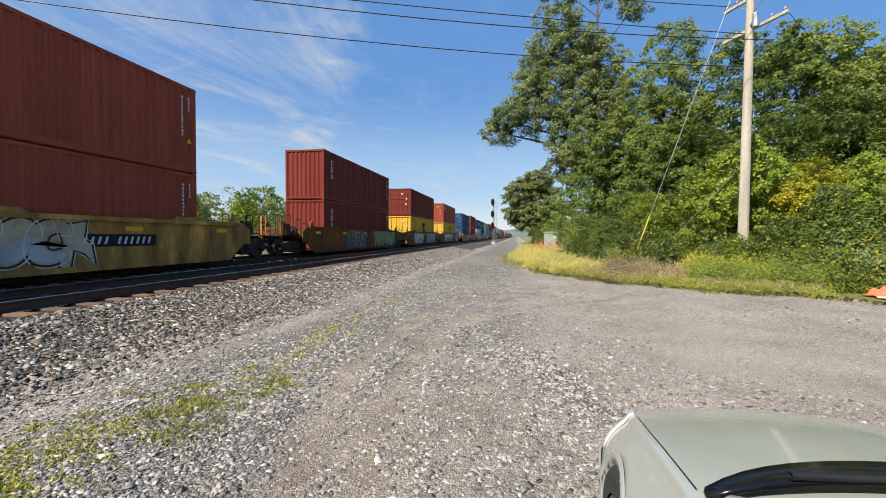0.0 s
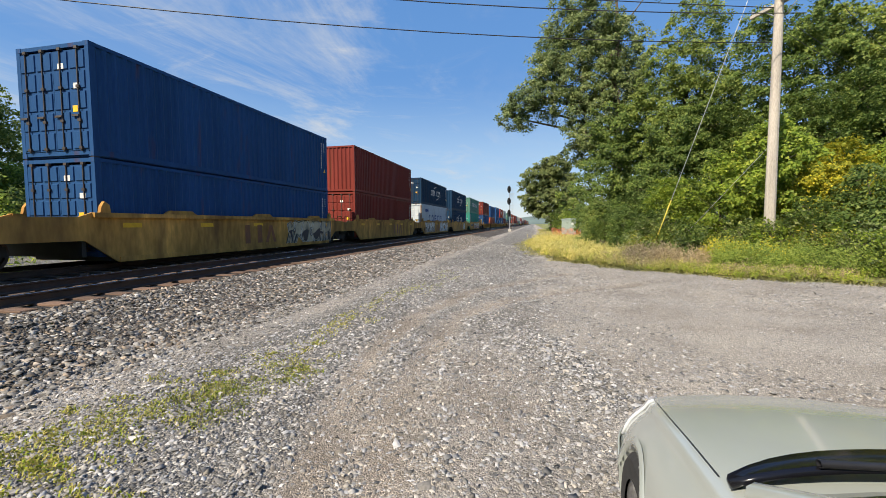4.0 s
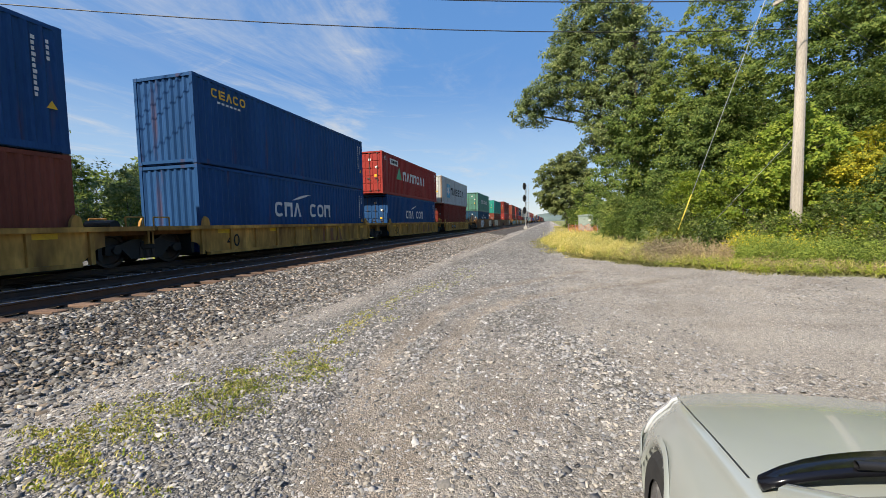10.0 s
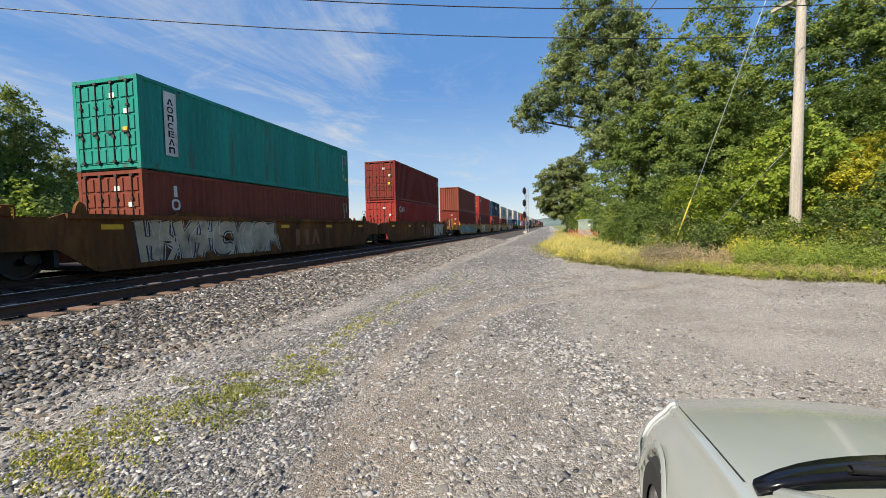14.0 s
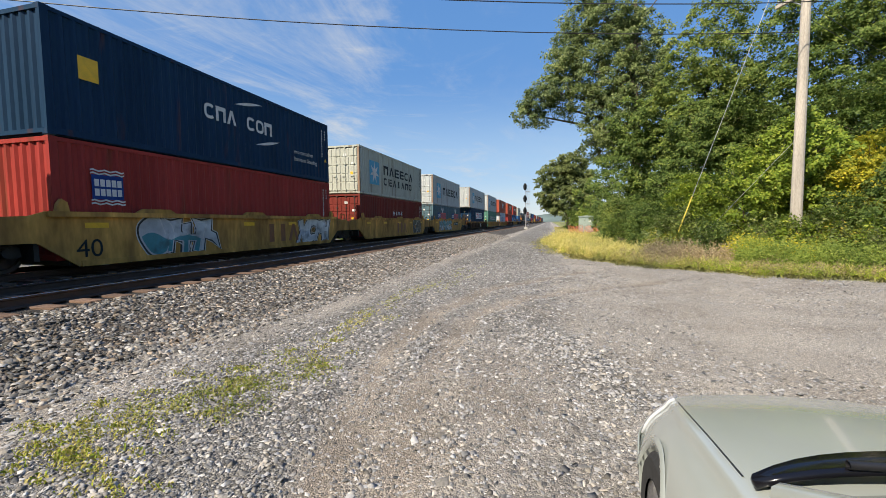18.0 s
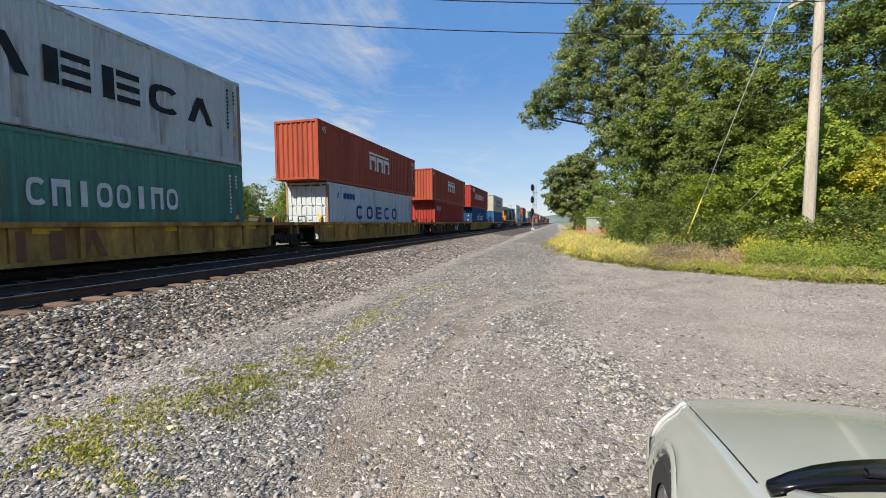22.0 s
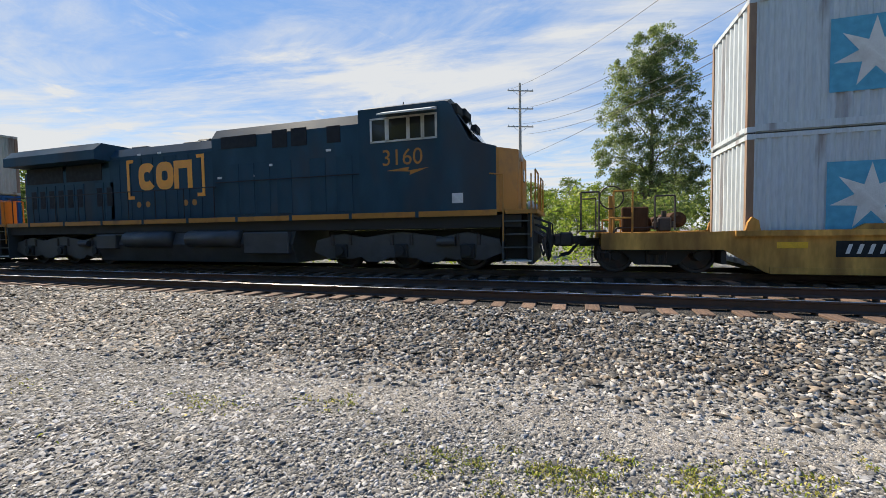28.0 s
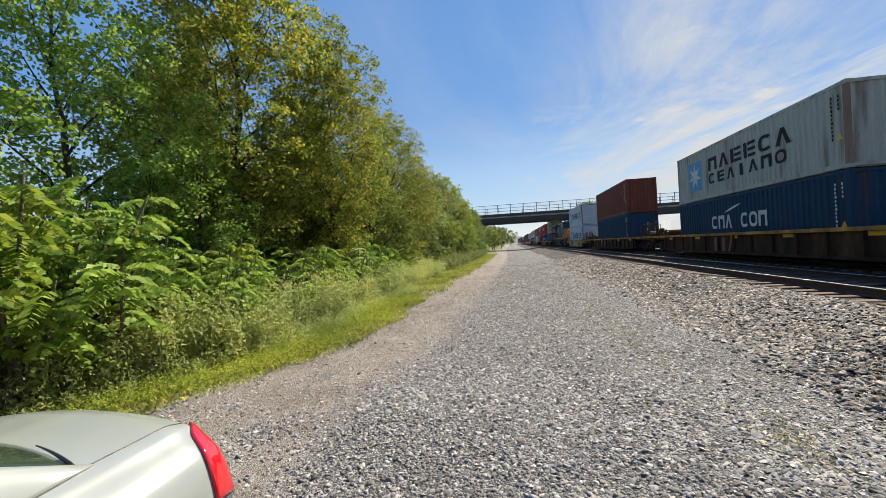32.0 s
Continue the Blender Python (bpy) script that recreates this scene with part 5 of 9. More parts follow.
            part("brake_wheel", shared(("brake_wheel",), lambda bm: ring(bm, 0.28, 0.02)), M_steel, th, at=pose(1.05, sy * (half - 0.75), 1.85, 0, 0, 90))
            part("brake_post", simple("brake_post", -0.05, 0.05, -0.05, 0.05, 0.9, 1.9), mat, th, at=pose(0.98, sy * (half - 0.75), 0))
            part("step", shared(("step",), lambda bm: [box(bm, -0.02, 0.02, -0.22, 0.22, z, z + 0.03) for z in (0.25, 0.5)] + [box(bm, -0.02, 0.02, dy, dy + 0.03, 0.25, 0.7) for dy in (-0.22, 0.19)]), M_steel, th, at=pose(1.33, sy * (half - 0.5), 0))
        elif end == "joint" and sy > 0:
            truck(th, half, 0.46, 0.88)
            part("cylinder", shared(("joint_tank",), lambda bm: tube(bm, (-0.5, 0, 1.15), (0.5, 0, 1.15), 0.14, n=12)), M_black, th, at=pose(0.1, half - 0.5, 0))
    if far:
        return th
    if kind == "slab":
        for fy in (-0.62, 0.0, 0.62):
            part("guide_flap", shared(("guide_flap",), lambda bm: prism(bm, [(-0.62, 0), (0.62, 0), (0.42, 0.12), (-0.42, 0.12)], "x", -0.05, 0.03)), mat, th, "", pose(1.33, fy * L2 + 0.4, top))
    # reflector plates, stencils, name shapes
    xs = 1.36 + 0.034
    for k in range(5):
        y = -L2 + 1.2 + k * (2 * L2 - 2.4) / 4
        placard(th, pose(xs, y, top - 0.32 if kind == "slab" else 0.9), 0.55, 0.13, M_mark_yellow, "reflector", "yellow reflector")
    for d in deco:
        if d[0] == "spray":
            graffiti(th, d[1], 0.12, d[2], top - 0.2 if kind == "slab" else 0.7, d[3], d[4], 1.392 if kind == 'slab' else 1.384)
        elif d[0] == "number":
            placard(th, pose(xs + 0.003, d[1], 0.86 if top > 1.2 else 0.6), 2.3, 0.34, M_mark_black, "number_board", "black number board with pale bars")
            lettered(th, wordmark(("block", "block", "block", "block", None, "block", "block", "block", "block", "block", "block"), 0.07, 0.2, 0.115, slant=0.3), M_mark_white, d[1] - 1.0, 0.76 if top > 1.2 else 0.5, x=xs + 0.008, name="car_number")
        elif d[0] == "name":
            lettered(th, wordmark(("post", "post", "wedge"), 0.72, 0.72, 0.0), M_mark_brown, d[1], 0.32 if top > 1.2 else 0.18, x=xs + 0.006)
        elif d[0] in ("40", "53"):
            cu = bpy.data.curves.new("figures", "FONT")
            cu.body, cu.size = d[0], 0.62
            part("size_number", shared_text(d[0], cu), M_mark_black, th, "", pose(xs + 0.006, d[1], 0.28 if kind == "slab" else 0.35, 90, 0, 90))
    return th


TEXTS = {}


def shared_text(key, cu):
    if key not in TEXTS:
        TEXTS[key] = cu_mesh(cu)
    return TEXTS[key]

# ---- the train, front to back: position of the lower box, car, boxes ----
HC, ST = 2.896, 2.591
FLOOR = 0.72
Y, BR = M_wellyellow, M_wellbrown
UNITS = [
    # s0, kind, half well, half front, half rear, front end, rear end, car paint, decoration
    (0.35, "slab", 8.3, 9.7, 10.85, "joint", "coupler", Y, [("spray", -5.6, 7.5, ("black", "cream", "silver"), 3), ("number", 3.1)]),
    (22.1, "slab", 8.3, 10.85, 9.75, "coupler", "joint", BR, [("spray", -3.0, 3.0, ("black", "dark", "blue"), 5), ("spray", 2.0, 5.4, ("black", "green", "lime"), 6)]),
    (41.75, "slab", 8.3, 9.75, 9.75, "open", "joint", BR, [("spray", -5.0, 4.2, ("black", "white", "silver"), 7), ("spray", 1.0, 5.0, ("dark", "aqua", "teal"), 8)]),
    (61.3, "slab", 8.3, 9.75, 10.8, "open", "coupler", BR, [("spray", -6.0, 8.5, ("black", "silver", "blue"), 9), ("number", 4.2), ("spray", 5.6, 2.2, ("black", "aqua", "teal"), 10)]),
    (83.0, "slab", 6.5, 10.8, 7.85, "coupler", "joint", Y, [("name", -1.0), ("spray", 2.0, 3.5, ("black", "cream", "dark"), 31)]),
    (98.7, "slab", 6.5, 7.85, 7.85, "open", "joint", Y, [("name", 0.5)]),
    (114.35, "slab", 6.5, 7.85, 7.85, "open", "joint", Y, [("spray", -5.2, 4.0, ("black", "white", "dark"), 12), ("name", -0.9), ("spray", 1.4, 4.0, ("black", "white", "silver"), 13), ("40", -5.9)]),
    (130.0, "slab", 6.5, 7.85, 7.85, "open", "joint", Y, [("name", -0.5), ("spray", 2.5, 1.0, ("cream", "white"), 14)]),
    (145.7, "slab", 6.5, 7.85, 10.0, "open", "coupler", Y, [("number", -3.6), ("spray", -1.5, 7.0, ("black", "cream", "red"), 15)]),
    (165.8, "rib", 6.5, 10.0, 7.95, "coupler", "joint", Y, [("40", -5.0), ("name", 0.0)]),
    (181.6, "rib", 6.5, 7.95, 7.95, "open", "joint", Y, [("40", -5.3), ("name", 0.6)]),
    (197.4, "rib", 6.5, 7.95, 7.95, "open", "joint", Y, [("40", -5.2), ("name", 0.8)]),
    (213.4, "rib", 6.5, 7.95, 7.95, "open", "joint", Y, [("40", -5.2), ("name", 1.4)]),
    (229.2, "rib", 6.5, 7.95, 10.8, "open", "coupler", Y, [("40", 2.3), ("number", -2.2)]),
    (250.8, "slab", 8.3, 10.8, 9.7, "coupler", "joint", BR, [("53", -7.4), ("spray", -4.4, 3.0, ("black", "white", "silver"), 16), ("number", -1.6), ("spray", 4.6, 3.0, ("dark", "cream"), 17)]),
    (270.1, "slab", 8.3, 9.7, 9.7, "open", "joint", BR, [("spray", -6.5, 6.0, ("dark", "cream", "cream"), 18), ("name", 0.5)]),
    (289.6, "slab", 8.3, 9.7, 10.8, "open", "coupler", BR, [("name", 0.0), ("spray", 3.5, 3.5, ("dark", "cream"), 19)]),
    (311.3, "slab", 6.5, 10.8, 7.8, "coupler", "joint", Y, [("spray", -5.5, 6.2, ("black", "teal", "aqua"), 20), ("number", -1.6), ("spray", 1.4, 4.0, ("dark", "green", "teal"), 21)]),
    (326.9, "slab", 6.5, 7.8, 7.8, "open", "joint", Y, [("40", -5.8), ("spray", -4.6, 3.2, ("black", "white", "cream"), 22), ("name", 1.2)]),
    (342.5, "slab", 6.5, 7.8, 7.8, "open", "joint", Y, [("40", -5.8), ("spray", -4.2, 2.6, ("black", "silver", "teal"), 23), ("name", 0.9), ("spray", 3.0, 2.6, ("black", "white", "silver"), 24)]),
    (358.2, "slab", 6.5, 7.8, 7.8, "open", "joint", Y, [("name", -0.6), ("spray", 3.2, 1.6, ("dark", "black"), 25)]),
    (374.0, "slab", 6.5, 7.8, 9.7, "open", "coupler", Y, [("spray", -4.4, 5.0, ("black", "teal", "silver"), 26), ("number", 3.0)]),
    (393.6, "rib", 7.4, 10.0, 8.8, "coupler", "joint", BR, [("spray", 1.0, 1.4, ("dark", "white"), 27)]),
    (410.5, "rib", 7.4, 8.4, 8.8, "open", "joint", Y, [("name", -0.9)]),
    (428.4, "rib", 7.4, 8.8, 8.85, "open", "joint", Y, [("name", 0.2)]),
    (446.3, "rib", 7.4, 8.85, 8.8, "open", "joint", BR, [("spray", 1.6, 1.5, ("dark", "silver"), 28), ("name", -5.0)]),
    (463.9, "rib", 7.4, 8.8, 10.2, "open", "coupler", Y, [("name", -4.2)]),
    (483.5, "rib", 6.5, 9.4, 8.4, "coupler", "coupler", BR, [("spray", -3.0, 4.0, ("dark", "silver", "blue"), 29)]),
    (525.7, "low", 6.5, 9.6, 9.3, "coupler", "coupler", Y, [("number", -3.4), ("spray", -1.9, 3.8, ("white", "cream"), 30), ("name", 2.4)]),
    (548.0, "rib", 8.3, 11.4, 11.4, "coupler", "coupler", BR, [("name", -4.0)]),
    (571.0, "rib", 8.3, 11.4, 11.4, "coupler", "coupler", BR, [("name", -2.0)]),
]
CAR_WORD = {Y: "yellow", BR: "rusty brown"}
for s0, kind, L2, fh, rh, fe, re_, mat, deco in UNITS:
    sprayed = "covered in graffiti" if sum(d[0] == "spray" for d in deco) > 1 else "with worn stencils"
    well_car(kind, s0 + 6.1, L2, fh, rh, fe, re_, mat,
             f"{CAR_WORD[mat]} {'ribbed' if kind == 'rib' else 'smooth-sided'} well car {sprayed} on the far track", deco)

L40, L45, L20 = 12.19, 13.72, 6.06
BOXES = [
    # s0, lower (length, height, colour, doors, decoration), upper
    (0.35, (L40, HC, "oxide", "rear", ""), (L40, HC, "oxide", "rear", "")),
    (22.1, (L40, HC, "maroon", "", "tex_column"), (L40, HC, "maroon", "", "tex_column")),
    (41.75, (L40, HC, "yellow", "front", "m"), (L40, HC, "maroon", "front", "")),
    (61.3, (L40, HC, "yellow", "front", "m"), (L40, HC, "oxide", "front", "cai")),
    (83.0, (L40, ST, "blue", "front", ""), (L40, HC, "blue", "front", "")),
    (98.7, (L40, HC, "maroon", "front", ""), (L40, HC, "maroon", "", "")),
    (114.35, (L40, HC, "silver", "front", "cosco"), (L40, ST, "navy", "front", "cma")),
    (130.0, (L40, HC, "navy", "front", "cma_low"), (L40, ST, "navy", "", "cma")),
    (146.12, (L40, HC, "green", "front", "column"), (L40, ST, "sage", "front", "chinaship")),
    (165.8, (L40, HC, "blue", "front", "seaco_white"), (L40, HC, "maroon", "front", "")),
    (181.6, None, (L40, HC, "blue", "", "seaco_white")),
    (197.4, (L40, HC, "blue", "", "cma_low"), (L40, HC, "blue", "", "seaco")),
    (213.4, (L40, HC, "blue", "front", "cma_low"), (L45, HC, "red", "front", "hyundai")),
    (229.2, (L40, HC, "maroon", "front", ""), (L45, HC, "white", "front", "maersk")),
    (250.8, (L40, ST, "petrol", "front", "cma_low"), (L40, HC, "sage", "front", "chinaship")),
    (270.1, (L40, ST, "brown", "front", "tex_column"), (L40, ST, "teal", "front", "column")),
    (289.6, (L40, HC, "red", "front", "tex"), (L40, HC, "maroon", "front", "")),
    (311.3, (L40, HC, "maroon", "front", ""), (L40, HC, "brown", "", "")),
    (326.9, (L40, HC, "maroon", "", "tex_column"), (L40, HC, "red", "front", "cai")),
    (342.5, (L40, HC, "red", "", "wave"), (L40, HC, "navy", "", "eco")),
    (358.2, (L40, ST, "maroon", "front", "stars"), (L40, HC, "ivory", "front", "sealand")),
    (374.0, None, (L40, HC, "white", "front", "maersk")),
    (393.6, (L40, HC, "navy", "front", "cma_flag"), (L45, HC, "white", "front", "maersk")),
    (410.5, (L40, HC, "sage", "front", "chinaship"), (L40, HC, "white", "", "maersk")),
    (428.4, (L40, HC, "silver", "front", "cosco"), (L45, HC, "oxide", "", "hmm")),
    (446.87, (L40, HC, "red", "", "cai"), (L45, HC, "oxide", "", "hmm")),
    (463.9, (L40, HC, "blue", "front", "cma_low"), (L45, HC, "red", "", "hyundai")),
    (483.5, (L40, HC, "sky", "", ""), (L40, HC, "ivory", "front", "sealand")),
    (525.7, (L40, HC, "silver", "rear", "maersk"), (L40, HC, "silver", "rear", "maersk")),
    (548.0, (L40, HC, "petrol", "front", ""), (L40, HC, "brown", "front", "")),
    (571.0, (L40, ST, "petrol", "", "cma_low"), (L40, ST, "ivory", "front", "sealand")),
]
for s0, lower, upper in BOXES:
    if lower:
        L, H, col, doors, deco = lower
        container(s0, L, H, FLOOR, col, doors, deco, on="in a well car")
        z = FLOOR + H
    elif s0 < 300:  # two short boxes
        container(s0, L20, ST, FLOOR, "orange", "", "", on="in a well car")
        container(s0 + 6.13, L20, ST, FLOOR, "brown", "front", "tex", on="in a well car")
        z = FLOOR + ST
    else:
        container(s0, L20, ST, FLOOR, "slate", "front", "nedlloyd", on="in a well car")
        container(s0 + 6.13, L20, ST, FLOOR, "slate", "front", "nedlloyd", on="in a well car")
        z = FLOOR + ST
    L, H, col, doors, deco = upper
    container(s0 - (L - L40) / 2, L, H, z + 0.036, col, doors, deco)

# the far part of the train, which never comes near
tail = random.Random(21)
TAIL = [("navy", "red"), ("blue", "navy"), ("orange", "yellow"), ("red", "brown"), ("white", "sky"), ("maroon", "maroon"), ("sage", "blue"), ("oxide", "navy")]
for k in range(18):
    s0 = 594.0 + 23.0 * k
    up, low = TAIL[k % len(TAIL)]
    well_car("rib" if k % 3 else "slab", s0 + 6.1, 8.3, 11.4, 11.4, "coupler", "coupler", BR if k % 2 else Y, "weathered steel well car on the far track", far=True)
    container(s0, L40, HC, FLOOR, low, "front", "", True, "in a well car")
    container(s0, L40, HC, FLOOR + HC + 0.01, up, "front", "maersk" if up == "white" else "", True)

# ---- locomotive, running backwards in the middle of the train ----
M_locoblue = material("dark_blue_loco_paint", (0.026, 0.062, 0.088), 0.5, vary=0.3, scale=0.8, dirt=(0.055, 0.052, 0.052), dirt_amount=0.6, dirt_scale=0.9, stretch=(1, 1, 0.4))
M_locoblue.node_tree.nodes["Principled BSDF"].inputs["Specular IOR Level"].default_value = 0.08
M_locogrey = material("dark_grey_loco_paint", (0.045, 0.055, 0.06), 0.5, vary=0.25, scale=0.8)
M_locoyellow = material("golden_yellow_loco_paint", (0.42, 0.17, 0.024), 0.5, vary=0.15, scale=0.9, dirt=(0.12, 0.06, 0.03), dirt_amount=0.35)
M_emblem = material("bright_gold_lettering", (0.85, 0.32, 0.04), 0.5, vary=0.12, scale=2)
M_locowhite = material("white_loco_trim", (0.5, 0.5, 0.48), 0.5, vary=0.15)
M_grille = material("black_grille", (0.008, 0.008, 0.009), 0.8, vary=0.2)
M_tank = material("grimy_tank_paint", (0.055, 0.053, 0.053), 0.55, vary=0.3, scale=1.5, dirt=GRIME, dirt_amount=0.5)
M_glass = bpy.data.materials.new("dark_cab_glass")
M_glass.use_nodes = True
gb = M_glass.node_tree.nodes["Principled BSDF"]
gb.inputs["Base Color"].default_value = (0.02, 0.025, 0.028, 1)
gb.inputs["Roughness"].default_value = 0.06
gb.inputs["IOR"].default_value = 1.5

LOCO_S = 510.2
loco = moving("locomotive", LOCO_S, RAIL_Z, "dark blue diesel locomotive with golden-yellow nose and stripe", "locomotive", "cars of the freight train")


def lp(name, make, mat, label="", at=None, parent=None, smooth=False):
    bm = bmesh.new()
    make(bm)
    return part(name, bm, mat, parent or loco, label, at, smooth)


# frame, deck, stripe
lp("frame", lambda bm: box(bm, -1.35, 1.35, -10.6, 10.6, 1.15, 1.5, 0.02), M_black)
lp("walkway", lambda bm: box(bm, -1.5, 1.5, -10.0, 6.2, 1.5, 1.56), M_locogrey)
for sx in (-1, 1):
    lp("stripe", lambda bm: box(bm, -0.012, 0.012, -10.0, 10.0, 1.47, 1.62, 0.004), M_locoyellow, "golden yellow stripe with dark breaks", pose(sx * 1.512, 0, 0))
    for k in range(9):
        lp("stripe_break", lambda bm: box(bm, -0.004, 0.004, -0.05, 0.05, 1.46, 1.63), M_locoblue, "", pose(sx * 1.528, -8.6 + 2.05 * k, 0))

# long hood with chamfered top
def hood(bm, y0, y1, half, top):
    prism(bm, [(-half, 1.55), (half, 1.55), (half, top - 0.32), (half - 0.22, top), (-half + 0.22, top), (-half, top - 0.32)], "y", y0, y1)


lp("engine_hood", lambda bm: hood(bm, -4.8, 0.6, 0.98, 4.32), M_locoblue)
lp("radiator_hood", lambda bm: hood(bm, -9.75, -4.8, 0.98, 3.95), M_locoblue)
lp("auxiliary_hood", lambda bm: hood(bm, 0.6, 6.05, 1.38, 4.5), M_locoblue)
lp("hood_end", lambda bm: hood(bm, -9.80, -9.752, 0.97, 3.9), M_locoyellow, "golden yellow hood end")
# flared radiator wings
lp("radiator_wing", lambda bm: prism(bm, [(-1.52, 3.88), (1.52, 3.88), (1.52, 4.22), (1.25, 4.5), (-1.25, 4.5), (-1.52, 4.22)], "y", -10.0, -4.72), M_locoblue, "overhanging radiator housing")
lp("radiator_top", lambda bm: box(bm, -1.2, 1.2, -9.6, -5.0, 4.5, 4.53), M_locogrey)
for sx in (-1, 1):
    for y0, y1 in ((-9.6, -7.4), (-7.2, -5.2)):
        lp("radiator_grille", lambda bm: box(bm, -0.01, 0.01, y0, y1, 3.2, 3.82), M_grille, "black radiator grille", pose(sx * 0.985, 0, 0))
    for k in range(9):
        y = -9.2 + 0.55 * k
        if k != 6:
            d = lp("hood_door", lambda bm: box(bm, -0.008, 0.014, -0.22, 0.22, 1.7, 3.1, 0.004), M_locoblue, "", pose(sx * 0.985 if sx > 0 else -0.985, y, 0, 0, 0, 0 if sx > 0 else 180))
            lp("vent", lambda bm: box(bm, 0.012, 0.02, -0.15, 0.15, 2.2, 2.9), M_grille, "black louvre", None, d)
    for k in range(9):
        y = -4.5 + 0.56 * k
        lp("hood_door", lambda bm: box(bm, -0.008, 0.014, -0.26, 0.26, 1.65, 3.9, 0.004), M_locoblue, "", pose(sx * 0.985, y, 0, 0, 0, 0 if sx > 0 else 180))
    for y0, y1, z0, z1 in ((1.0, 2.4, 3.82, 4.2), (3.0, 3.55, 3.72, 4.25), (3.7, 4.25, 3.72, 4.25), (4.95, 5.4, 3.72, 4.2)):
        lp("vent", lambda bm: box(bm, -0.008, 0.012, y0, y1, z0, z1), M_grille, "black intake grille", pose(sx * 1.385, 0, 0))
    for y in (1.4, 2.0, 2.6, 3.4, 4.6, 5.5):
        lp("access_door", lambda bm: box(bm, -0.006, 0.012, -0.27, 0.27, 1.7, 3.3, 0.004), M_locoblue, "", pose(sx * 1.385, y, 0, 0, 0, 0 if sx > 0 else 180))
    for y, z in ((-3.2, 4.0), (-2.2, 4.0), (0.9, 2.9), (2.2, 2.9), (2.9, 3.2), (5.0, 3.5)):
        lp("decal", lambda bm: box(bm, 0.0, 0.004, -0.09, 0.09, -0.03, 0.04), M_mark_white, "", pose(sx * (1.0 if y < 0.75 else 1.392), y, z, 0, 0, 0 if sx > 0 else 180))
for y0, y1, h in ((-4.2, -3.4, 0.12), (-1.6, -0.5, 0.1), (-0.1, 0.5, 0.14), (2.0, 3.0, 0.08)):
    top = 4.32 if y1 < 0.75 else 4.5
    lp("roof_hatch", lambda bm: box(bm, -0.55, 0.55, y0, y1, top - 0.01, top + h, 0.02), M_locogrey)
lp("exhaust_stack", lambda bm: box(bm, -0.3, 0.3, -1.2, -0.6, 4.3, 4.55, 0.04), M_black)

# cab
lp("cab", lambda bm: prism(bm, [(6.05, 1.55), (9.98, 1.55), (9.98, 3.24), (9.28, 3.44), (8.78, 4.42), (8.62, 4.52), (6.05, 4.52)], "x", -1.5, 1.5), M_locoblue)
lp("cab_roof", lambda bm: prism(bm, [(-1.5, 4.5), (1.5, 4.5), (1.15, 4.66), (-1.15, 4.66)], "y", 6.1, 8.7), M_locogrey, "pale worn cab roof")
lp("roof_rail", lambda bm: [tube(bm, (-0.9 + 0.45 * k, 7.2, 4.64), (-0.9 + 0.45 * k, 7.2, 4.8), 0.02, n=5) for k in range(5)], M_black)
for sx in (-1, 1):
    side = pose(sx * 1.5, 0, 0, 0, 0, 0 if sx > 0 else 180)
    for y0, y1 in ((6.46, 6.92), (6.98, 7.56), (7.60, 7.98), (8.02, 8.38)):
        a, b = (y0, y1) if sx > 0 else (-y1, -y0)
        w = lp("side_window", lambda bm: box(bm, 0.0, 0.012, a, b, 3.6, 4.2), M_glass, "dark cab window", side)
        for z0, z1 in ((3.56, 3.61), (4.19, 4.24)):
            lp("frame", lambda bm: box(bm, 0.004, 0.022, a - 0.03, b + 0.03, z0, z1), M_locowhite, "white window frame", None, w)
        for c in (a, b):
            lp("frame", lambda bm: box(bm, 0.004, 0.022, c - 0.03, c + 0.03, 3.58, 4.22), M_locowhite, "white window frame", None, w)
    lp("sunshade", lambda bm: prism(bm, [(0.0, 4.32), (0.55, 4.16), (0.55, 4.2), (0.0, 4.4)], "y", 6.9 if sx > 0 else -8.4, 8.4 if sx > 0 else -6.9), M_locowhite, "white folding sunshade", side)
    lp("data_plate", lambda bm: box(bm, 0.0, 0.006, -0.15, 0.15, -0.13, 0.13), M_mark_white, "", pose(sx * 1.5, 8.95, 1.95, 0, 0, 0 if sx > 0 else 180))
# nose with chamfered corners, gold
lp("nose", lambda bm: prism(bm, [(-1.5, 9.982), (1.5, 9.982), (1.5, 10.05), (1.0, 10.48), (-1.0, 10.48), (-1.5, 10.05)], "z", 1.56, 3.2), M_locoyellow, "golden yellow nose")
lp("nose_door", lambda bm: box(bm, -0.32, 0.32, 10.47, 10.51, 1.65, 3.05, 0.01), M_locoyellow)
lp("nose_window", lambda bm: box(bm, -0.16, 0.16, 10.50, 10.525, 2.45, 2.8, 0.02), M_glass)
lp("headlight", lambda bm: [tube(bm, (dx, 10.46, 3.05), (dx, 10.54, 3.05), 0.1, n=12) for dx in (0.5, 0.75)], M_locowhite)
for sx in (-0.75, 0.75):
    lp("ditch_light", lambda bm: tube(bm, (sx, 10.7, 1.75), (sx, 10.85, 1.75), 0.11, n=12), M_locowhite)
slope = pose(0, 9.08, 3.96, -55, 0, 0)
for sx in (-0.72, 0.72):
    lp("windscreen", lambda bm: box(bm, sx - 0.62, sx + 0.62, -0.45, 0.42, 0.0, 0.03), M_glass, "dark windscreen pane", slope)
lp("number_board", lambda bm: box(bm, -0.35, 0.35, 8.72, 8.9, 4.4, 4.62, 0.02), M_mark_black)
for sx in (-1.15, 1.15):
    lp("number_board", lambda bm: box(bm, sx - 0.28, sx + 0.28, 8.75, 8.95, 4.2, 4.45, 0.02), M_mark_black)
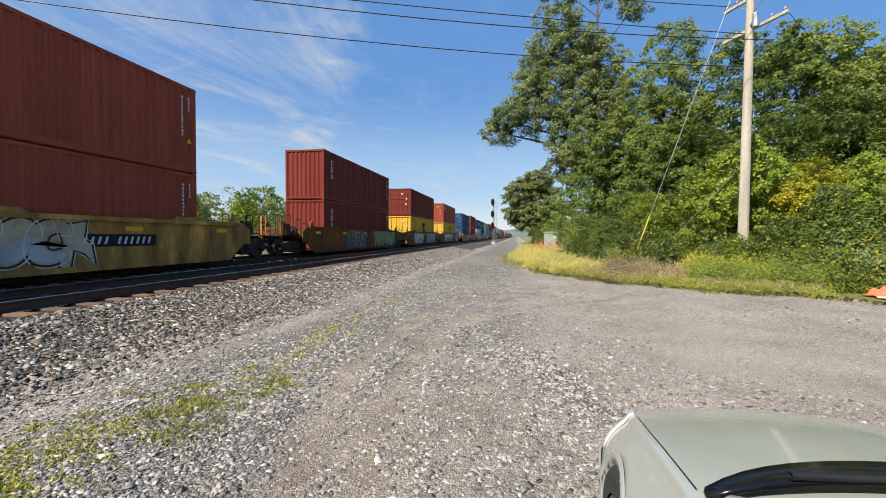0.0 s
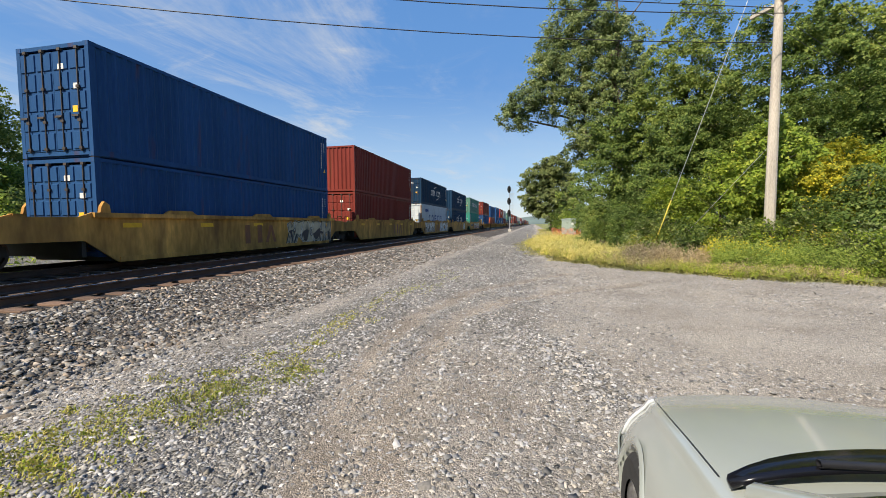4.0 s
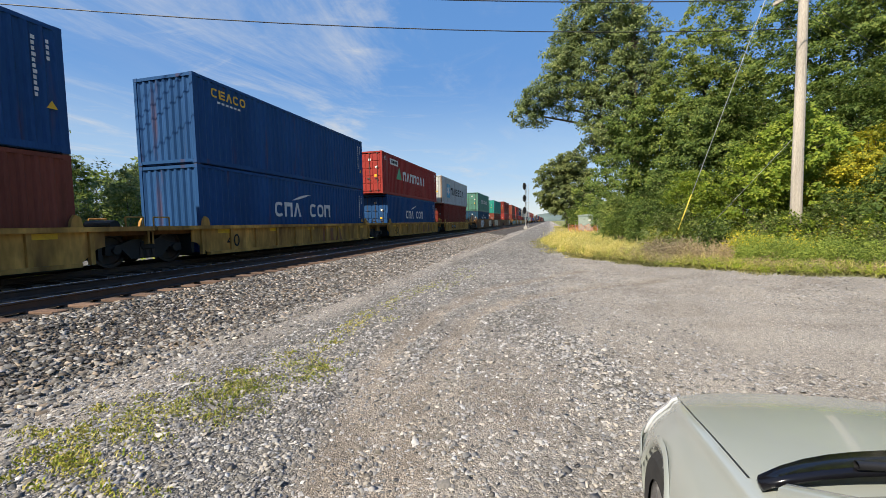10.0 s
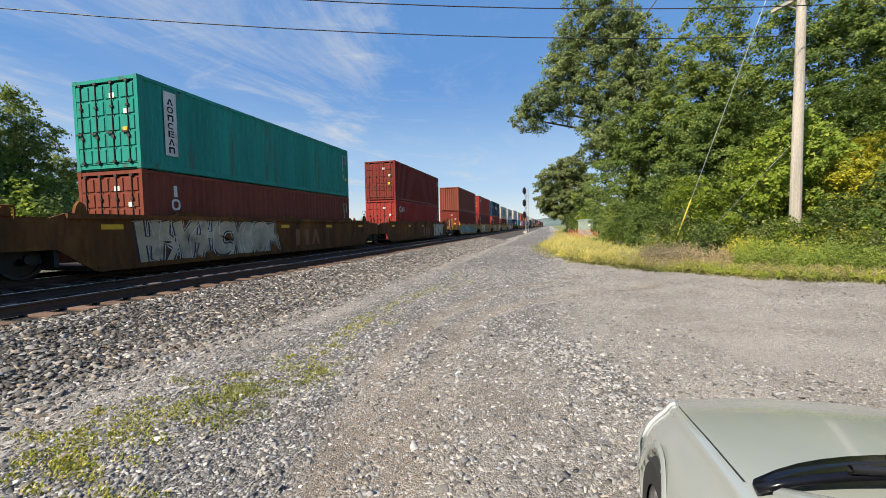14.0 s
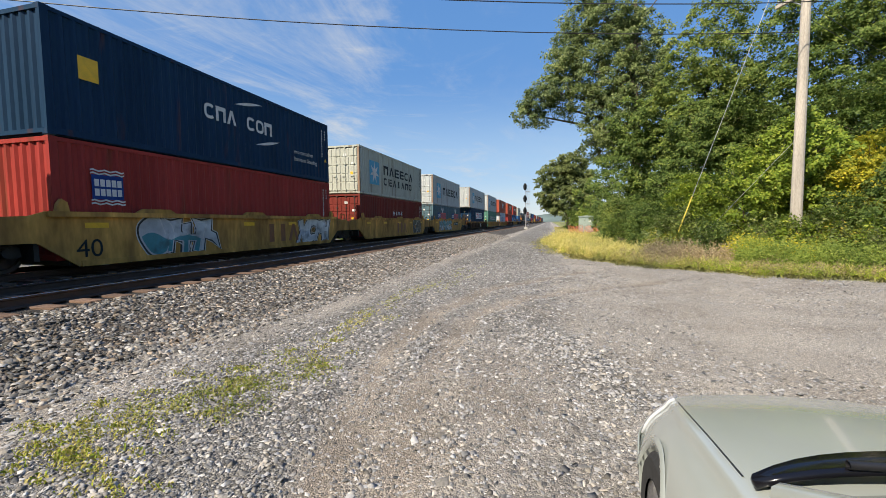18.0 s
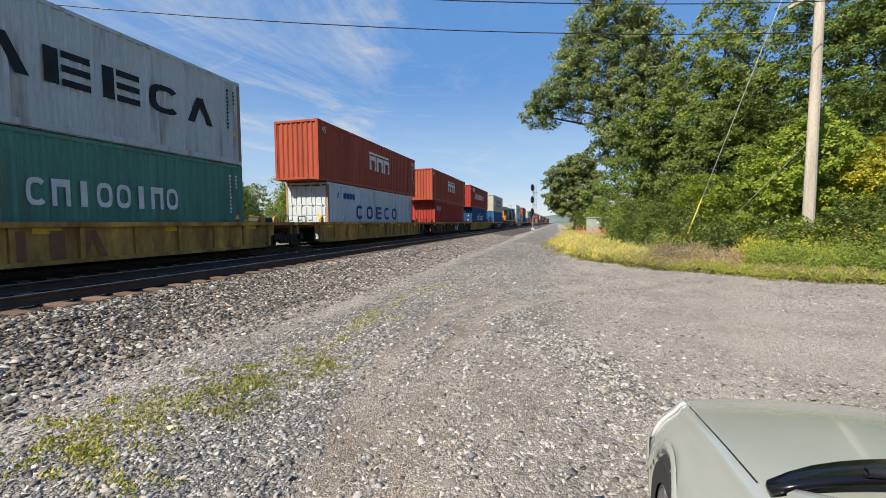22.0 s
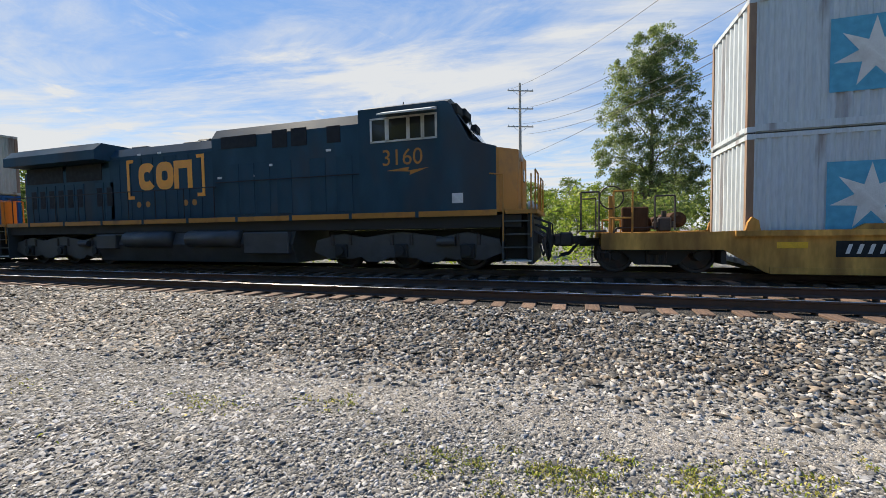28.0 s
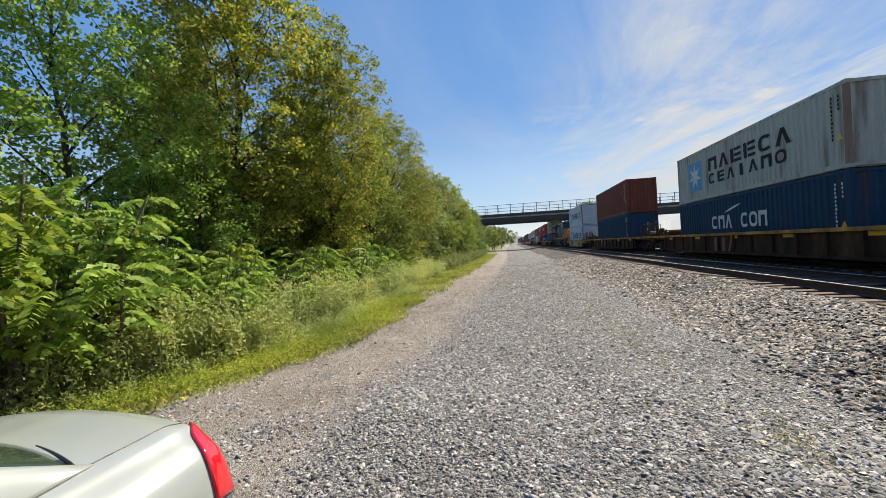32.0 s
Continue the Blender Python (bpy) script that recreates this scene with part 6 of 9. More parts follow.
lp("horn", lambda bm: [tube(bm, (dx, 6.9, 4.75), (dx, 7.25, 4.75), 0.03, 0.08, n=8) for dx in (-0.12, 0.06, 0.24)], M_black)

# steps, handrails, pilots
for sy in (-1, 1):
    base = 10.15
    for sx in (-1, 1):
        well = lp("stepwell", lambda bm: box(bm, -0.02, 0.02, -0.36, 0.36, 0.25, 1.5), M_black, "", pose(sx * 0.95, sy * 10.5, 0))
        for dy in (-0.37, 0.37):
            lp("step_side", lambda bm: box(bm, -0.25, 0.25, -0.015, 0.015, 0.22, 1.5), M_locogrey, "", pose(sx * 0.25, dy, 0), well)
        for k in range(4):
            lp("step", lambda bm: box(bm, -0.25, 0.25, -0.35, 0.35, 0.0, 0.035), M_locowhite if k == 0 else M_locogrey, "", pose(sx * 0.25, 0, 0.28 + 0.34 * k), well)
        lp("handrail", lambda bm: [tube(bm, a, b, 0.02, n=6) for a, b in (((1.5 * sx, sy * 10.15, 0.8), (1.5 * sx, sy * 10.15, 2.5)), ((1.5 * sx, sy * 10.15, 2.5), (1.5 * sx, sy * 9.8, 2.55)), ((1.45 * sx, sy * 10.85, 0.9), (1.45 * sx, sy * 10.85, 2.5)))], M_locoyellow, "yellow handrail")
    lp("end_platform", lambda bm: box(bm, -1.5, 1.5, min(sy * 10.2, sy * 11.0), max(sy * 10.2, sy * 11.0), 1.5, 1.6), M_locoyellow)
    lp("pilot", lambda bm: box(bm, -1.4, 1.4, min(sy * 10.75, sy * 10.9), max(sy * 10.75, sy * 10.9), 0.2, 1.5, 0.02), M_black, "sooty pilot plate")
    lp("coupler", lambda bm: (box(bm, -0.12, 0.12, min(sy * 10.9, sy * 11.6), max(sy * 10.9, sy * 11.6), 0.7, 0.95, 0.02), box(bm, -0.22, 0.22, min(sy * 11.5, sy * 11.85), max(sy * 11.5, sy * 11.85), 0.62, 1.0, 0.04)), M_steel)
    for q, dx in enumerate((-1.1, -0.9, -0.7, -0.5, 0.45, 0.65, 0.85, 1.05, 1.2, 1.3)):
        zt, zb, out = 1.05 + 0.35 * (q % 3) / 2, 0.3 + 0.13 * (q % 4), 11.15 + 0.06 * (q % 3)
        lp("air_hose", lambda bm: [tube(bm, a, b, 0.028, n=6) for a, b in (((dx, sy * 10.9, zt), (dx, sy * out, zt - 0.15)), ((dx, sy * out, zt - 0.15), (dx + 0.04, sy * (out + 0.03), zb + 0.12)), ((dx + 0.04, sy * (out + 0.03), zb + 0.12), (dx - 0.1, sy * (out - 0.02), zb)), ((dx - 0.1, sy * (out - 0.02), zb), (dx - 0.24, sy * (out - 0.1), zb + 0.25)))], M_steel if q % 3 == 0 else M_black)
    lp("end_rail", lambda bm: [tube(bm, a, b, 0.022, n=6) for a, b in (((-1.4, sy * 10.95, 1.6), (-1.4, sy * 10.95, 2.6)), ((1.4, sy * 10.95, 1.6), (1.4, sy * 10.95, 2.6)), ((-1.4, sy * 10.95, 2.6), (-0.5, sy * 10.95, 2.6)), ((1.4, sy * 10.95, 2.6), (0.5, sy * 10.95, 2.6)), ((-0.5, sy * 10.95, 2.6), (-0.5, sy * 10.95, 1.6)), ((0.5, sy * 10.95, 2.6), (0.5, sy * 10.95, 1.6)))], M_locoyellow, "yellow end handrail")
for x0 in (-1.4, 0.9):
    lp("end_panel", lambda bm: box(bm, x0, x0 + 0.5, -10.62, -10.58, 1.6, 2.55, 0.01), M_locoyellow, "yellow end panel")
for sx in (-1, 1):
    lp("side_handrail", lambda bm: [tube(bm, (sx * 1.46, -9.9, 2.62), (sx * 1.46, 0.8, 2.62), 0.02, n=6)] + [tube(bm, (sx * 1.46, 0.8, 2.75), (sx * 1.46, 6.2, 2.75), 0.018, n=6)], M_black)
    for k in range(9):
        lp("stanchion", lambda bm: tube(bm, (sx * 1.46, 0, 1.56), (sx * 1.46, 0, 2.64), 0.018, n=5), M_black, "", pose(0, -9.7 + 1.3 * k, 0))

# fuel tank, air tanks
lp("fuel_tank", lambda bm: prism(bm, [(-1.3, 1.15), (1.3, 1.15), (1.45, 0.75), (1.25, 0.16), (-1.25, 0.16), (-1.45, 0.75)], "y", -4.9, 3.7), M_tank)
for sx in (-1, 1):
    for y0 in (-3.3, -0.4):
        lp("air_tank", lambda bm: tube(bm, (sx * 1.42, y0, 0.93), (sx * 1.42, y0 + 2.1, 0.93), 0.28, n=16), M_tank, "cylindrical air reservoir", smooth=True)
    lp("battery_box", lambda bm: box(bm, sx * 1.35 - 0.2, sx * 1.35 + 0.2, 1.9, 3.6, 0.45, 1.12, 0.03), M_tank)
    lp("tool_box", lambda bm: box(bm, sx * 1.35 - 0.2, sx * 1.35 + 0.2, -4.8, -3.8, 0.6, 1.12, 0.03), M_tank)

# three-axle trucks
for yc in (-7.2, 7.2):
    t = lp("truck", lambda bm: box(bm, -0.66, 0.66, -2.75, 2.75, 0.2, 1.14, 0.03), M_black, "grimy three-axle truck", pose(0, yc, 0))
    for sx in (-1, 1):
        lp("side_frame", lambda bm: prism(bm, [(-2.9, 0.5), (-2.4, 0.3), (-1.6, 0.3), (-1.3, 0.36), (-1.1, 0.22), (-0.7, 0.22), (-0.4, 0.34), (0.4, 0.34), (0.7, 0.22), (1.1, 0.22), (1.3, 0.36), (1.6, 0.3), (2.4, 0.3), (2.9, 0.5), (2.8, 0.85), (1.9, 1.05), (1.2, 0.92), (0, 1.08), (-1.2, 0.92), (-1.9, 1.05), (-2.8, 0.85)], "x", sx * 1.12 - 0.09, sx * 1.12 + 0.09), M_tank, "", None, t)
        for dy in (-1.95, 0, 1.95):
            part("wheel", wheel_mesh(), M_steel, t, "", pose(sx * 0.78, dy, 0.53, 0, 0, 0 if sx > 0 else 180) @ Matrix.Scale(0.53 / 0.455, 4))
            lp("journal_box", lambda bm: (box(bm, sx * 1.2 - 0.1, sx * 1.2 + 0.1, dy - 0.2, dy + 0.2, 0.33, 0.73, 0.03), tube(bm, (sx * 1.25, dy, 0.53), (sx * 1.36, dy, 0.53), 0.13, n=10)), M_black, "", None, t)
            for o in (-0.3, 0.3):
                lp("spring", lambda bm: tube(bm, (sx * 1.2, dy + o, 0.7), (sx * 1.2, dy + o, 1.0), 0.06, n=8), M_steel, "", None, t)
        lp("brake_cylinder", lambda bm: tube(bm, (sx * 1.28, 1.1, 0.8), (sx * 1.28, 1.6, 0.8), 0.12, n=10), M_tank, "", None, t)

# brackets and letter shapes on the hood, road number on the cab
for sx in (-1, 1):
    turn = 0 if sx > 0 else 180
    f = 1 if sx > 0 else -1
    lp("emblem", lambda bm: (box(bm, 0, 0.004, -1.85, -1.72, -0.72, 0.72), box(bm, 0, 0.004, -1.72, -1.5, 0.6, 0.72), box(bm, 0, 0.004, -1.72, -1.5, -0.72, -0.6)), M_emblem, "yellow bracket emblem", pose(sx * 1.004, -2.0, 3.12, 0, 0, turn))
    lp("emblem", lambda bm: (box(bm, 0, 0.004, 1.72, 1.85, -0.72, 0.72), box(bm, 0, 0.004, 1.5, 1.72, 0.6, 0.72), box(bm, 0, 0.004, 1.5, 1.72, -0.72, -0.6)), M_emblem, "yellow bracket emblem", pose(sx * 1.004, -2.0, 3.12, 0, 0, turn))
    for me, dy, _ in wordmark(("arc", "ring", "arch"), 0.84, 0.98, 0.02, inner=0.34):
        part("emblem_letter", me, M_emblem, loco, "golden letter shape", pose(sx * 1.008, -2.0 - f * 1.26 + f * dy, 2.7, 0, 0, turn))
    for y in (-3.3, -2.85, -1.05, -0.65):
        lp("emblem_dot", lambda bm: tube(bm, (0, 0, 0), (0.004, 0, 0), 0.11, n=14), M_locoyellow, "", pose(sx * 1.004, y, 2.2, 0, 0, turn))
    cu = bpy.data.curves.new("road_number", "FONT")
    cu.body, cu.size = "3160", 0.62
    part("road_number", shared_text("3160", cu), M_locoyellow, loco, "golden road number", pose(sx * 1.506, 7.44 - f * 0.68, 2.92, 90, 0, 90 if sx > 0 else -90))
    lp("flash", lambda bm: bm.faces.new([bm.verts.new((0, u, v)) for u, v in ((-0.6, 0.02), (0.1, 0.1), (0.05, 0.0), (0.65, 0.06), (0.1, -0.12), (0.12, -0.03))]), M_locoyellow, "", pose(sx * 1.506, 7.5, 2.75, 0, 0, turn))

# ---- plants ----
def leaf_material(name, a, b, c, glow=0.42):
    """Leaves that let some light through, in three tones by leaf."""
    m = bpy.data.materials.new(name)
    m.use_nodes = True
    nt = m.node_tree
    bsdf, out = nt.nodes["Principled BSDF"], nt.nodes["Material Output"]
    r = nt.nodes.new("ShaderNodeNewGeometry").outputs["Random Per Island"]
    ramp = nt.nodes.new("ShaderNodeValToRGB")
    ramp.color_ramp.elements.new(0.5)
    for e, (p, col) in zip(ramp.color_ramp.elements, ((0.0, a), (0.55, b), (1.0, c))):
        e.position, e.color = p, (*col, 1)
    nt.links.new(r, ramp.inputs[0])
    co = nt.nodes.new("ShaderNodeTexCoord")
    n = nt.nodes.new("ShaderNodeTexNoise")
    n.inputs["Scale"].default_value, n.inputs["Detail"].default_value = 0.45, 3
    nt.links.new(co.outputs["Object"], n.inputs["Vector"])
    mx = nt.nodes.new("ShaderNodeMix")
    mx.data_type, mx.blend_type = "RGBA", "MULTIPLY"
    mx.inputs[0].default_value = 1.0
    rg = nt.nodes.new("ShaderNodeValToRGB")
    rg.color_ramp.elements[0].position, rg.color_ramp.elements[0].color = 0.35, (0.7, 0.72, 0.7, 1)
    rg.color_ramp.elements[1].position, rg.color_ramp.elements[1].color = 0.68, (1.25, 1.15, 0.95, 1)
    nt.links.new(n.outputs[0], rg.inputs[0])
    nt.links.new(ramp.outputs[0], mx.inputs[6])
    nt.links.new(rg.outputs[0], mx.inputs[7])
    nt.links.new(mx.outputs[2], bsdf.inputs["Base Color"])
    bsdf.inputs["Roughness"].default_value = 0.6
    bsdf.inputs["Specular IOR Level"].default_value = 0.25
    tr = nt.nodes.new("ShaderNodeBsdfTranslucent")
    nt.links.new(mx.outputs[2], tr.inputs["Color"])
    ms = nt.nodes.new("ShaderNodeMixShader")
    ms.inputs[0].default_value = glow
    nt.links.new(bsdf.outputs[0], ms.inputs[1])
    nt.links.new(tr.outputs[0], ms.inputs[2])
    nt.links.new(ms.outputs[0], out.inputs["Surface"])
    return m


LEAF_DEEP = leaf_material("deep_green_leaves", (0.07, 0.125, 0.034), (0.135, 0.215, 0.054), (0.27, 0.34, 0.10), 0.45)
LEAF_MID = leaf_material("green_leaves", (0.10, 0.16, 0.04), (0.19, 0.27, 0.066), (0.35, 0.40, 0.125), 0.45)
LEAF_LIME = leaf_material("lime_leaves", (0.125, 0.21, 0.032), (0.245, 0.35, 0.054), (0.42, 0.48, 0.09), 0.45)
LEAF_GOLD = leaf_material("turning_yellow_leaves", (0.21, 0.27, 0.04), (0.38, 0.39, 0.05), (0.66, 0.55, 0.06), 0.45)
LEAF_TURN = leaf_material("early_autumn_leaves", (0.13, 0.21, 0.035), (0.27, 0.34, 0.06), (0.52, 0.42, 0.09), 0.45)
LEAF_SILVER = leaf_material("grey_green_leaves", (0.105, 0.140, 0.052), (0.175, 0.228, 0.088), (0.280, 0.315, 0.140))
LEAF_BRIGHT = leaf_material("sunny_green_leaves", (0.12, 0.19, 0.04), (0.22, 0.31, 0.065), (0.37, 0.44, 0.11), 0.45)
LEAF_WEED = leaf_material("weed_leaves", (0.26, 0.34, 0.11), (0.41, 0.48, 0.18), (0.58, 0.61, 0.29), 0.48)
LEAF_OLIVE = leaf_material("olive_leaves", (0.10, 0.155, 0.06), (0.195, 0.265, 0.105), (0.37, 0.43, 0.215), 0.42)
GRASS_GREEN = leaf_material("green_grass", (0.19, 0.29, 0.04), (0.32, 0.42, 0.06), (0.50, 0.55, 0.10), 0.42)
GRASS_DRY = leaf_material("dry_grass", (0.40, 0.38, 0.13), (0.57, 0.52, 0.19), (0.75, 0.68, 0.31), 0.45)
GRASS_BROWN = leaf_material("brown_weeds", (0.21, 0.165, 0.105), (0.34, 0.275, 0.185), (0.47, 0.395, 0.275), 0.3)
GRASS_OLIVE = leaf_material("olive_grass", (0.19, 0.205, 0.07), (0.31, 0.31, 0.115), (0.47, 0.44, 0.20), 0.42)
GRASS_MOSS = leaf_material("mossy_green", (0.22, 0.235, 0.06), (0.34, 0.345, 0.10), (0.47, 0.45, 0.17), 0.3)
LEAF_SUMAC = leaf_material("bright_sumac_leaves", (0.17, 0.31, 0.055), (0.29, 0.45, 0.095), (0.44, 0.57, 0.17), 0.45)
M_bark = material("grey_brown_bark", (0.11, 0.085, 0.06), 0.9, vary=0.3, scale=3, grain=0.3, grain_scale=30, stretch=(3, 3, 0.5), bump=0.03, bump_scale=14)
M_bark_dark = material("dark_bark", (0.055, 0.042, 0.032), 0.9, vary=0.3, scale=3, grain=0.3, grain_scale=30, stretch=(3, 3, 0.5), bump=0.03, bump_scale=14)


LIGHTWARD = np.array([-0.47, -0.48, 0.74])


def leaf_quads(P, size, rng, droop=0.3, slim=0.62, facing=None, plain=False):
    """A folded diamond leaf at each point, or a plain pointed one; leaf faces tend towards the light."""
    n = len(P)
    nrm = rng.normal(0, 0.55, (n, 3)) + LIGHTWARD * 0.75
    if facing is not None:
        nrm += facing * 0.55
    nrm /= np.linalg.norm(nrm, axis=1)[:, None] + 1e-9
    d = rng.normal(0, 1, (n, 3))
    d[:, 2] -= droop
    d -= nrm * (d * nrm).sum(1)[:, None]
    d /= np.linalg.norm(d, axis=1)[:, None] + 1e-9
    s = np.cross(d, nrm)
    L = size * rng.uniform(0.6, 1.35, n)[:, None]
    if plain:
        V = np.stack([P + d * L * 0.15 + s * L * slim * 0.62, P + d * L * 1.1, P + d * L * 0.1 - s * L * slim * 0.62], 1)
        return V.reshape(-1, 3), np.arange(3 * n).reshape(-1, 3)
    V = np.stack([P, P + d * L * 0.5 + s * L * slim * 0.5 + nrm * L * 0.08, P + d * L, P + d * L * 0.5 - s * L * slim * 0.5 + nrm * L * 0.08], 1)
    return V.reshape(-1, 3), np.arange(4 * n).reshape(-1, 4)


def branch_mesh(name, segs, sides=6):
    """Tapered limbs: segs are (a, b, ra, rb)."""
    A = np.array([s[0] for s in segs]); B = np.array([s[1] for s in segs])
    ra = np.array([s[2] for s in segs]); rb = np.array([s[3] for s in segs])
    d = B - A
    d /= np.linalg.norm(d, axis=1)[:, None] + 1e-9
    ref = np.where(np.abs(d[:, 2:3]) > 0.9, np.array([[1.0, 0, 0]]), np.array([[0, 0, 1.0]]))
    u = np.cross(d, ref)
    u /= np.linalg.norm(u, axis=1)[:, None]
    v = np.cross(d, u)
    a = np.linspace(0, 2 * np.pi, sides, endpoint=False)
    ring = np.cos(a)[None, :, None] * u[:, None] + np.sin(a)[None, :, None] * v[:, None]
    lo = A[:, None] + ring * ra[:, None, None]
    hi = B[:, None] + ring * rb[:, None, None]
    V = np.concatenate([lo, hi], 1)
    k = np.arange(sides)
    q = np.stack([k, (k + 1) % sides, sides + (k + 1) % sides, sides + k], -1)
    F = (q[None] + 2 * sides * np.arange(len(segs))[:, None, None]).reshape(-1, 4)
    return raw_mesh(name, V.reshape(-1, 3), F)


TREES = {}


def crown_tree(key, seed, base, masses, trunk_r, leaf, clump, density, leaf_mat, bark=M_bark, lean_to=None, slim=0.72, squash=0.7, reach=0.55, plain=True):
    """A tree whose crown is built of leafy masses (x, y, z, radius), each broken into clumps on twigs."""
    rng = np.random.default_rng(seed)
    B = np.array([(base[0], base[1], 0.0)])
    M = np.array(masses, float)
    M[:, :3] -= B
    top = M[:, 2].max()
    tip = np.array([*(lean_to if lean_to else M[M[:, 2] > top * 0.6, :2].mean(0)), top * 0.96])
    if lean_to:
        tip[:2] -= B[0, :2]
    n = 7
    pts = [np.zeros(3)]
    for k in range(1, n + 1):
        f = k / n
        pts.append(np.array([tip[0] * f ** 1.4, tip[1] * f ** 1.4, tip[2] * f]) + np.array([*rng.normal(0, 0.012 * top, 2), 0]) * (k < n))
    pts = np.array(pts)
    rad = lambda f: trunk_r * max(0.08, 1 - 0.92 * f)
    segs = [(pts[k], pts[k + 1], rad(k / n) * (1.3 if k == 0 else 1), rad((k + 1) / n)) for k in range(n)]
    P, D = [], []
    for (x, y, z, r) in M:
        c = np.array([x, y, z])
        f = max(0.08, min(0.9, (z - reach * math.hypot(x - tip[0] * z / top, y - tip[1] * z / top)) / tip[2] * 0.86))
        j = f * n
        k = min(n - 1, int(j))
        a = pts[k] + (pts[k + 1] - pts[k]) * (j - k)
        r0 = max(0.02, rad(f) * 0.5)
        m1 = a + (c - a) * 0.4 + rng.normal(0, 0.1, 3) * r + np.array([0, 0, 0.12 * r])
        segs += [(a, m1, r0, r0 * 0.7), (m1, c, r0 * 0.7, r0 * 0.3)]
        count = max(5, int(4.6 * (r / clump) ** 2))
        u = rng.normal(0, 1, (count, 3))
        u[:, 2] += 0.15
        u /= np.linalg.norm(u, axis=1)[:, None]
        C = c + u * r * rng.uniform(0.45, 1.08, (count, 1)) * np.array([1, 1, 0.92])
        for q in C[::5]:
            segs.append((c + (q - c) * 0.15, q, max(0.008, r0 * 0.22), 0.006))
        per = max(4, int(density))
        v = rng.normal(0, 1, (count, per, 3))
        v[..., 2] += 0.55
        v += 0.5 * u[:, None]
        v /= np.linalg.norm(v, axis=2)[..., None]
        s = clump * rng.uniform(0.6, 1.3, (count, 1, 1))
        Q = C[:, None] + v * s * rng.uniform(0.35, 1.0, (count, per, 1)) * np.array([1, 1, squash])
        P.append(Q.reshape(-1, 3))
        D.append(v.reshape(-1, 3))
    P, D = np.concatenate(P), np.concatenate(D)
    ok = P[:, 2] > 0.1
    V, F = leaf_quads(P[ok], leaf, rng, slim=slim, facing=D[ok], plain=plain)
    TREES[key] = (branch_mesh("trunk", segs, 5 if trunk_r > 0.12 else 3), raw_mesh("crown", V, F), leaf_mat, bark)
    return key


def masses_for(seed, height, radius, first, count, size=0.42, widest=0.5):
    """Leafy masses round a trunk: widest at a share of the height, tapering above."""
    g = np.random.default_rng(seed)
    out = []
    for k in range(count):
        f = (k + 0.5) / count
        z = height * (first + (0.93 - first) * f)
        w = math.sin(math.pi * min(1, (f / widest * 0.5 if f < widest else 0.5 + 0.5 * (f - widest) / (1 - widest)) * 0.8 + 0.15))
        a = 2.4 * k + g.uniform(-0.5, 0.5)
        rr = radius * w * g.uniform(0.35, 0.8)
        r = radius * size * (0.55 + 0.45 * w) * g.uniform(0.8, 1.2)
        out.append((math.cos(a) * rr, math.sin(a) * rr, max(z, r * 0.6), r))
    return out


def plant(key, x, y, z=-0.05, turn=0.0, scale=1.0, name="tree", label="", category="tree", group="", leaf_mat=None):
    trunk, crown, lm, bark = TREES[key]
    ob = empty(name, pose(x, y, z, 0, 0, turn) @ Matrix.Scale(scale, 4), label, category, group)
    part("trunk", trunk, bark, ob)
    part("crown", crown, leaf_mat or lm, ob)
    return ob


crown_tree("cottonwood", 1, (6.8, 37.5), [(-1.7, 37, 10.9, 1.5), (0.4, 36.5, 12.5, 2.1), (2.8, 37, 14.2, 2.4), (1.4, 37.5, 16.3, 1.6), (3.5, 37, 20.2, 2.0), (4.6, 36.6, 17.9, 2.3), (6.4, 36.5, 15.6, 2.6), (6.6, 36.2, 12.7, 2.6),
           (4.9, 36.5, 11.0, 2.2), (9.4, 37.5, 21.0, 1.3), (8.2, 38, 24.0, 2.2), (3.6, 37.5, 24.4, 2.4), (5.5, 38.5, 8.0, 2.6), (8.0, 40, 13, 2.4), (6.0, 41, 18, 2.6), (-0.7, 36.8, 11.8, 1.6), (1.3, 36.7, 14.6, 1.8), (2.6, 36.4, 11.6, 1.8), (2.4, 37.5, 18.0, 1.8), (4.2, 36, 8.6, 2.0)], 0.5, 0.155, 0.58, 98, LEAF_OLIVE, lean_to=(6.6, 37.5), reach=0.12)
plant("cottonwood", 6.8, 37.5, label="huge old cottonwood tree with a long limb over the road", name="cottonwood_tree")
crown_tree("maple", 2, (6.0, 33.5), [(5.8, 33, 8.4, 2.0), (5.6, 33, 6.2, 2.3), (4.6, 32.5, 4.2, 1.9), (6.0, 32, 2.4, 1.8), (7.9, 33, 6.8, 2.0), (7.6, 32.5, 3.6, 1.9), (8.0, 34, 9.4, 1.8)], 0.2, 0.15, 0.55, 74, LEAF_DEEP)
plant("maple", 6.0, 33.5, label="dense dark green maple at the wood's edge")
crown_tree("ash", 3, (10.4, 31.5), [(10.7, 31, 14.5, 1.9), (8.9, 31, 12.3, 1.9), (11.3, 31, 11.8, 2.1), (10.0, 30.6, 9.5, 2.3), (8.2, 31, 9.8, 1.7), (12.3, 31, 9.6, 1.8), (9.3, 30.6, 7.0, 2.2), (11.9, 30.8, 6.9, 1.9), (10.4, 30.6, 4.4, 2.0)], 0.26, 0.145, 0.55, 86, LEAF_MID)
plant("ash", 10.4, 31.5, label="tall green tree behind dense roadside undergrowth")
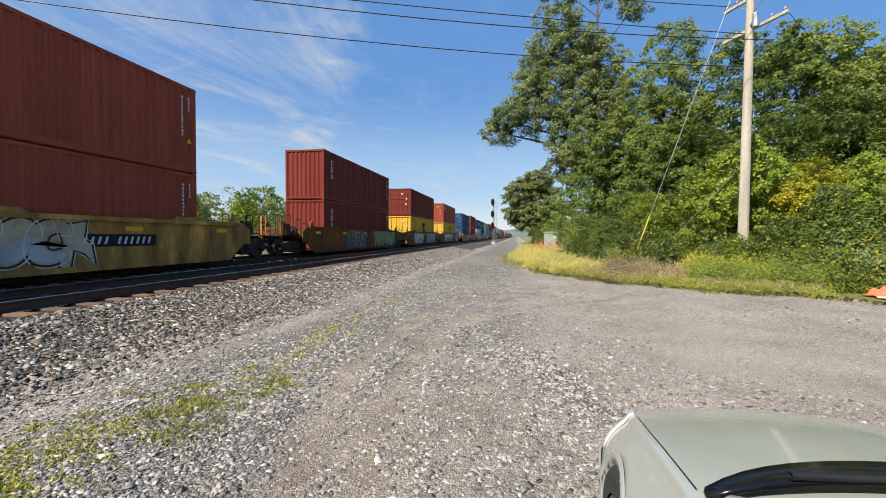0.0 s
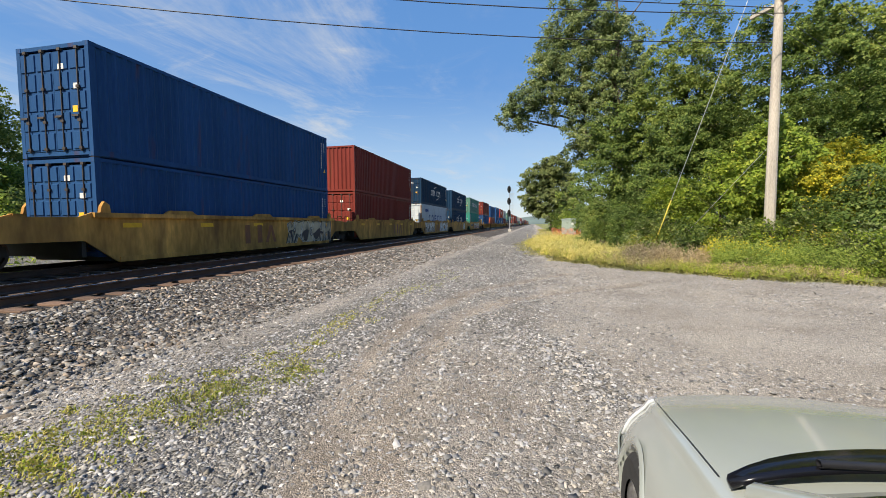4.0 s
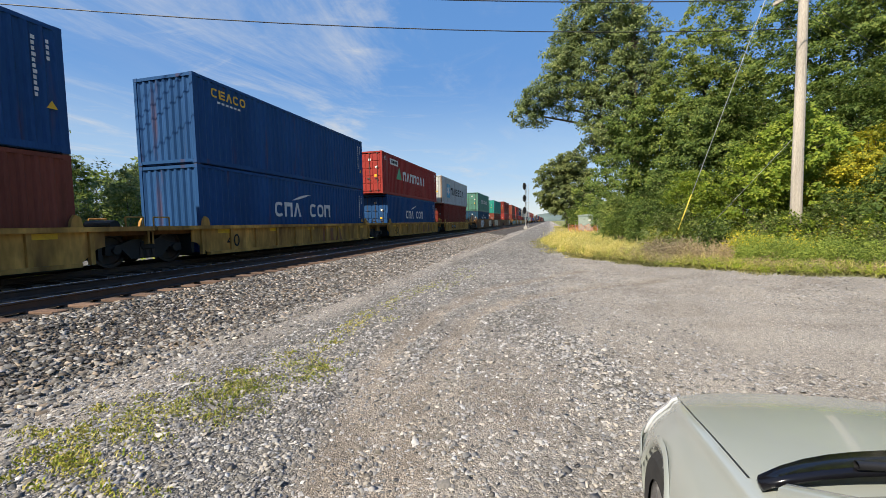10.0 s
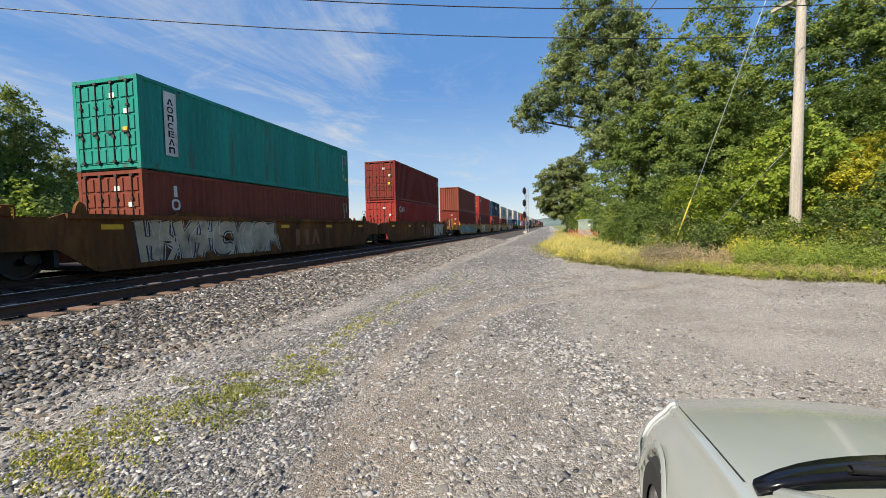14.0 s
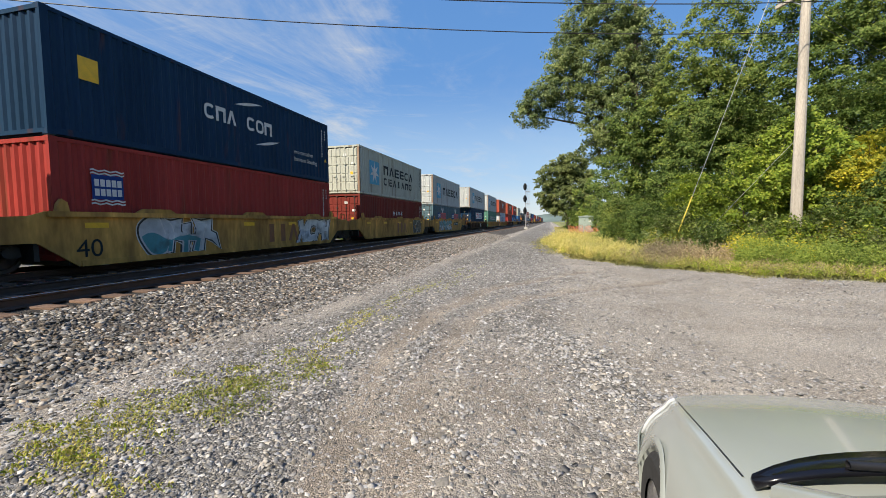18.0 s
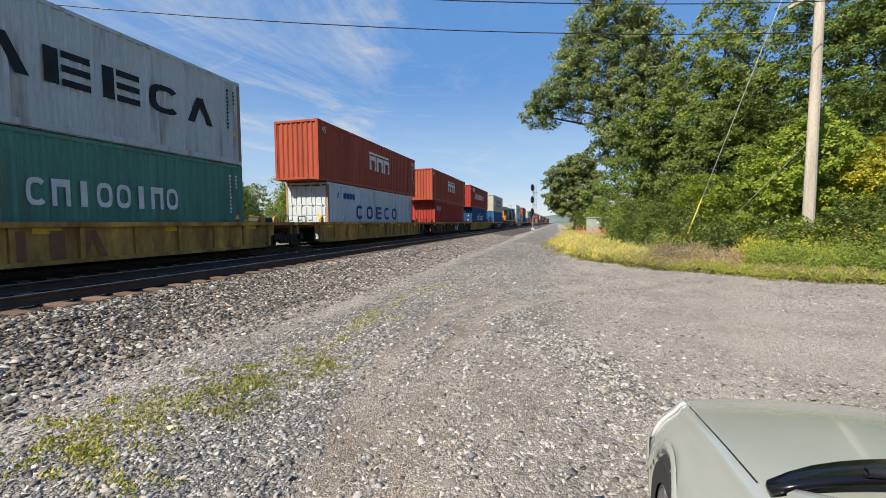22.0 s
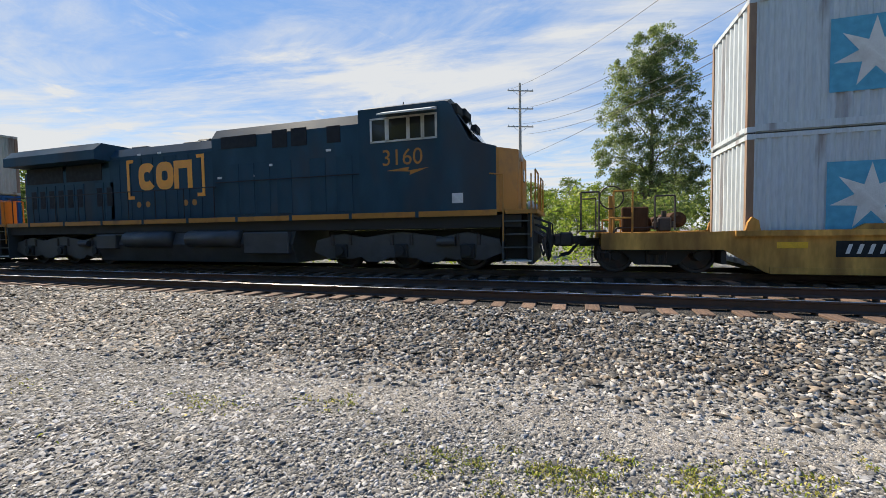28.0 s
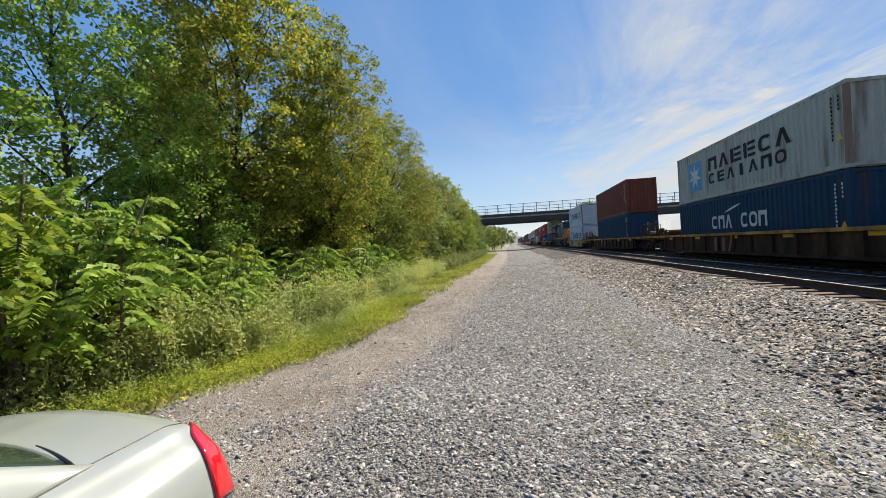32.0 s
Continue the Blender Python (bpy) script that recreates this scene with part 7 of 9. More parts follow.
crown_tree("poplar", 4, (14.8, 27.5), [(12.6, 27, 12.0, 1.5), (14.5, 27, 12.2, 1.8), (16.0, 27.5, 11.6, 1.7), (15.2, 26.6, 9.8, 2.0), (12.7, 27, 9.5, 1.5), (13.8, 26.6, 7.4, 1.9), (15.8, 27, 7.2, 1.8), (14.0, 27, 4.8, 1.8)], 0.2, 0.135, 0.50, 84, LEAF_DEEP)
plant("poplar", 14.8, 27.5, label="slender green tree behind a utility pole")
crown_tree("elm", 5, (17.8, 27.2), [(16.8, 27, 12.0, 1.9), (18.4, 27, 11.7, 1.7), (17.6, 26.6, 9.2, 2.3), (18.9, 27, 7.4, 1.5), (20.0, 27, 9.1, 1.0), (19.2, 27, 4.8, 1.7), (17.0, 26.5, 5.6, 1.8)], 0.2, 0.135, 0.50, 84, LEAF_MID)
plant("elm", 17.8, 27.2, label="leafy green tree at the edge of a wood")
plant("elm", 24.0, 24.0, turn=90, scale=0.85, label="leafy green tree at the edge of a wood")
plant("poplar", 22.0, 31.0, turn=200, scale=1.0, label="tall green tree deep in the roadside wood")
for k, (x, y, sc) in enumerate([(8.6, 29.0, 0.85), (11.8, 27.0, 0.8), (14.4, 24.5, 0.8), (17.0, 25.0, 0.85), (20.0, 23.5, 0.85), (9.5, 38.0, 1.0)]):
    plant("maple", x, y, turn=131.0 * k, scale=sc, label="dense dark green tree filling the roadside wood")
plant("ash", 15.0, 38.0, turn=120, scale=0.78, label="tall green tree deep in the roadside wood")
crown_tree("round_tree", 6, (3.4, 86.5), [(1.1, 86, 10.6, 3.6), (3.9, 86, 12.6, 3.3), (-0.5, 86, 7.3, 2.7), (5.2, 86, 8.9, 3.5), (2.9, 85, 5.4, 3.2), (6.5, 86, 5.0, 3.0), (0.8, 86, 4.4, 2.0)], 0.3, 0.36, 0.85, 80, LEAF_SILVER)
plant("round_tree", 3.4, 86.5, label="rounded olive-green tree beside the gravel road")
crown_tree("far_tree", 7, (0, 0), masses_for(7, 12, 4.6, 0.2, 9), 0.2, 0.55, 1.15, 18, LEAF_MID)
crown_tree("mid_tree", 17, (0, 0), masses_for(7, 12, 4.6, 0.2, 11), 0.2, 0.25, 0.95, 46, LEAF_MID)
crown_tree("bush", 8, (0, 0), masses_for(8, 3.5, 1.9, 0.05, 8, 0.45, 0.35), 0.05, 0.10, 0.38, 46, LEAF_MID, squash=0.8)
crown_tree("bramble", 9, (0, 0), masses_for(9, 1.5, 1.15, 0.03, 6, 0.45, 0.3), 0.025, 0.075, 0.26, 26, LEAF_MID, squash=0.8)
crown_tree("lime_tree", 10, (0, 0), masses_for(10, 6.4, 2.2, 0.22, 12, 0.42, 0.5), 0.08, 0.135, 0.42, 42, LEAF_LIME, bark=M_bark_dark)
crown_tree("thicket", 11, (0, 0), masses_for(11, 10.5, 2.7, 0.05, 20, 0.46, 0.40), 0.13, 0.102, 0.44, 46, LEAF_MID, bark=M_bark_dark, plain=False)
crown_tree("far_thicket", 11, (0, 0), masses_for(11, 10.5, 2.7, 0.05, 20, 0.46, 0.40), 0.13, 0.155, 0.46, 26, LEAF_MID, bark=M_bark_dark)
crown_tree("turning", 12, (0, 0), masses_for(12, 11.5, 3.3, 0.16, 22, 0.42, 0.45), 0.17, 0.10, 0.42, 48, LEAF_TURN, bark=M_bark_dark, plain=False)
crown_tree("column", 13, (0, 0), [(0, 0, 19.0, 2.0), (0, 1.2, 17.0, 2.4), (0, -1.6, 16.0, 2.4), (0, 2.2, 13.6, 2.6), (0.6, -2.0, 12.4, 2.8), (0, 2.6, 10.0, 2.9), (0, -2.4, 8.6, 2.9), (0, 2.2, 6.4, 2.8), (0, -1.2, 5.0, 2.8)], 0.3, 0.15, 0.60, 84, LEAF_OLIVE, squash=0.9)
plant("far_tree", 6.4, 70.0, turn=90, scale=0.68, label="small green tree behind a utility cabinet")
plant("far_tree", 10.0, 98.0, turn=190, scale=0.9, label="green tree at the far end of the road")
plant("far_tree", 6.5, 130.0, turn=120, scale=0.9, label="distant green tree beside the track")

rng = np.random.default_rng(31)


def hedge(rows, key, group, labels, mats):
    for k, (x, y, s) in enumerate(rows):
        lm = mats[k % len(mats)]
        plant(key, x, y, turn=float(rng.uniform(0, 360)), scale=s, name="bush", label=labels[lm.name], category="bush", group=group, leaf_mat=lm)


BUSH_WORD = {"green_leaves": "dense green bush in roadside undergrowth", "lime_leaves": "bright lime-green bush in roadside undergrowth",
             "turning_yellow_leaves": "bush with leaves turning yellow in roadside undergrowth", "deep_green_leaves": "dark green bush in roadside undergrowth",
             "early_autumn_leaves": "bush with russet-tinged leaves in roadside undergrowth", "olive_leaves": "olive-green bush in roadside undergrowth", "grey_green_leaves": "grey-green bush in roadside undergrowth",
             "weed_leaves": "pale green weedy shrub beside the gravel"}
for k, (x, y, sc, lm) in enumerate([(9.7, 19.6, 0.95, LEAF_LIME), (8.0, 20.0, 0.76, LEAF_LIME), (11.9, 19.4, 0.8, LEAF_GOLD), (6.2, 20.6, 0.6, LEAF_LIME), (13.4, 18.6, 0.8, LEAF_LIME), (10.6, 18.2, 0.62, LEAF_GOLD), (12.0, 23.0, 0.95, LEAF_MID)]):
    plant("lime_tree", x, y, turn=83.0 * k, scale=sc, label="small tree with leaves turning yellow" if lm is LEAF_GOLD else "small bright lime-green tree in the roadside undergrowth", group="small roadside trees", leaf_mat=lm)
hedge([(10.8, 16.0, 0.98), (13.0, 15.0, 0.95), (9.2, 16.2, 0.7), (12.8, 14.5, 1.1)], "bush", "roadside bushes", BUSH_WORD, [LEAF_DEEP, LEAF_MID])
hedge([(5.8, 27.5, 1.0), (4.6, 30.0, 0.95), (7.6, 27.0, 1.1), (6.6, 38.0, 1.2), (6.4, 42.0, 0.9), (7.4, 47.0, 1.1), (7.2, 52.0, 1.2), (6.6, 60.0, 1.2), (5.4, 66.0, 1.0), (4.6, 22.5, 0.7), (16.0, 16.5, 1.0), (18.5, 18.5, 1.2),
       (9.8, 24.0, 1.3), (13.0, 22.0, 1.3), (16.0, 21.5, 1.4), (20.5, 19.0, 1.4), (7.4, 23.6, 1.0), (4.6, 80.0, 1.3), (6.0, 98.0, 1.6), (5.0, 20.0, 0.62), (3.9, 24.6, 0.6)], "bush", "roadside bushes", BUSH_WORD,
      [LEAF_DEEP, LEAF_MID, LEAF_DEEP, LEAF_LIME, LEAF_DEEP])
low = []
for k in range(46):
    f = k / 45
    x = 4.2 + 12.0 * f + rng.uniform(-0.4, 0.4)
    y = 18.4 - 4.8 * min(1, f * 1.6) + rng.uniform(-0.9, 1.8)
    low.append((float(x), float(y), float(rng.uniform(0.35, 1.0) + 0.35 * (rng.random() < 0.25))))
low += [(8.1, 16.2, 1.05), (8.9, 16.0, 1.2), (9.6, 16.6, 1.25), (7.4, 16.8, 1.1), (10.6, 14.6, 1.15), (12.2, 13.9, 1.3), (11.2, 13.4, 1.0)]
hedge(low, "bramble", "verge shrubs", BUSH_WORD, [LEAF_MID, LEAF_OLIVE, LEAF_TURN, LEAF_MID, LEAF_LIME, LEAF_SILVER, LEAF_DEEP])

# south of the lot: a wall of trees beside the gravel road
row = [("thicket", 8.6, -3.0, 0.95), ("turning", 7.4, -12.0, 1.12), ("thicket", 8.6, -7.6, 0.95), ("turning", 5.9, -15.2, 0.98), ("thicket", 5.6, -19.0, 0.86), ("turning", 5.6, -23.0, 0.88), ("thicket", 5.4, -28.5, 0.86),
       ("thicket", 5.6, -35.0, 0.86), ("turning", 5.6, -42.0, 0.84), ("thicket", 5.4, -50.0, 0.9), ("thicket", 5.6, -59.0, 0.8), ("thicket", 5.6, -69.0, 0.8), ("thicket", 6.0, -81.0, 0.85), ("thicket", 6.4, -93.0, 0.9),
       ("turning", 11.0, -14.0, 0.95), ("thicket", 9.5, -21.0, 1.0), ("thicket", 9.5, -31.0, 1.0), ("thicket", 10.0, -45.0, 1.0), ("thicket", 6.6, -16.0, 0.62), ("thicket", 7.0, -9.6, 0.62), ("thicket", 6.6, -21.0, 0.7), ("thicket", 8.4, -17.5, 0.9), ("thicket", 7.6, -26.0, 0.9), ("thicket", 7.4, -38.0, 0.9)]
row = [("far_thicket" if key == "thicket" and y < -23 else key, x, y, sc) for key, x, y, sc in row]
WALL_WORD = {"far_thicket": "slender green tree in a dense roadside thicket", "thicket": "slender green tree in a dense roadside thicket", "turning": "tree with leaves turning yellow and russet beside the road"}
for k, (key, x, y, s) in enumerate(row):
    plant(key, x, y, turn=47.0 * k, scale=s, label=WALL_WORD[key], group="trees along the gravel road", leaf_mat=LEAF_SUMAC if k in (0, 2, 19) else LEAF_BRIGHT if key != "turning" else None)
hedge([(5.4, -24.0, 0.75), (5.2, -29.0, 0.8), (5.0, -34.0, 0.8), (5.0, -40.0, 0.8), (4.8, -47.0, 0.8), (4.6, -55.0, 0.85), (4.6, -64.0, 0.9), (4.8, -75.0, 0.9), (5.0, -88.0, 1.0)], "bush", "roadside bushes", BUSH_WORD, [LEAF_DEEP, LEAF_MID])

hedge([(10.5, -16.0, 1.5), (12.0, -20.0, 1.6), (13.5, -25.0, 1.7), (12.0, -30.0, 1.6), (15.0, -34.0, 1.8), (9.5, -26.0, 1.4), (12.5, -12.0, 1.5), (14.0, -16.0, 1.6), (10.0, -36.0, 1.6), (17.0, -24.0, 1.8)], "bush", "roadside bushes", BUSH_WORD, [LEAF_DEEP, LEAF_MID])


# sumac: arching stems of paired leaflets
def sumac_mesh(seed, stems, height, leaflets=13):
    rng = np.random.default_rng(seed)
    segs, Vs, Fs, n = [], [], [], 0
    for s in range(stems):
        a = rng.uniform(0, 2 * np.pi)
        base = np.array([rng.normal(0, 0.3), rng.normal(0, 0.3), 0.0])
        top = base + np.array([math.cos(a) * rng.uniform(0.2, 0.9), math.sin(a) * rng.uniform(0.2, 0.9), height * rng.uniform(0.5, 1.0)])
        segs.append((base, top, 0.03, 0.014))
        for f in range(int(rng.integers(13, 19))):
            start = base + (top - base) * rng.uniform(0.45, 1.0)
            b = rng.uniform(0, 2 * np.pi)
            d = np.array([math.cos(b), math.sin(b), rng.uniform(0.0, 1.0)])
            L = rng.uniform(0.40, 0.62)
            side = np.array([-math.sin(b), math.cos(b), 0.0])
            prev = start
            for k in range(1, leaflets):
                t = k / leaflets
                p = start + d * L * t + np.array([0, 0, -0.8 * L * t * t])
                w = 0.15 * math.sin(math.pi * min(0.96, t * 0.85 + 0.12)) + 0.02
                for sg in (-1, 1):
                    tip = p + side * sg * w * rng.uniform(0.6, 0.8) + d * 0.03 + np.array([0, 0, -w * rng.uniform(0.25, 0.75)])
                    q = np.array([p, p + (tip - p) * 0.45 + d * 0.026 + np.array([0, 0, 0.012]), tip, p + (tip - p) * 0.45 - d * 0.026])
                    Vs.append(q)
                    Fs.append(np.arange(4) + n)
                    n += 4
    return branch_mesh("stem", segs, 5), raw_mesh("crown", np.concatenate(Vs), np.array(Fs))


for k in range(3):
    st, cr = sumac_mesh(50 + k, 11, 2.5)
    TREES["sumac%d" % k] = (st, cr, LEAF_LIME, M_bark)
SUMACS = [(5.0, -3.6, 1.2), (5.3, -4.6, 1.25), (4.9, -5.5, 1.0), (6.2, -4.2, 1.35), (5.8, -6.0, 1.15), (4.5, -6.9, 0.75), (4.6, -8.0, 0.72), (4.7, -9.4, 0.75), (4.5, -10.6, 0.8), (4.6, -12.0, 0.85), (4.5, -13.8, 0.85), (4.6, -15.8, 0.85),
          (5.4, -8.6, 0.9), (5.5, -11.4, 0.9), (6.9, -5.6, 1.35), (4.4, -18.0, 0.8), (4.4, -20.5, 0.8), (5.9, -3.2, 1.2)]
for k, (x, y, s) in enumerate(SUMACS):
    plant("sumac%d" % (k % 3), x, y, turn=61.0 * k, scale=s, name="sumac_shrub", label="bright green sumac shrub with long feathery leaves", category="shrub", group="sumac beside the road", leaf_mat=LEAF_SUMAC if k % 4 else LEAF_LIME)


def tall_weeds(name, n, place, h_lo, h_hi, mat, seed, label, leafy=10, leaf=0.06, bushy=0.04, slim=0.42, rise=0.2):
    """Upright stems with small leaves all along; slim rising ones make tufts of grass."""
    rng = np.random.default_rng(seed)
    B = place(rng, n)
    H = rng.uniform(h_lo, h_hi, n) * (0.95 + 0.4 * waves(1.9 * B[:, 0], 1.9 * B[:, 1]))
    lean = rng.normal(0, 0.16, (n, 2))
    T = B + np.stack([lean[:, 0] * H, lean[:, 1] * H, H], -1)
    f = rng.random((n, leafy)) ** 0.7
    P = B[:, None] * (1 - f[..., None]) + T[:, None] * f[..., None] + rng.normal(0, bushy, (n, leafy, 3))
    V1, F1 = leaf_quads(P.reshape(-1, 3), leaf, rng, droop=-rise, slim=slim, plain=True)
    w = 0.006
    S = np.stack([B + [w, 0, 0], B - [w, 0, 0], T], 1).reshape(-1, 3)
    F2 = np.arange(3 * n).reshape(-1, 3) + len(V1)
    return tagged(new(name, raw_mesh(name, np.concatenate([V1, S]), np.concatenate([F1, F2]), mat)), label, "weeds", kind="stuff")


def grass(name, n, place, h_lo, h_hi, mat, seed, label, width=0.006, bend=0.4):
    """Bent blades."""
    rng = np.random.default_rng(seed)
    B = place(rng, n)
    H = (rng.uniform(h_lo, h_hi, n) * (0.95 + 0.6 * waves(2.7 * B[:, 0], 2.7 * B[:, 1])))[:, None]
    a = rng.uniform(0, 2 * np.pi, n)
    d = np.stack([np.cos(a), np.sin(a), 0 * a], -1)
    s = np.stack([-np.sin(a), np.cos(a), 0 * a], -1) * width
    k = rng.uniform(0.2, 1.0, n)[:, None] * bend
    mid = B + np.array([0, 0, 1.0]) * H * 0.6 + d * H * k * 0.35
    tip = B + np.array([0, 0, 1.0]) * H * (1 - 0.3 * k) + d * H * k
    V = np.stack([B - s, B + s, mid + s * 0.8, tip, mid - s * 0.8], 1).reshape(-1, 3)
    F = np.arange(5 * n).reshape(-1, 5)
    return tagged(new(name, raw_mesh(name, V, F, mat)), label, "grass", kind="stuff")


def north_band(lo, hi, a, b):
    """Points inside the north verge, lo to hi metres in from its edge, between two stretches of it."""
    seg = np.diff(NORTH_EDGE, axis=0)
    cum = np.concatenate([[0], np.cumsum(np.linalg.norm(seg, axis=1))])
    cum -= cum[1]

    def place(rng, n):
        u = rng.uniform(a, b, n)
        x, y = np.interp(u, cum, NORTH_EDGE[:, 0]), np.interp(u, cum, NORTH_EDGE[:, 1])
        x2, y2 = np.interp(u + 0.3, cum, NORTH_EDGE[:, 0]), np.interp(u + 0.3, cum, NORTH_EDGE[:, 1])
        d = np.stack([x2 - x, y2 - y], -1)
        d /= np.linalg.norm(d, axis=1)[:, None] + 1e-9
        w = lo + (hi - lo) * rng.random(n) + 0.25 * np.sin(u * 1.9) + 0.15 * np.sin(u * 5.1)
        P = np.stack([x + d[:, 1] * w, y - d[:, 0] * w, np.zeros(n)], -1)
        # flattened patch in front of the dumped cloth
        bad = np.hypot(P[:, 0] - 9.3, P[:, 1] - 12.5) < 1.15
        P[bad] = P[rng.choice(np.flatnonzero(~bad), bad.sum())] + rng.normal(0, 0.1, (bad.sum(), 3)) * [1, 1, 0]
        return P
    return place


def south_band(lo, hi, y_lo, y_hi):
    def place(rng, n):
        y = y_lo + (y_hi - y_lo) * rng.random(n) ** 1.0
        x = np.interp(-y, -SOUTH_EDGE[:, 1], SOUTH_EDGE[:, 0]) + lo + (hi - lo) * rng.random(n) ** 0.75 + 0.12 * np.sin(y * 0.9) + 0.10 * np.sin(y * 2.3 + 1) + rng.normal(0, 0.08, n)
        return np.stack([x, y, np.zeros(n)], -1)
    return place


grass("dry_grass", 5000, north_band(-0.7, 1.5, 0, 48), 0.015, 0.07, GRASS_DRY, 41, "sparse dry grass at the gravel's edge", 0.006, 1.2)
grass("dry_grass", 4000, north_band(-1.5, 2.5, 48, 110), 0.05, 0.2, GRASS_DRY, 42, "dry grass beside the far road", 0.03)
tall_weeds("dry_grass", 2600, north_band(0.1, 3.8, 13.6, 40), 0.08, 0.5, GRASS_DRY, 1, "tall golden dry grass along the verge", 10, 0.2, 0.06, 0.11, 2.2)
tall_weeds("dry_grass", 420, north_band(0.3, 1.8, 4.0, 15.5), 0.03, 0.3, GRASS_DRY, 31, "golden grass in front of the verge weeds", 10, 0.14, 0.05, 0.11, 2.0)
tall_weeds("golden_weeds", 1300, north_band(0.4, 3.6, 14.8, 27), 0.15, 0.5, GRASS_DRY, 101, "dense golden dry weeds on the verge", 20, 0.05, 0.06)
tall_weeds("verge_weeds", 700, north_band(0.1, 3.6, 12.5, 30), 0.12, 0.45, GRASS_GREEN, 102, "yellow-green weeds among dry grass on the verge", 24, 0.045, 0.06)
grass("verge_grass", 10000, north_band(-0.5, 1.4, 0, 17), 0.02, 0.12, GRASS_OLIVE, 2, "rough olive grass at the gravel's edge", 0.007, 1.2)
tall_weeds("verge_grass", 1500, north_band(0.2, 1.8, 0, 15.5), 0.02, 0.26, GRASS_OLIVE, 22, "rough olive grass in front of the verge weeds", 10, 0.14, 0.05, 0.11, 2.0)
grass("verge_grass", 8000, north_band(-0.7, 1.5, 13, 60), 0.03, 0.14, GRASS_OLIVE, 3, "short rough grass at the gravel's edge", 0.008)
tall_weeds("green_weeds", 900, north_band(0.0, 1.0, 0, 12), 0.06, 0.34, GRASS_GREEN, 43, "low green weeds at the gravel's edge", 16, 0.042)
tall_weeds("green_weeds", 1500, north_band(0.2, 2.6, 14.5, 36), 0.08, 0.4, GRASS_DRY, 45, "low straw-coloured weeds at the verge", 16, 0.042)
tall_weeds("brown_weeds", 700, north_band(0.3, 1.5, 5.0, 14.8), 0.12, 0.45, GRASS_BROWN, 44, "low withered weeds at the gravel's edge", 18, 0.045)
tall_weeds("brown_weeds", 620, north_band(0.9, 2.9, 10.6, 14.4), 0.35, 0.85, GRASS_BROWN, 4, "withered mauve-brown weeds on the verge", 26, 0.05, 0.06)
tall_weeds("green_weeds", 1300, north_band(0.8, 2.8, 2.5, 10.4), 0.4, 1.0, LEAF_BRIGHT, 5, "feathery green weeds on the verge", 40, 0.06, 0.08)
tall_weeds("green_weeds", 500, north_band(0.5, 2.8, -4, 3.5), 0.35, 0.85, GRASS_GREEN, 55, "tall bright green weeds on the verge", 36, 0.06, 0.08)
tall_weeds("yellow_weeds", 170, north_band(1.9, 3.0, 8.0, 11.4), 0.5, 1.0, LEAF_GOLD, 56, "weeds with yellowing leaves on the verge", 36, 0.075, 0.08)
tall_weeds("goldenrod", 2500, south_band(1.25, 3.7, -24, -1.5), 0.4, 1.15, LEAF_WEED, 6, "tall pale green goldenrod weeds beside the road", 52, 0.072, 0.07)
tall_weeds("goldenrod", 1300, south_band(1.2, 2.8, -7.5, -0.5), 0.4, 1.1, LEAF_WEED, 66, "tall pale green weeds beside the parked car", 48, 0.058, 0.08)
tall_weeds("goldenrod", 2200, south_band(1.4, 3.6, -75, -24), 0.4, 0.95, LEAF_SILVER, 7, "grey-green roadside weeds along the gravel", 14, 0.15, 0.08)
tall_weeds("withered_weeds", 240, south_band(1.5, 2.3, -7.5, -4.8), 0.2, 0.55, GRASS_BROWN, 8, "withered brown weeds at the verge", 14, 0.06)
for mat, seed, share in ((GRASS_GREEN, 9, 0.62), (GRASS_MOSS, 29, 0.26), (GRASS_DRY, 19, 0.12)):
    grass("short_grass", int(60000 * share), south_band(-0.3, 1.75, -14, -1), 0.012, 0.07, mat, seed, "short yellow-green grass strip beside the road", 0.006, 1.2)
    grass("short_grass", int(18000 * share), south_band(-0.3, 1.75, -70, -14), 0.03, 0.10, mat, seed + 1, "yellow-green grass strip beside the road", 0.02, 1.0)
tall_weeds("low_weeds", 5200, south_band(0.0, 1.8, -14, -1), 0.02, 0.10, GRASS_GREEN, 91, "low broad-leaved weeds in the grass strip", 9, 0.032, 0.035)
tall_weeds("low_weeds", 900, south_band(0.8, 1.7, -16, -1), 0.06, 0.28, LEAF_WEED, 92, "pale green weeds leaning out over the grass strip", 20, 0.045, 0.06)


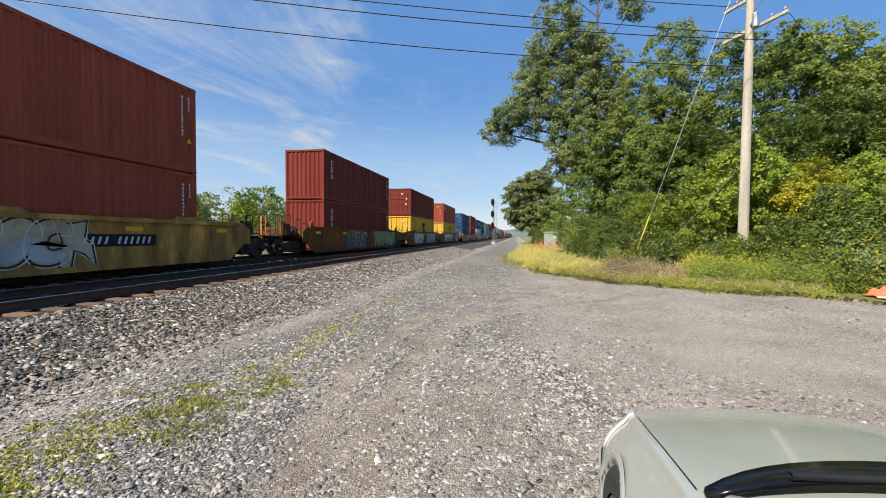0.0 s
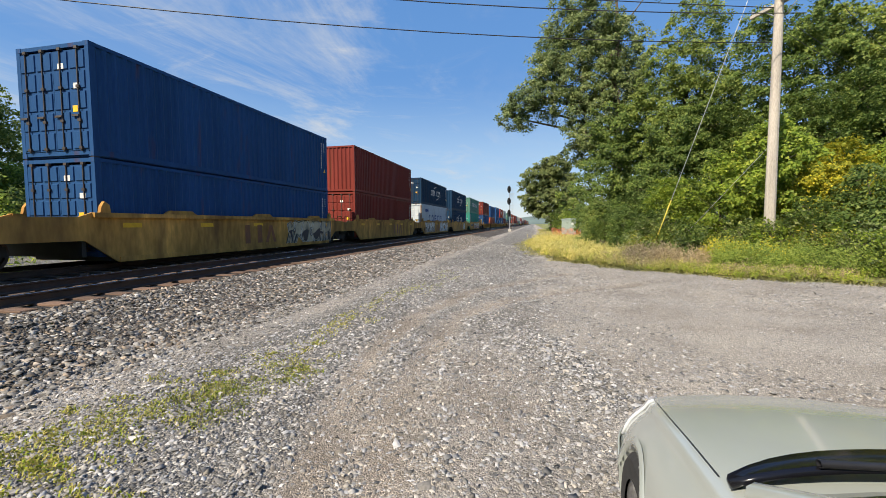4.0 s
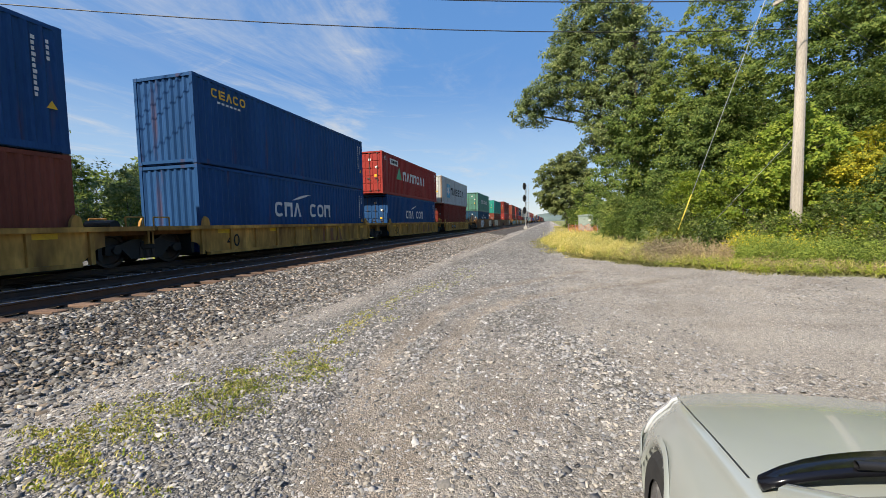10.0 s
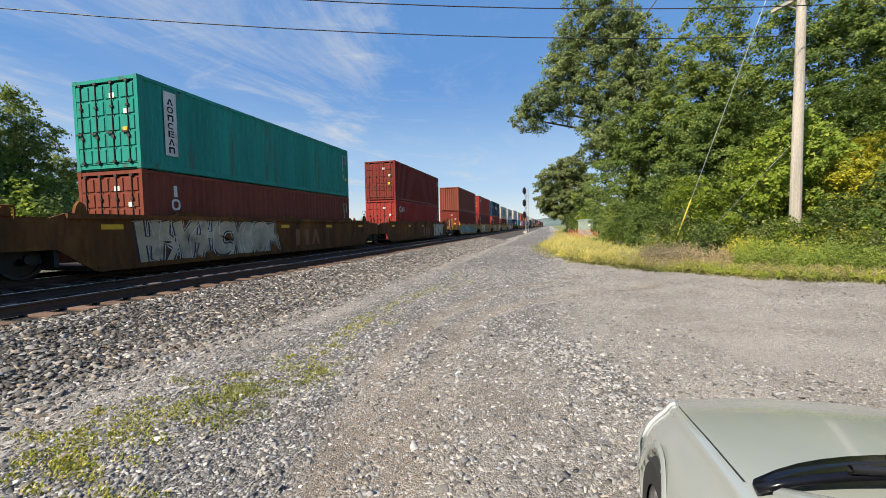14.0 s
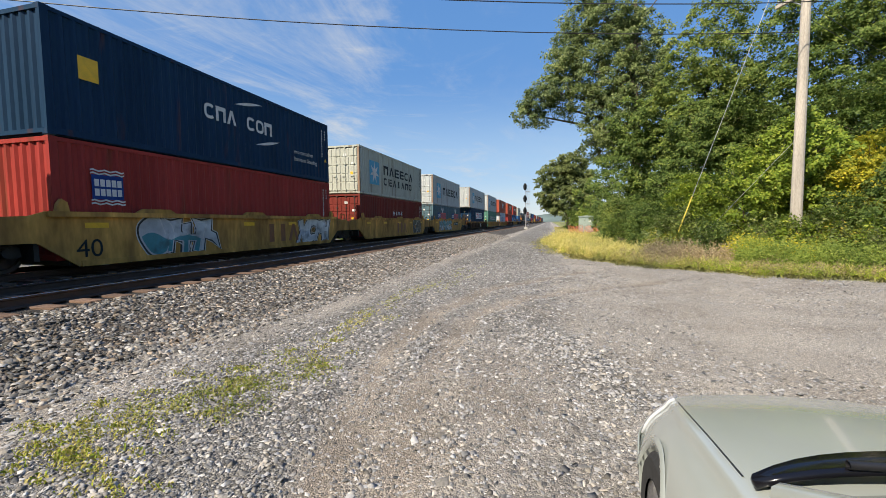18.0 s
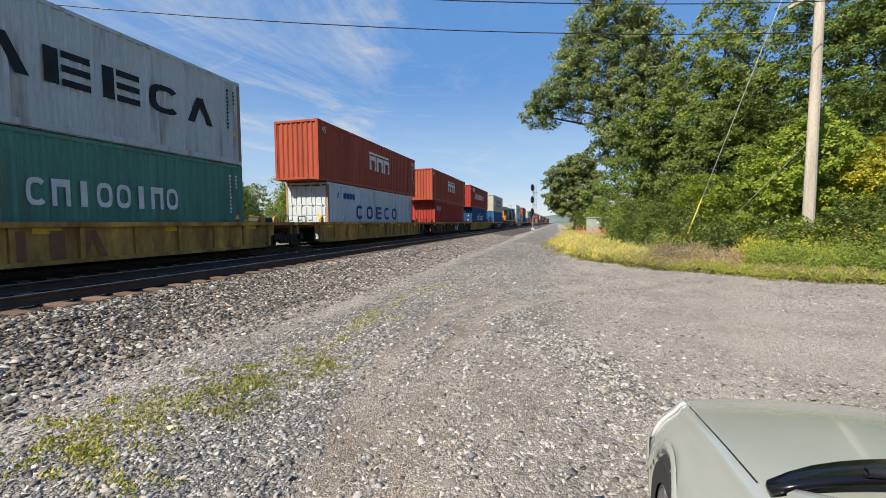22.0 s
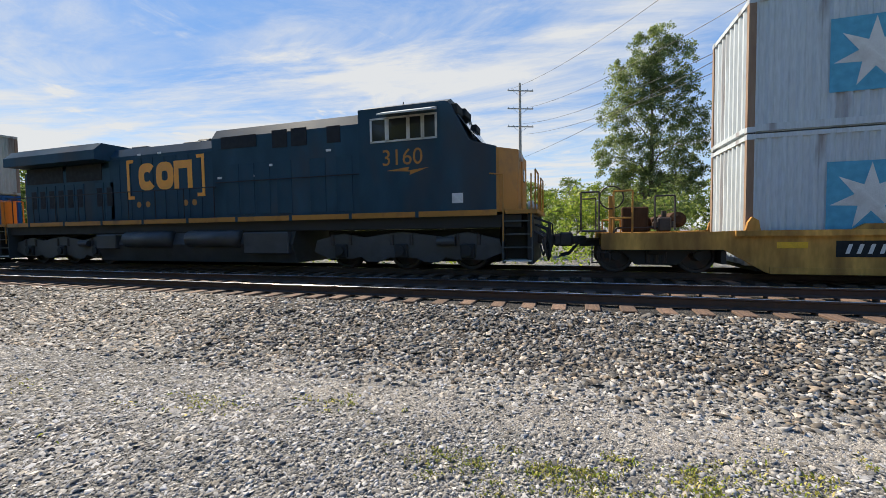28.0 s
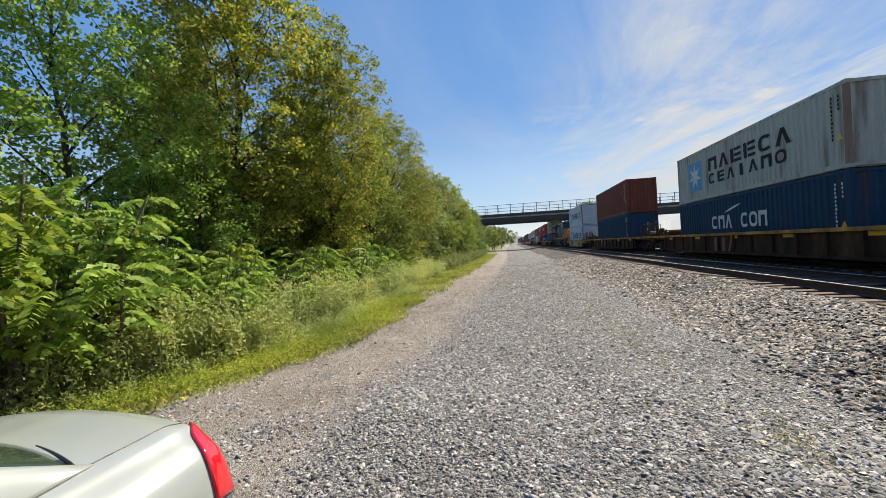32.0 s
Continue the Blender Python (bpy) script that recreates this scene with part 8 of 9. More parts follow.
def patches(rng, n):
    """Mossy grass between the wheel tracks: ragged clumps along a strip, thinning out."""
    spots = np.array([(-3.25, 1.88, 0.28, 0.12, 0.7), (-3.1, 2.3, 0.32, 0.22, 1.2), (-3.0, 2.75, 0.32, 0.26, 1.3), (-2.95, 3.25, 0.34, 0.30, 1.4), (-2.95, 3.75, 0.30, 0.30, 1.2), (-2.6, 3.5, 0.20, 0.30, 0.5), (-2.95, 4.25, 0.24, 0.28, 0.6),
                      (-3.4, 2.45, 0.14, 0.22, 0.6), (-2.62, 1.72, 0.22, 0.10, 0.35), (-2.45, 3.8, 0.10, 0.16, 0.2), (-2.95, 5.2, 0.14, 0.4, 0.25), (-2.95, 6.2, 0.20, 0.6, 0.8), (-2.9, 8.8, 0.24, 1.0, 0.7), (-2.5, 11.0, 0.26, 1.4, 0.5),
                      (-3.3, 1.0, 0.2, 0.3, 0.6), (-3.15, 0.3, 0.16, 0.35, 0.9), (-3.12, -0.4, 0.14, 0.35, 0.8), (-3.1, -1.0, 0.12, 0.2, 0.3), (-3.6, -2.2, 0.1, 0.2, 0.16), (-3.3, -3.4, 0.14, 0.3, 0.2), (-3.1, -7.0, 0.3, 1.5, 0.4), (-3.0, -13.0, 0.35, 3.0, 0.4), (-2.9, -22.0, 0.4, 5.0, 0.4)])
    k = rng.choice(len(spots), n, p=spots[:, 4] / spots[:, 4].sum())
    s = spots[k]
    fixed = np.random.default_rng(77)
    tufts, weight = fixed.normal(0, 1, (len(spots), 34, 2)), fixed.random((len(spots), 34)) ** 1.5
    weight /= weight.sum(1, keepdims=True)
    pick = np.array([rng.choice(34, p=weight[j]) for j in k])
    c = tufts[k, pick] + rng.normal(0, 0.2, (n, 2))
    x, y = s[:, 0] + c[:, 0] * s[:, 2], s[:, 1] + c[:, 1] * s[:, 3]
    return np.stack([x, y, ground_height(x, y) - 0.016], -1)


for mat, seed, count in ((GRASS_GREEN, 12, 3300), (GRASS_DRY, 13, 3300), (GRASS_MOSS, 14, 5600)):
    grass("gravel_grass", count, patches, 0.008, 0.034, mat, seed, "sparse yellow-green grass tufts between wheel tracks", 0.0055, 1.3)


# west of the tracks
for k, (x, y, s, m) in enumerate([(-58, -9.5, 0.62, 0), (-62, -6.0, 0.78, 1), (-57, -3.2, 0.60, 0), (-64, -0.5, 0.80, 1), (-58, 2.4, 0.66, 0), (-63, 5.6, 0.8, 1), (-56, 8.5, 0.62, 0), (-66, -13.0, 0.85, 1), (-60, -17.0, 0.7, 0), (-60, 12.0, 0.75, 1)]):
    plant("mid_tree", x, y, turn=53.0 * k, scale=s, label="distant pale green tree beyond the tracks", group="treeline beyond the tracks", leaf_mat=(LEAF_LIME, LEAF_MID)[m])
west = [(-41.5, 6.6, 0.94, "column"), (-38.0, 13.2, 0.86, "column"), (-36.5, 16.5, 0.6, "column"), (-38.0, 18.2, 1.2, "far_thicket"), (-38.0, 21.6, 1.22, "far_thicket"), (-35.5, 20.2, 0.95, "far_thicket"), (-40.0, 26.0, 0.6, "elm"), (-40.0, 33.0, 0.6, "poplar")]
for k, (x, y, s, key) in enumerate(west):
    plant(key, x, y, turn=70.0 * k, scale=s, label="green tree on the far side of the tracks", group="trees beyond the tracks")
rng = np.random.default_rng(8)
for k in range(34):
    a = radians(20 + 150 * k / 33)
    d = float(rng.uniform(48, 95))
    x, y = -d * math.sin(a) - 18, d * math.cos(a)
    plant("far_tree", x, y, turn=float(rng.uniform(0, 360)), scale=float(rng.uniform(0.7, 1.05)), label="distant green tree beyond the tracks", group="treeline beyond the tracks")
hedge([(-33.0 - 2.5 * (k % 3), 15.5 + 3.3 * k, (1.75, 2.05, 1.6, 1.9)[k % 4]) for k in range(13)], "bush", "bushes beyond the tracks", {n: w.replace("in roadside undergrowth", "beyond the tracks") for n, w in BUSH_WORD.items()}, [LEAF_MID, LEAF_LIME, LEAF_MID, LEAF_OLIVE])
hedge([(float(-24 - rng.uniform(0, 9)), float(y), float(rng.uniform(1.7, 2.8))) for y in range(-60, 70, 5)], "bramble", "bushes beyond the tracks", BUSH_WORD, [LEAF_LIME, LEAF_MID, LEAF_DEEP])
tall_weeds("green_weeds", 2200, lambda g, n: np.stack([g.uniform(-24, -17.5, n), g.uniform(-70, 70, n), np.zeros(n)], -1), 0.5, 1.3, LEAF_LIME, 14, "green weeds on the bank beyond the tracks", 8, 0.2)
for k, (x, y, s) in enumerate([(-28, -150, 1.3), (-40, -160, 1.2), (14, -140, 1.1), (20, -170, 1.2), (-34, -48, 0.7), (-40, -40, 0.8), (-36, -58, 0.8), (-30, -36, 0.6), (-46, -66, 0.9), (-44, -24, 0.8), (6, -112, 0.6), (9, -126, 0.8), (4, -150, 0.7), (2.5, -190, 0.8), (3.2, -109, 0.45), (4.2, -118, 0.6), (2.0, -135, 0.6), (-1, -240, 0.8), (10, -210, 1.1), (16, -118, 0.8)]):
    plant("mid_tree" if x < -25 and y > -70 else "far_tree", x, y, turn=77.0 * k, scale=s, label="green tree near the road bridge")

# ---- parked car: a light sage-silver saloon ----
def car_paint():
    m = bpy.data.materials.new("sage_silver_car_paint")
    m.use_nodes = True
    nt = m.node_tree
    b = nt.nodes["Principled BSDF"]
    n = nt.nodes.new("ShaderNodeTexNoise")
    n.inputs["Scale"].default_value, n.inputs["Detail"].default_value = 3.0, 8
    r = nt.nodes.new("ShaderNodeValToRGB")
    r.color_ramp.elements[0].position, r.color_ramp.elements[0].color = 0.35, (0.335, 0.368, 0.344, 1)
    r.color_ramp.elements[1].position, r.color_ramp.elements[1].color = 0.7, (0.375, 0.405, 0.380, 1)
    nt.links.new(n.outputs[0], r.inputs[0])
    nt.links.new(r.outputs[0], b.inputs["Base Color"])
    b.inputs["Metallic"].default_value, b.inputs["Roughness"].default_value = 0.14, 0.28
    b.inputs["Coat Weight"].default_value, b.inputs["Coat Roughness"].default_value = 0.6, 0.07
    d = nt.nodes.new("ShaderNodeTexNoise")
    d.inputs["Scale"].default_value = 900
    mr = nt.nodes.new("ShaderNodeMapRange")
    mr.inputs["To Min"].default_value, mr.inputs["To Max"].default_value = 0.22, 0.27
    nt.links.new(d.outputs[0], mr.inputs["Value"])
    nt.links.new(mr.outputs[0], b.inputs["Roughness"])
    return m


M_car = car_paint()
M_carglass = bpy.data.materials.new("tinted_car_glass")
M_carglass.use_nodes = True
cg = M_carglass.node_tree.nodes["Principled BSDF"]
cg.inputs["Base Color"].default_value, cg.inputs["Roughness"].default_value = (0.03, 0.045, 0.035, 1), 0.03
M_trim = material("black_car_trim", (0.014, 0.014, 0.016), 0.35, vary=0.2, scale=8)
M_gloss = material("glossy_black_plastic", (0.006, 0.006, 0.008), 0.2, vary=0.1, scale=8, rough_vary=0.03)
M_gloss.node_tree.nodes["Principled BSDF"].inputs["Specular IOR Level"].default_value = 0.5
M_rubber = material("tyre_rubber", (0.018, 0.018, 0.018), 0.85, vary=0.2, scale=12)
M_lens = bpy.data.materials.new("red_lamp_lens")
M_lens.use_nodes = True
ll = M_lens.node_tree.nodes["Principled BSDF"]
ll.inputs["Base Color"].default_value, ll.inputs["Roughness"].default_value = (0.55, 0.012, 0.02, 1), 0.08
ll.inputs["Coat Weight"].default_value = 1.0
M_chrome = material("bright_chrome", (0.7, 0.7, 0.7), 0.12, 1.0, vary=0.05)
M_alloy = material("wheel_alloy", (0.4, 0.4, 0.41), 0.35, 0.9, vary=0.1)

CAR_X = 1.20
car = empty("parked_car", pose(CAR_X, 0, 0, 0, 0, -1.8), "light sage-silver saloon car parked on the gravel", "car")

# stations along the car: y, half width, shoulder half width, shoulder height, centre height, sill height
STATIONS = np.array([
    (-1.92, 0.62, 0.42, 0.50, 0.52, 0.34), (-1.88, 0.76, 0.52, 0.70, 0.75, 0.27), (-1.82, 0.83, 0.585, 0.80, 0.855, 0.23), (-1.72, 0.87, 0.60, 0.85, 0.905, 0.22), (-1.5, 0.885, 0.60, 0.862, 0.92, 0.20),
    (-1.27, 0.89, 0.595, 0.862, 0.925, 0.19), (-0.8, 0.895, 0.63, 0.875, 0.91, 0.18), (0.0, 0.90, 0.67, 0.885, 0.91, 0.18), (0.7, 0.90, 0.70, 0.885, 0.92, 0.18), (1.1, 0.895, 0.72, 0.868, 0.935, 0.19),
    (1.45, 0.89, 0.715, 0.825, 0.89, 0.20), (1.84, 0.875, 0.69, 0.748, 0.815, 0.21), (2.1, 0.845, 0.655, 0.68, 0.74, 0.22), (2.35, 0.78, 0.58, 0.60, 0.65, 0.24), (2.5, 0.66, 0.48, 0.51, 0.54, 0.28), (2.56, 0.48, 0.35, 0.43, 0.45, 0.34)])


def spline(xs, ys, q):
    """Smooth interpolation through all points."""
    h = np.diff(xs)
    d = np.diff(ys) / h
    m = np.concatenate([[d[0]], (d[:-1] * h[1:] + d[1:] * h[:-1]) / (h[:-1] + h[1:]), [d[-1]]])
    k = np.clip(np.searchsorted(xs, q) - 1, 0, len(h) - 1)
    t = (q - xs[k]) / h[k]
    return (2 * t ** 3 - 3 * t ** 2 + 1) * ys[k] + (t ** 3 - 2 * t ** 2 + t) * h[k] * m[k] + (-2 * t ** 3 + 3 * t ** 2) * ys[k + 1] + (t ** 3 - t ** 2) * h[k] * m[k + 1]


def section(y):
    hw, hs, zs, zc, z0 = (float(spline(STATIONS[:, 0], STATIONS[:, k], np.array([y]))[0]) for k in range(1, 6))
    low = z0 + 0.12
    ctrl = np.array([(0, zc), (hs * 0.5, zc - 0.25 * (zc - zs)), (hs, zs), (hs + 0.35 * (hw - hs), zs - 0.055), (hs + 0.75 * (hw - hs), zs - 0.15), (hw, max(low, zs - 0.32)), (hw - 0.01, max(low - 0.01, 0.42)), (hw - 0.05, z0), (hw - 0.3, z0 - 0.03)])
    u = np.linspace(0, 1, len(ctrl))
    q = np.linspace(0, 1, 41)
    return np.column_stack([spline(u, ctrl[:, 0], q), spline(u, ctrl[:, 1], q)])


WHEEL_Y, WHEEL_Z = (-1.05, 1.64), 0.31
ys = np.linspace(-1.92, 2.56, 220)
S = np.array([section(y) for y in ys])
half = S.shape[1]
ring = np.concatenate([np.stack([S[:, ::-1, 0], S[:, ::-1, 1]], -1), np.stack([-S[:, 1:, 0], S[:, 1:, 1]], -1)], 1)
V = np.zeros((len(ys), ring.shape[1], 3))
V[:, :, 0], V[:, :, 1], V[:, :, 2] = ring[:, :, 0], ys[:, None], ring[:, :, 1]
ii = np.arange(V.shape[0] * V.shape[1]).reshape(V.shape[:2])
Q = np.stack([ii[:-1, :-1], ii[1:, :-1], ii[1:, 1:], ii[:-1, 1:]], -1).reshape(-1, 4)
cen = V.reshape(-1, 3)[Q].mean(1)
keep = np.ones(len(Q), bool)
for wy in WHEEL_Y:
    keep &= ~(((cen[:, 1] - wy) ** 2 + (cen[:, 2] - WHEEL_Z) ** 2 < 0.325 ** 2) & (np.abs(cen[:, 0]) > 0.6))
body_me = raw_mesh("body", V.reshape(-1, 3), Q[keep])
for p in body_me.polygons:
    p.use_smooth = True
part("body", body_me, M_car, car)


def on_body(y, f):
    """The point of the left flank or deck at y; f runs from 0 at the centre line to 1 under the sill."""
    s = section(y)
    k = f * (len(s) - 1)
    a, b = s[int(k)], s[min(len(s) - 1, int(k) + 1)]
    p = a + (b - a) * (k - int(k))
    return Vector((-p[0], y, p[1]))


def seam(name, path, r, mat, label=""):
    segs = [(np.array(a), np.array(b), r, r) for a, b in zip(path, path[1:])]
    return part(name, branch_mesh(name, segs, 6), mat, car, label)


SHOULDER = 0.25
for sx in (1, -1):
    flip = lambda p: Vector((p.x * sx, p.y, p.z))
    seam("hood_seam", [flip(on_body(y, SHOULDER + 0.014)) for y in np.linspace(2.05, 1.19, 24)], 0.003, M_trim, "dark panel gap")
    seam("boot_seam", [flip(on_body(y, SHOULDER)) for y in np.linspace(-1.80, -1.27, 16)], 0.0035, M_trim, "fine panel gap")
    seam("door_seam", [flip(on_body(0.98, f)) for f in np.linspace(0.27, 0.85, 16)], 0.004, M_trim, "dark panel gap")
    # tail lamp: a patch of the rear corner, slightly proud
    pv, pf = [], []
    ny, nf = 14, 16
    for i in range(ny):
        for j in range(nf):
            f = 0.26 + (0.66 - 0.26) * j / (nf - 1)
            edge = -1.79 + 0.035 * math.sin(math.pi * j / (nf - 1)) + 0.15 * j / (nf - 1)
            y = edge + (-1.90 - edge) * i / (ny - 1)
            p = on_body(y, f)
            n = Vector((-0.5, -0.75, 0.3)).normalized()
            p = p + n * 0.008
            pv.append((p.x * sx, p.y, p.z))
    for i in range(ny - 1):
        for j in range(nf - 1):
            a = i * nf + j
            pf.append((a, a + 1, a + nf + 1, a + nf))
    lamp = raw_mesh("tail_lamp", np.array(pv), np.array(pf))
    for p in lamp.polygons:
        p.use_smooth = True
    lo = part("tail_lamp", lamp, M_lens, car, "glossy red tail lamp")
    so = lo.modifiers.new("thick", "SOLIDIFY")
    so.thickness, so.offset = 0.016, 0
    seam("chrome_strip", [flip(on_body(y, 0.68)) + Vector((-0.004 * sx, -0.004, 0)) for y in np.linspace(-1.60, -1.885, 10)], 0.012, M_chrome, "chrome strip under the lamp")
    # arches and wheels
    for wy in WHEEL_Y:
        def arch(bm):
            n = 26
            rows = []
            for k in range(n + 1):
                a = math.pi * (-0.12 + 1.24 * k / n)
                yy, zz = wy + 0.333 * math.cos(a), WHEEL_Z + 0.333 * math.sin(a)
                se = section(yy)
                lower = se[20:]
                fx = float(np.interp(zz, lower[::-1, 1], lower[::-1, 0]))
                rows.append([bm.verts.new((x, wy + r * math.cos(a), WHEEL_Z + r * math.sin(a))) for x, r in ((fx - 0.006, 0.368), (fx + 0.007, 0.356), (fx + 0.006, 0.322), (0.55, 0.322))])
            for a, b in zip(rows, rows[1:]):
                for k in range(3):
                    bm.faces.new((a[k], a[k + 1], b[k + 1], b[k]))
        bm = bmesh.new()
        arch(bm)
        for v in bm.verts:
            v.co.x *= -sx
        part("wheel_arch", bm, M_car, car, "", smooth=True)
        wheel = empty("wheel", pose(-sx * 0.755, wy, WHEEL_Z, 0, 0, 180 if sx > 0 else 0), "alloy wheel with a black tyre", "")
        wheel.parent = car
        def tyre(bm):
            n = 36
            prof = [(-0.1, 0.2), (-0.1, 0.28), (-0.08, 0.305), (0.08, 0.305), (0.1, 0.28), (0.1, 0.2)]
            rr = [[bm.verts.new((x, r * math.cos(2 * math.pi * k / n), r * math.sin(2 * math.pi * k / n))) for k in range(n)] for x, r in prof]
            for a, b in zip(rr, rr[1:]):
                for k in range(n):
                    bm.faces.new((a[k], a[(k + 1) % n], b[(k + 1) % n], b[k]))
        part("tyre", shared(("tyre",), tyre), M_rubber, wheel)
        def rim(bm):
            tube(bm, (0.03, 0, 0), (0.085, 0, 0), 0.06, n=14)
            for k in range(7):
                a = 2 * math.pi * k / 7
                c, s_ = math.cos(a), math.sin(a)
                vs = [bm.verts.new((0.075, r * c - w * s_, r * s_ + w * c)) for r, w in ((0.04, -0.025), (0.2, -0.02), (0.2, 0.02), (0.04, 0.025))]
                vb = [bm.verts.new((0.045, v.co.y, v.co.z)) for v in vs]
                bm.faces.new(vs)
                for i in range(4):
                    bm.faces.new((vs[i], vb[i], vb[(i + 1) % 4], vs[(i + 1) % 4]))
            n = 28
            for x0, r0, x1, r1 in ((0.09, 0.205, 0.09, 0.19), (0.09, 0.19, 0.02, 0.185), (0.02, 0.185, 0.02, 0.02)):
                a_ = [bm.verts.new((x0, r0 * math.cos(2 * math.pi * k / n), r0 * math.sin(2 * math.pi * k / n))) for k in range(n)]
                b_ = [bm.verts.new((x1, r1 * math.cos(2 * math.pi * k / n), r1 * math.sin(2 * math.pi * k / n))) for k in range(n)]
                for k in range(n):
                    bm.faces.new((a_[k], a_[(k + 1) % n], b_[(k + 1) % n], b_[k]))
        part("rim", shared(("rim",), rim), M_alloy, wheel)

# greenhouse: roof, pillars and glass
TOP = [(1.07, 0.70, 0.885), (0.68, 0.62, 1.09), (0.36, 0.55, 1.29), (0.08, 0.525, 1.355), (-0.10, 0.525, 1.37), (-0.34, 0.535, 1.335), (-0.85, 0.575, 1.085), (-1.28, 0.59, 0.868)]


def panel(name, pts, mat, label="", thick=0.012):
    me = raw_mesh(name, np.array([p for p in pts]), np.array([[0, 1, 2, 3]]))
    ob = part(name, me, mat, car, label)
    so = ob.modifiers.new("thick", "SOLIDIFY")
    so.thickness = thick
    return ob


def grid_panel(name, stations, mat, label, bow=0.05, edge=0.0):
    """A curved sheet across the car through stations of (y, half width, z)."""
    n = 13
    st = np.array(stations)
    u = np.linspace(0, 1, len(st))
    q = np.linspace(0, 1, 16)
    yy, ww, zz = (spline(u, st[:, k], q) for k in range(3))
    P = np.zeros((len(q), n, 3))
    for k in range(n):
        f = -1 + 2 * k / (n - 1)
        P[:, k, 0] = f * (ww - edge)
        P[:, k, 1] = yy + bow * (1 - f * f) * np.sign(yy.mean() + 1e-3) * (1 if name != "roof" else 0)
        P[:, k, 2] = zz + 0.035 * (1 - f * f)
    i = np.arange(P.shape[0] * n).reshape(-1, n)
    F = np.stack([i[:-1, :-1], i[1:, :-1], i[1:, 1:], i[:-1, 1:]], -1).reshape(-1, 4)
    me = raw_mesh(name, P.reshape(-1, 3), F)
    for p in me.polygons:
        p.use_smooth = True
    ob = part(name, me, mat, car, label)
    so = ob.modifiers.new("thick", "SOLIDIFY")
    so.thickness = 0.012
    return ob


grid_panel("windscreen", TOP[:3], M_carglass, "tinted windscreen", 0.10, 0.03)
grid_panel("roof", TOP[2:6], M_car, "", 0.0)
grid_panel("rear_window", TOP[5:], M_carglass, "dark rear window", 0.10, 0.03)
for sx in (-1, 1):
    for a, b, nm in ((TOP[0], TOP[1], "pillar"), (TOP[1], TOP[2], "pillar"), ):
        part(nm, branch_mesh(nm, [(np.array((sx * a[1], a[0], a[2])), np.array((sx * b[1], b[0], b[2])), 0.032, 0.032)], 8), M_car, car)
    for y in (-0.15,):
        part("pillar", branch_mesh("pillar", [(np.array((sx * 0.66, y, 0.89)), np.array((sx * 0.525, y, 1.35)), 0.03, 0.03)], 8), M_trim, car)
    part("side_window", raw_mesh("side_window", np.array([(sx * 0.70, 0.95, 0.90), (sx * 0.55, 0.32, 1.29), (sx * 0.527, -0.10, 1.355), (sx * 0.54, -0.30, 1.33), (sx * 0.60, -0.48, 1.16), (sx * 0.655, -0.60, 0.905), (sx * 0.67, -0.15, 0.89)]), np.array([[0, 1, 2, 3, 4, 5, 6]])), M_carglass, car, "tinted side glass")
    seam("window_trim", [Vector((sx * (0.70 - 0.03 * (0.95 - y)), y, 0.895)) for y in np.linspace(0.95, -0.6, 8)], 0.01, M_trim)
    sv, sf = [], []
    edge_u = np.linspace(0, 1, 3)
    ed = np.array(TOP[5:])
    for i in range(15):
        u = i / 14
        ye, we, ze = (float(spline(edge_u, ed[:, q], np.array([u]))[0]) for q in range(3))
        lowp = on_body(-0.52 - 0.80 * u ** 1.1, 0.262 + 0.03 * (1 - u))
        for j in range(9):
            v = j / 8
            bulge = 0.03 * math.sin(math.pi * v) * (1 - u)
            x = (we - 0.03) * (1 - v) - lowp.x * v + bulge
            sv.append((sx * x, ye * (1 - v) + lowp.y * v, (ze + 0.006) * (1 - v) + (lowp.z + 0.002) * v + bulge * 0.4))
    for i in range(14):
        for j in range(8):
            a = i * 9 + j
            sf.append((a, a + 1, a + 10, a + 9))
    sail = part("rear_pillar", raw_mesh("rear_pillar", np.array(sv), np.array(sf)), M_car, car, "", smooth=True)
    so = sail.modifiers.new("thick", "SOLIDIFY")
    so.thickness, so.offset = 0.01, 0
    mir = bmesh.new()
    box(mir, -0.11, 0.11, -0.06, 0.06, -0.07, 0.07, 0.03)
    part("mirror", mir, M_car, car, "", pose(sx * 0.90, 0.66, 0.98))
    part("mirror_arm", branch_mesh("mirror_arm", [(np.array((sx * 0.68, 0.7, 0.9)), np.array((sx * 0.88, 0.67, 0.96)), 0.03, 0.025)], 6), M_car, car)
    for y in (0.15, -0.75):
        part("door_handle", shared(("car_handle",), lambda bm: box(bm, -0.015, 0.015, -0.09, 0.09, -0.015, 0.015, 0.006)), M_car, car, "", pose(sx * 0.865, y, 0.76))

# rear window seal, cowl, wipers
seam("rear_seal", [Vector((x, -1.28 - 0.10 * (1 - (x / 0.59) ** 2) + 0.012, 0.868 + 0.045 * (1 - (x / 0.59) ** 2))) for x in np.linspace(-0.59, 0.59, 22)], 0.009, M_trim, "black window seal")
cowl_v, cowl_f = [], []
for k in range(25):
    f = -1 + 2 * k / 24
    front, rear = 1.265 - 0.115 * abs(f) ** 4, 1.135 - 0.03 * abs(f) ** 3
    zf, zr = 0.868 + 0.07 * (1 - f * f), 0.880 + 0.085 * (1 - abs(f) ** 3)
    for u, dz in ((0.0, 0.0), (0.3, -0.012), (0.75, -0.004), (1.0, 0.006)):
        cowl_v.append((f * 0.738, rear + (front - rear) * u, zr + (zf - zr) * u + dz))
for k in range(24):
    for r in range(3):
        a = k * 4 + r
        cowl_f.append((a, a + 1, a + 5, a + 4))
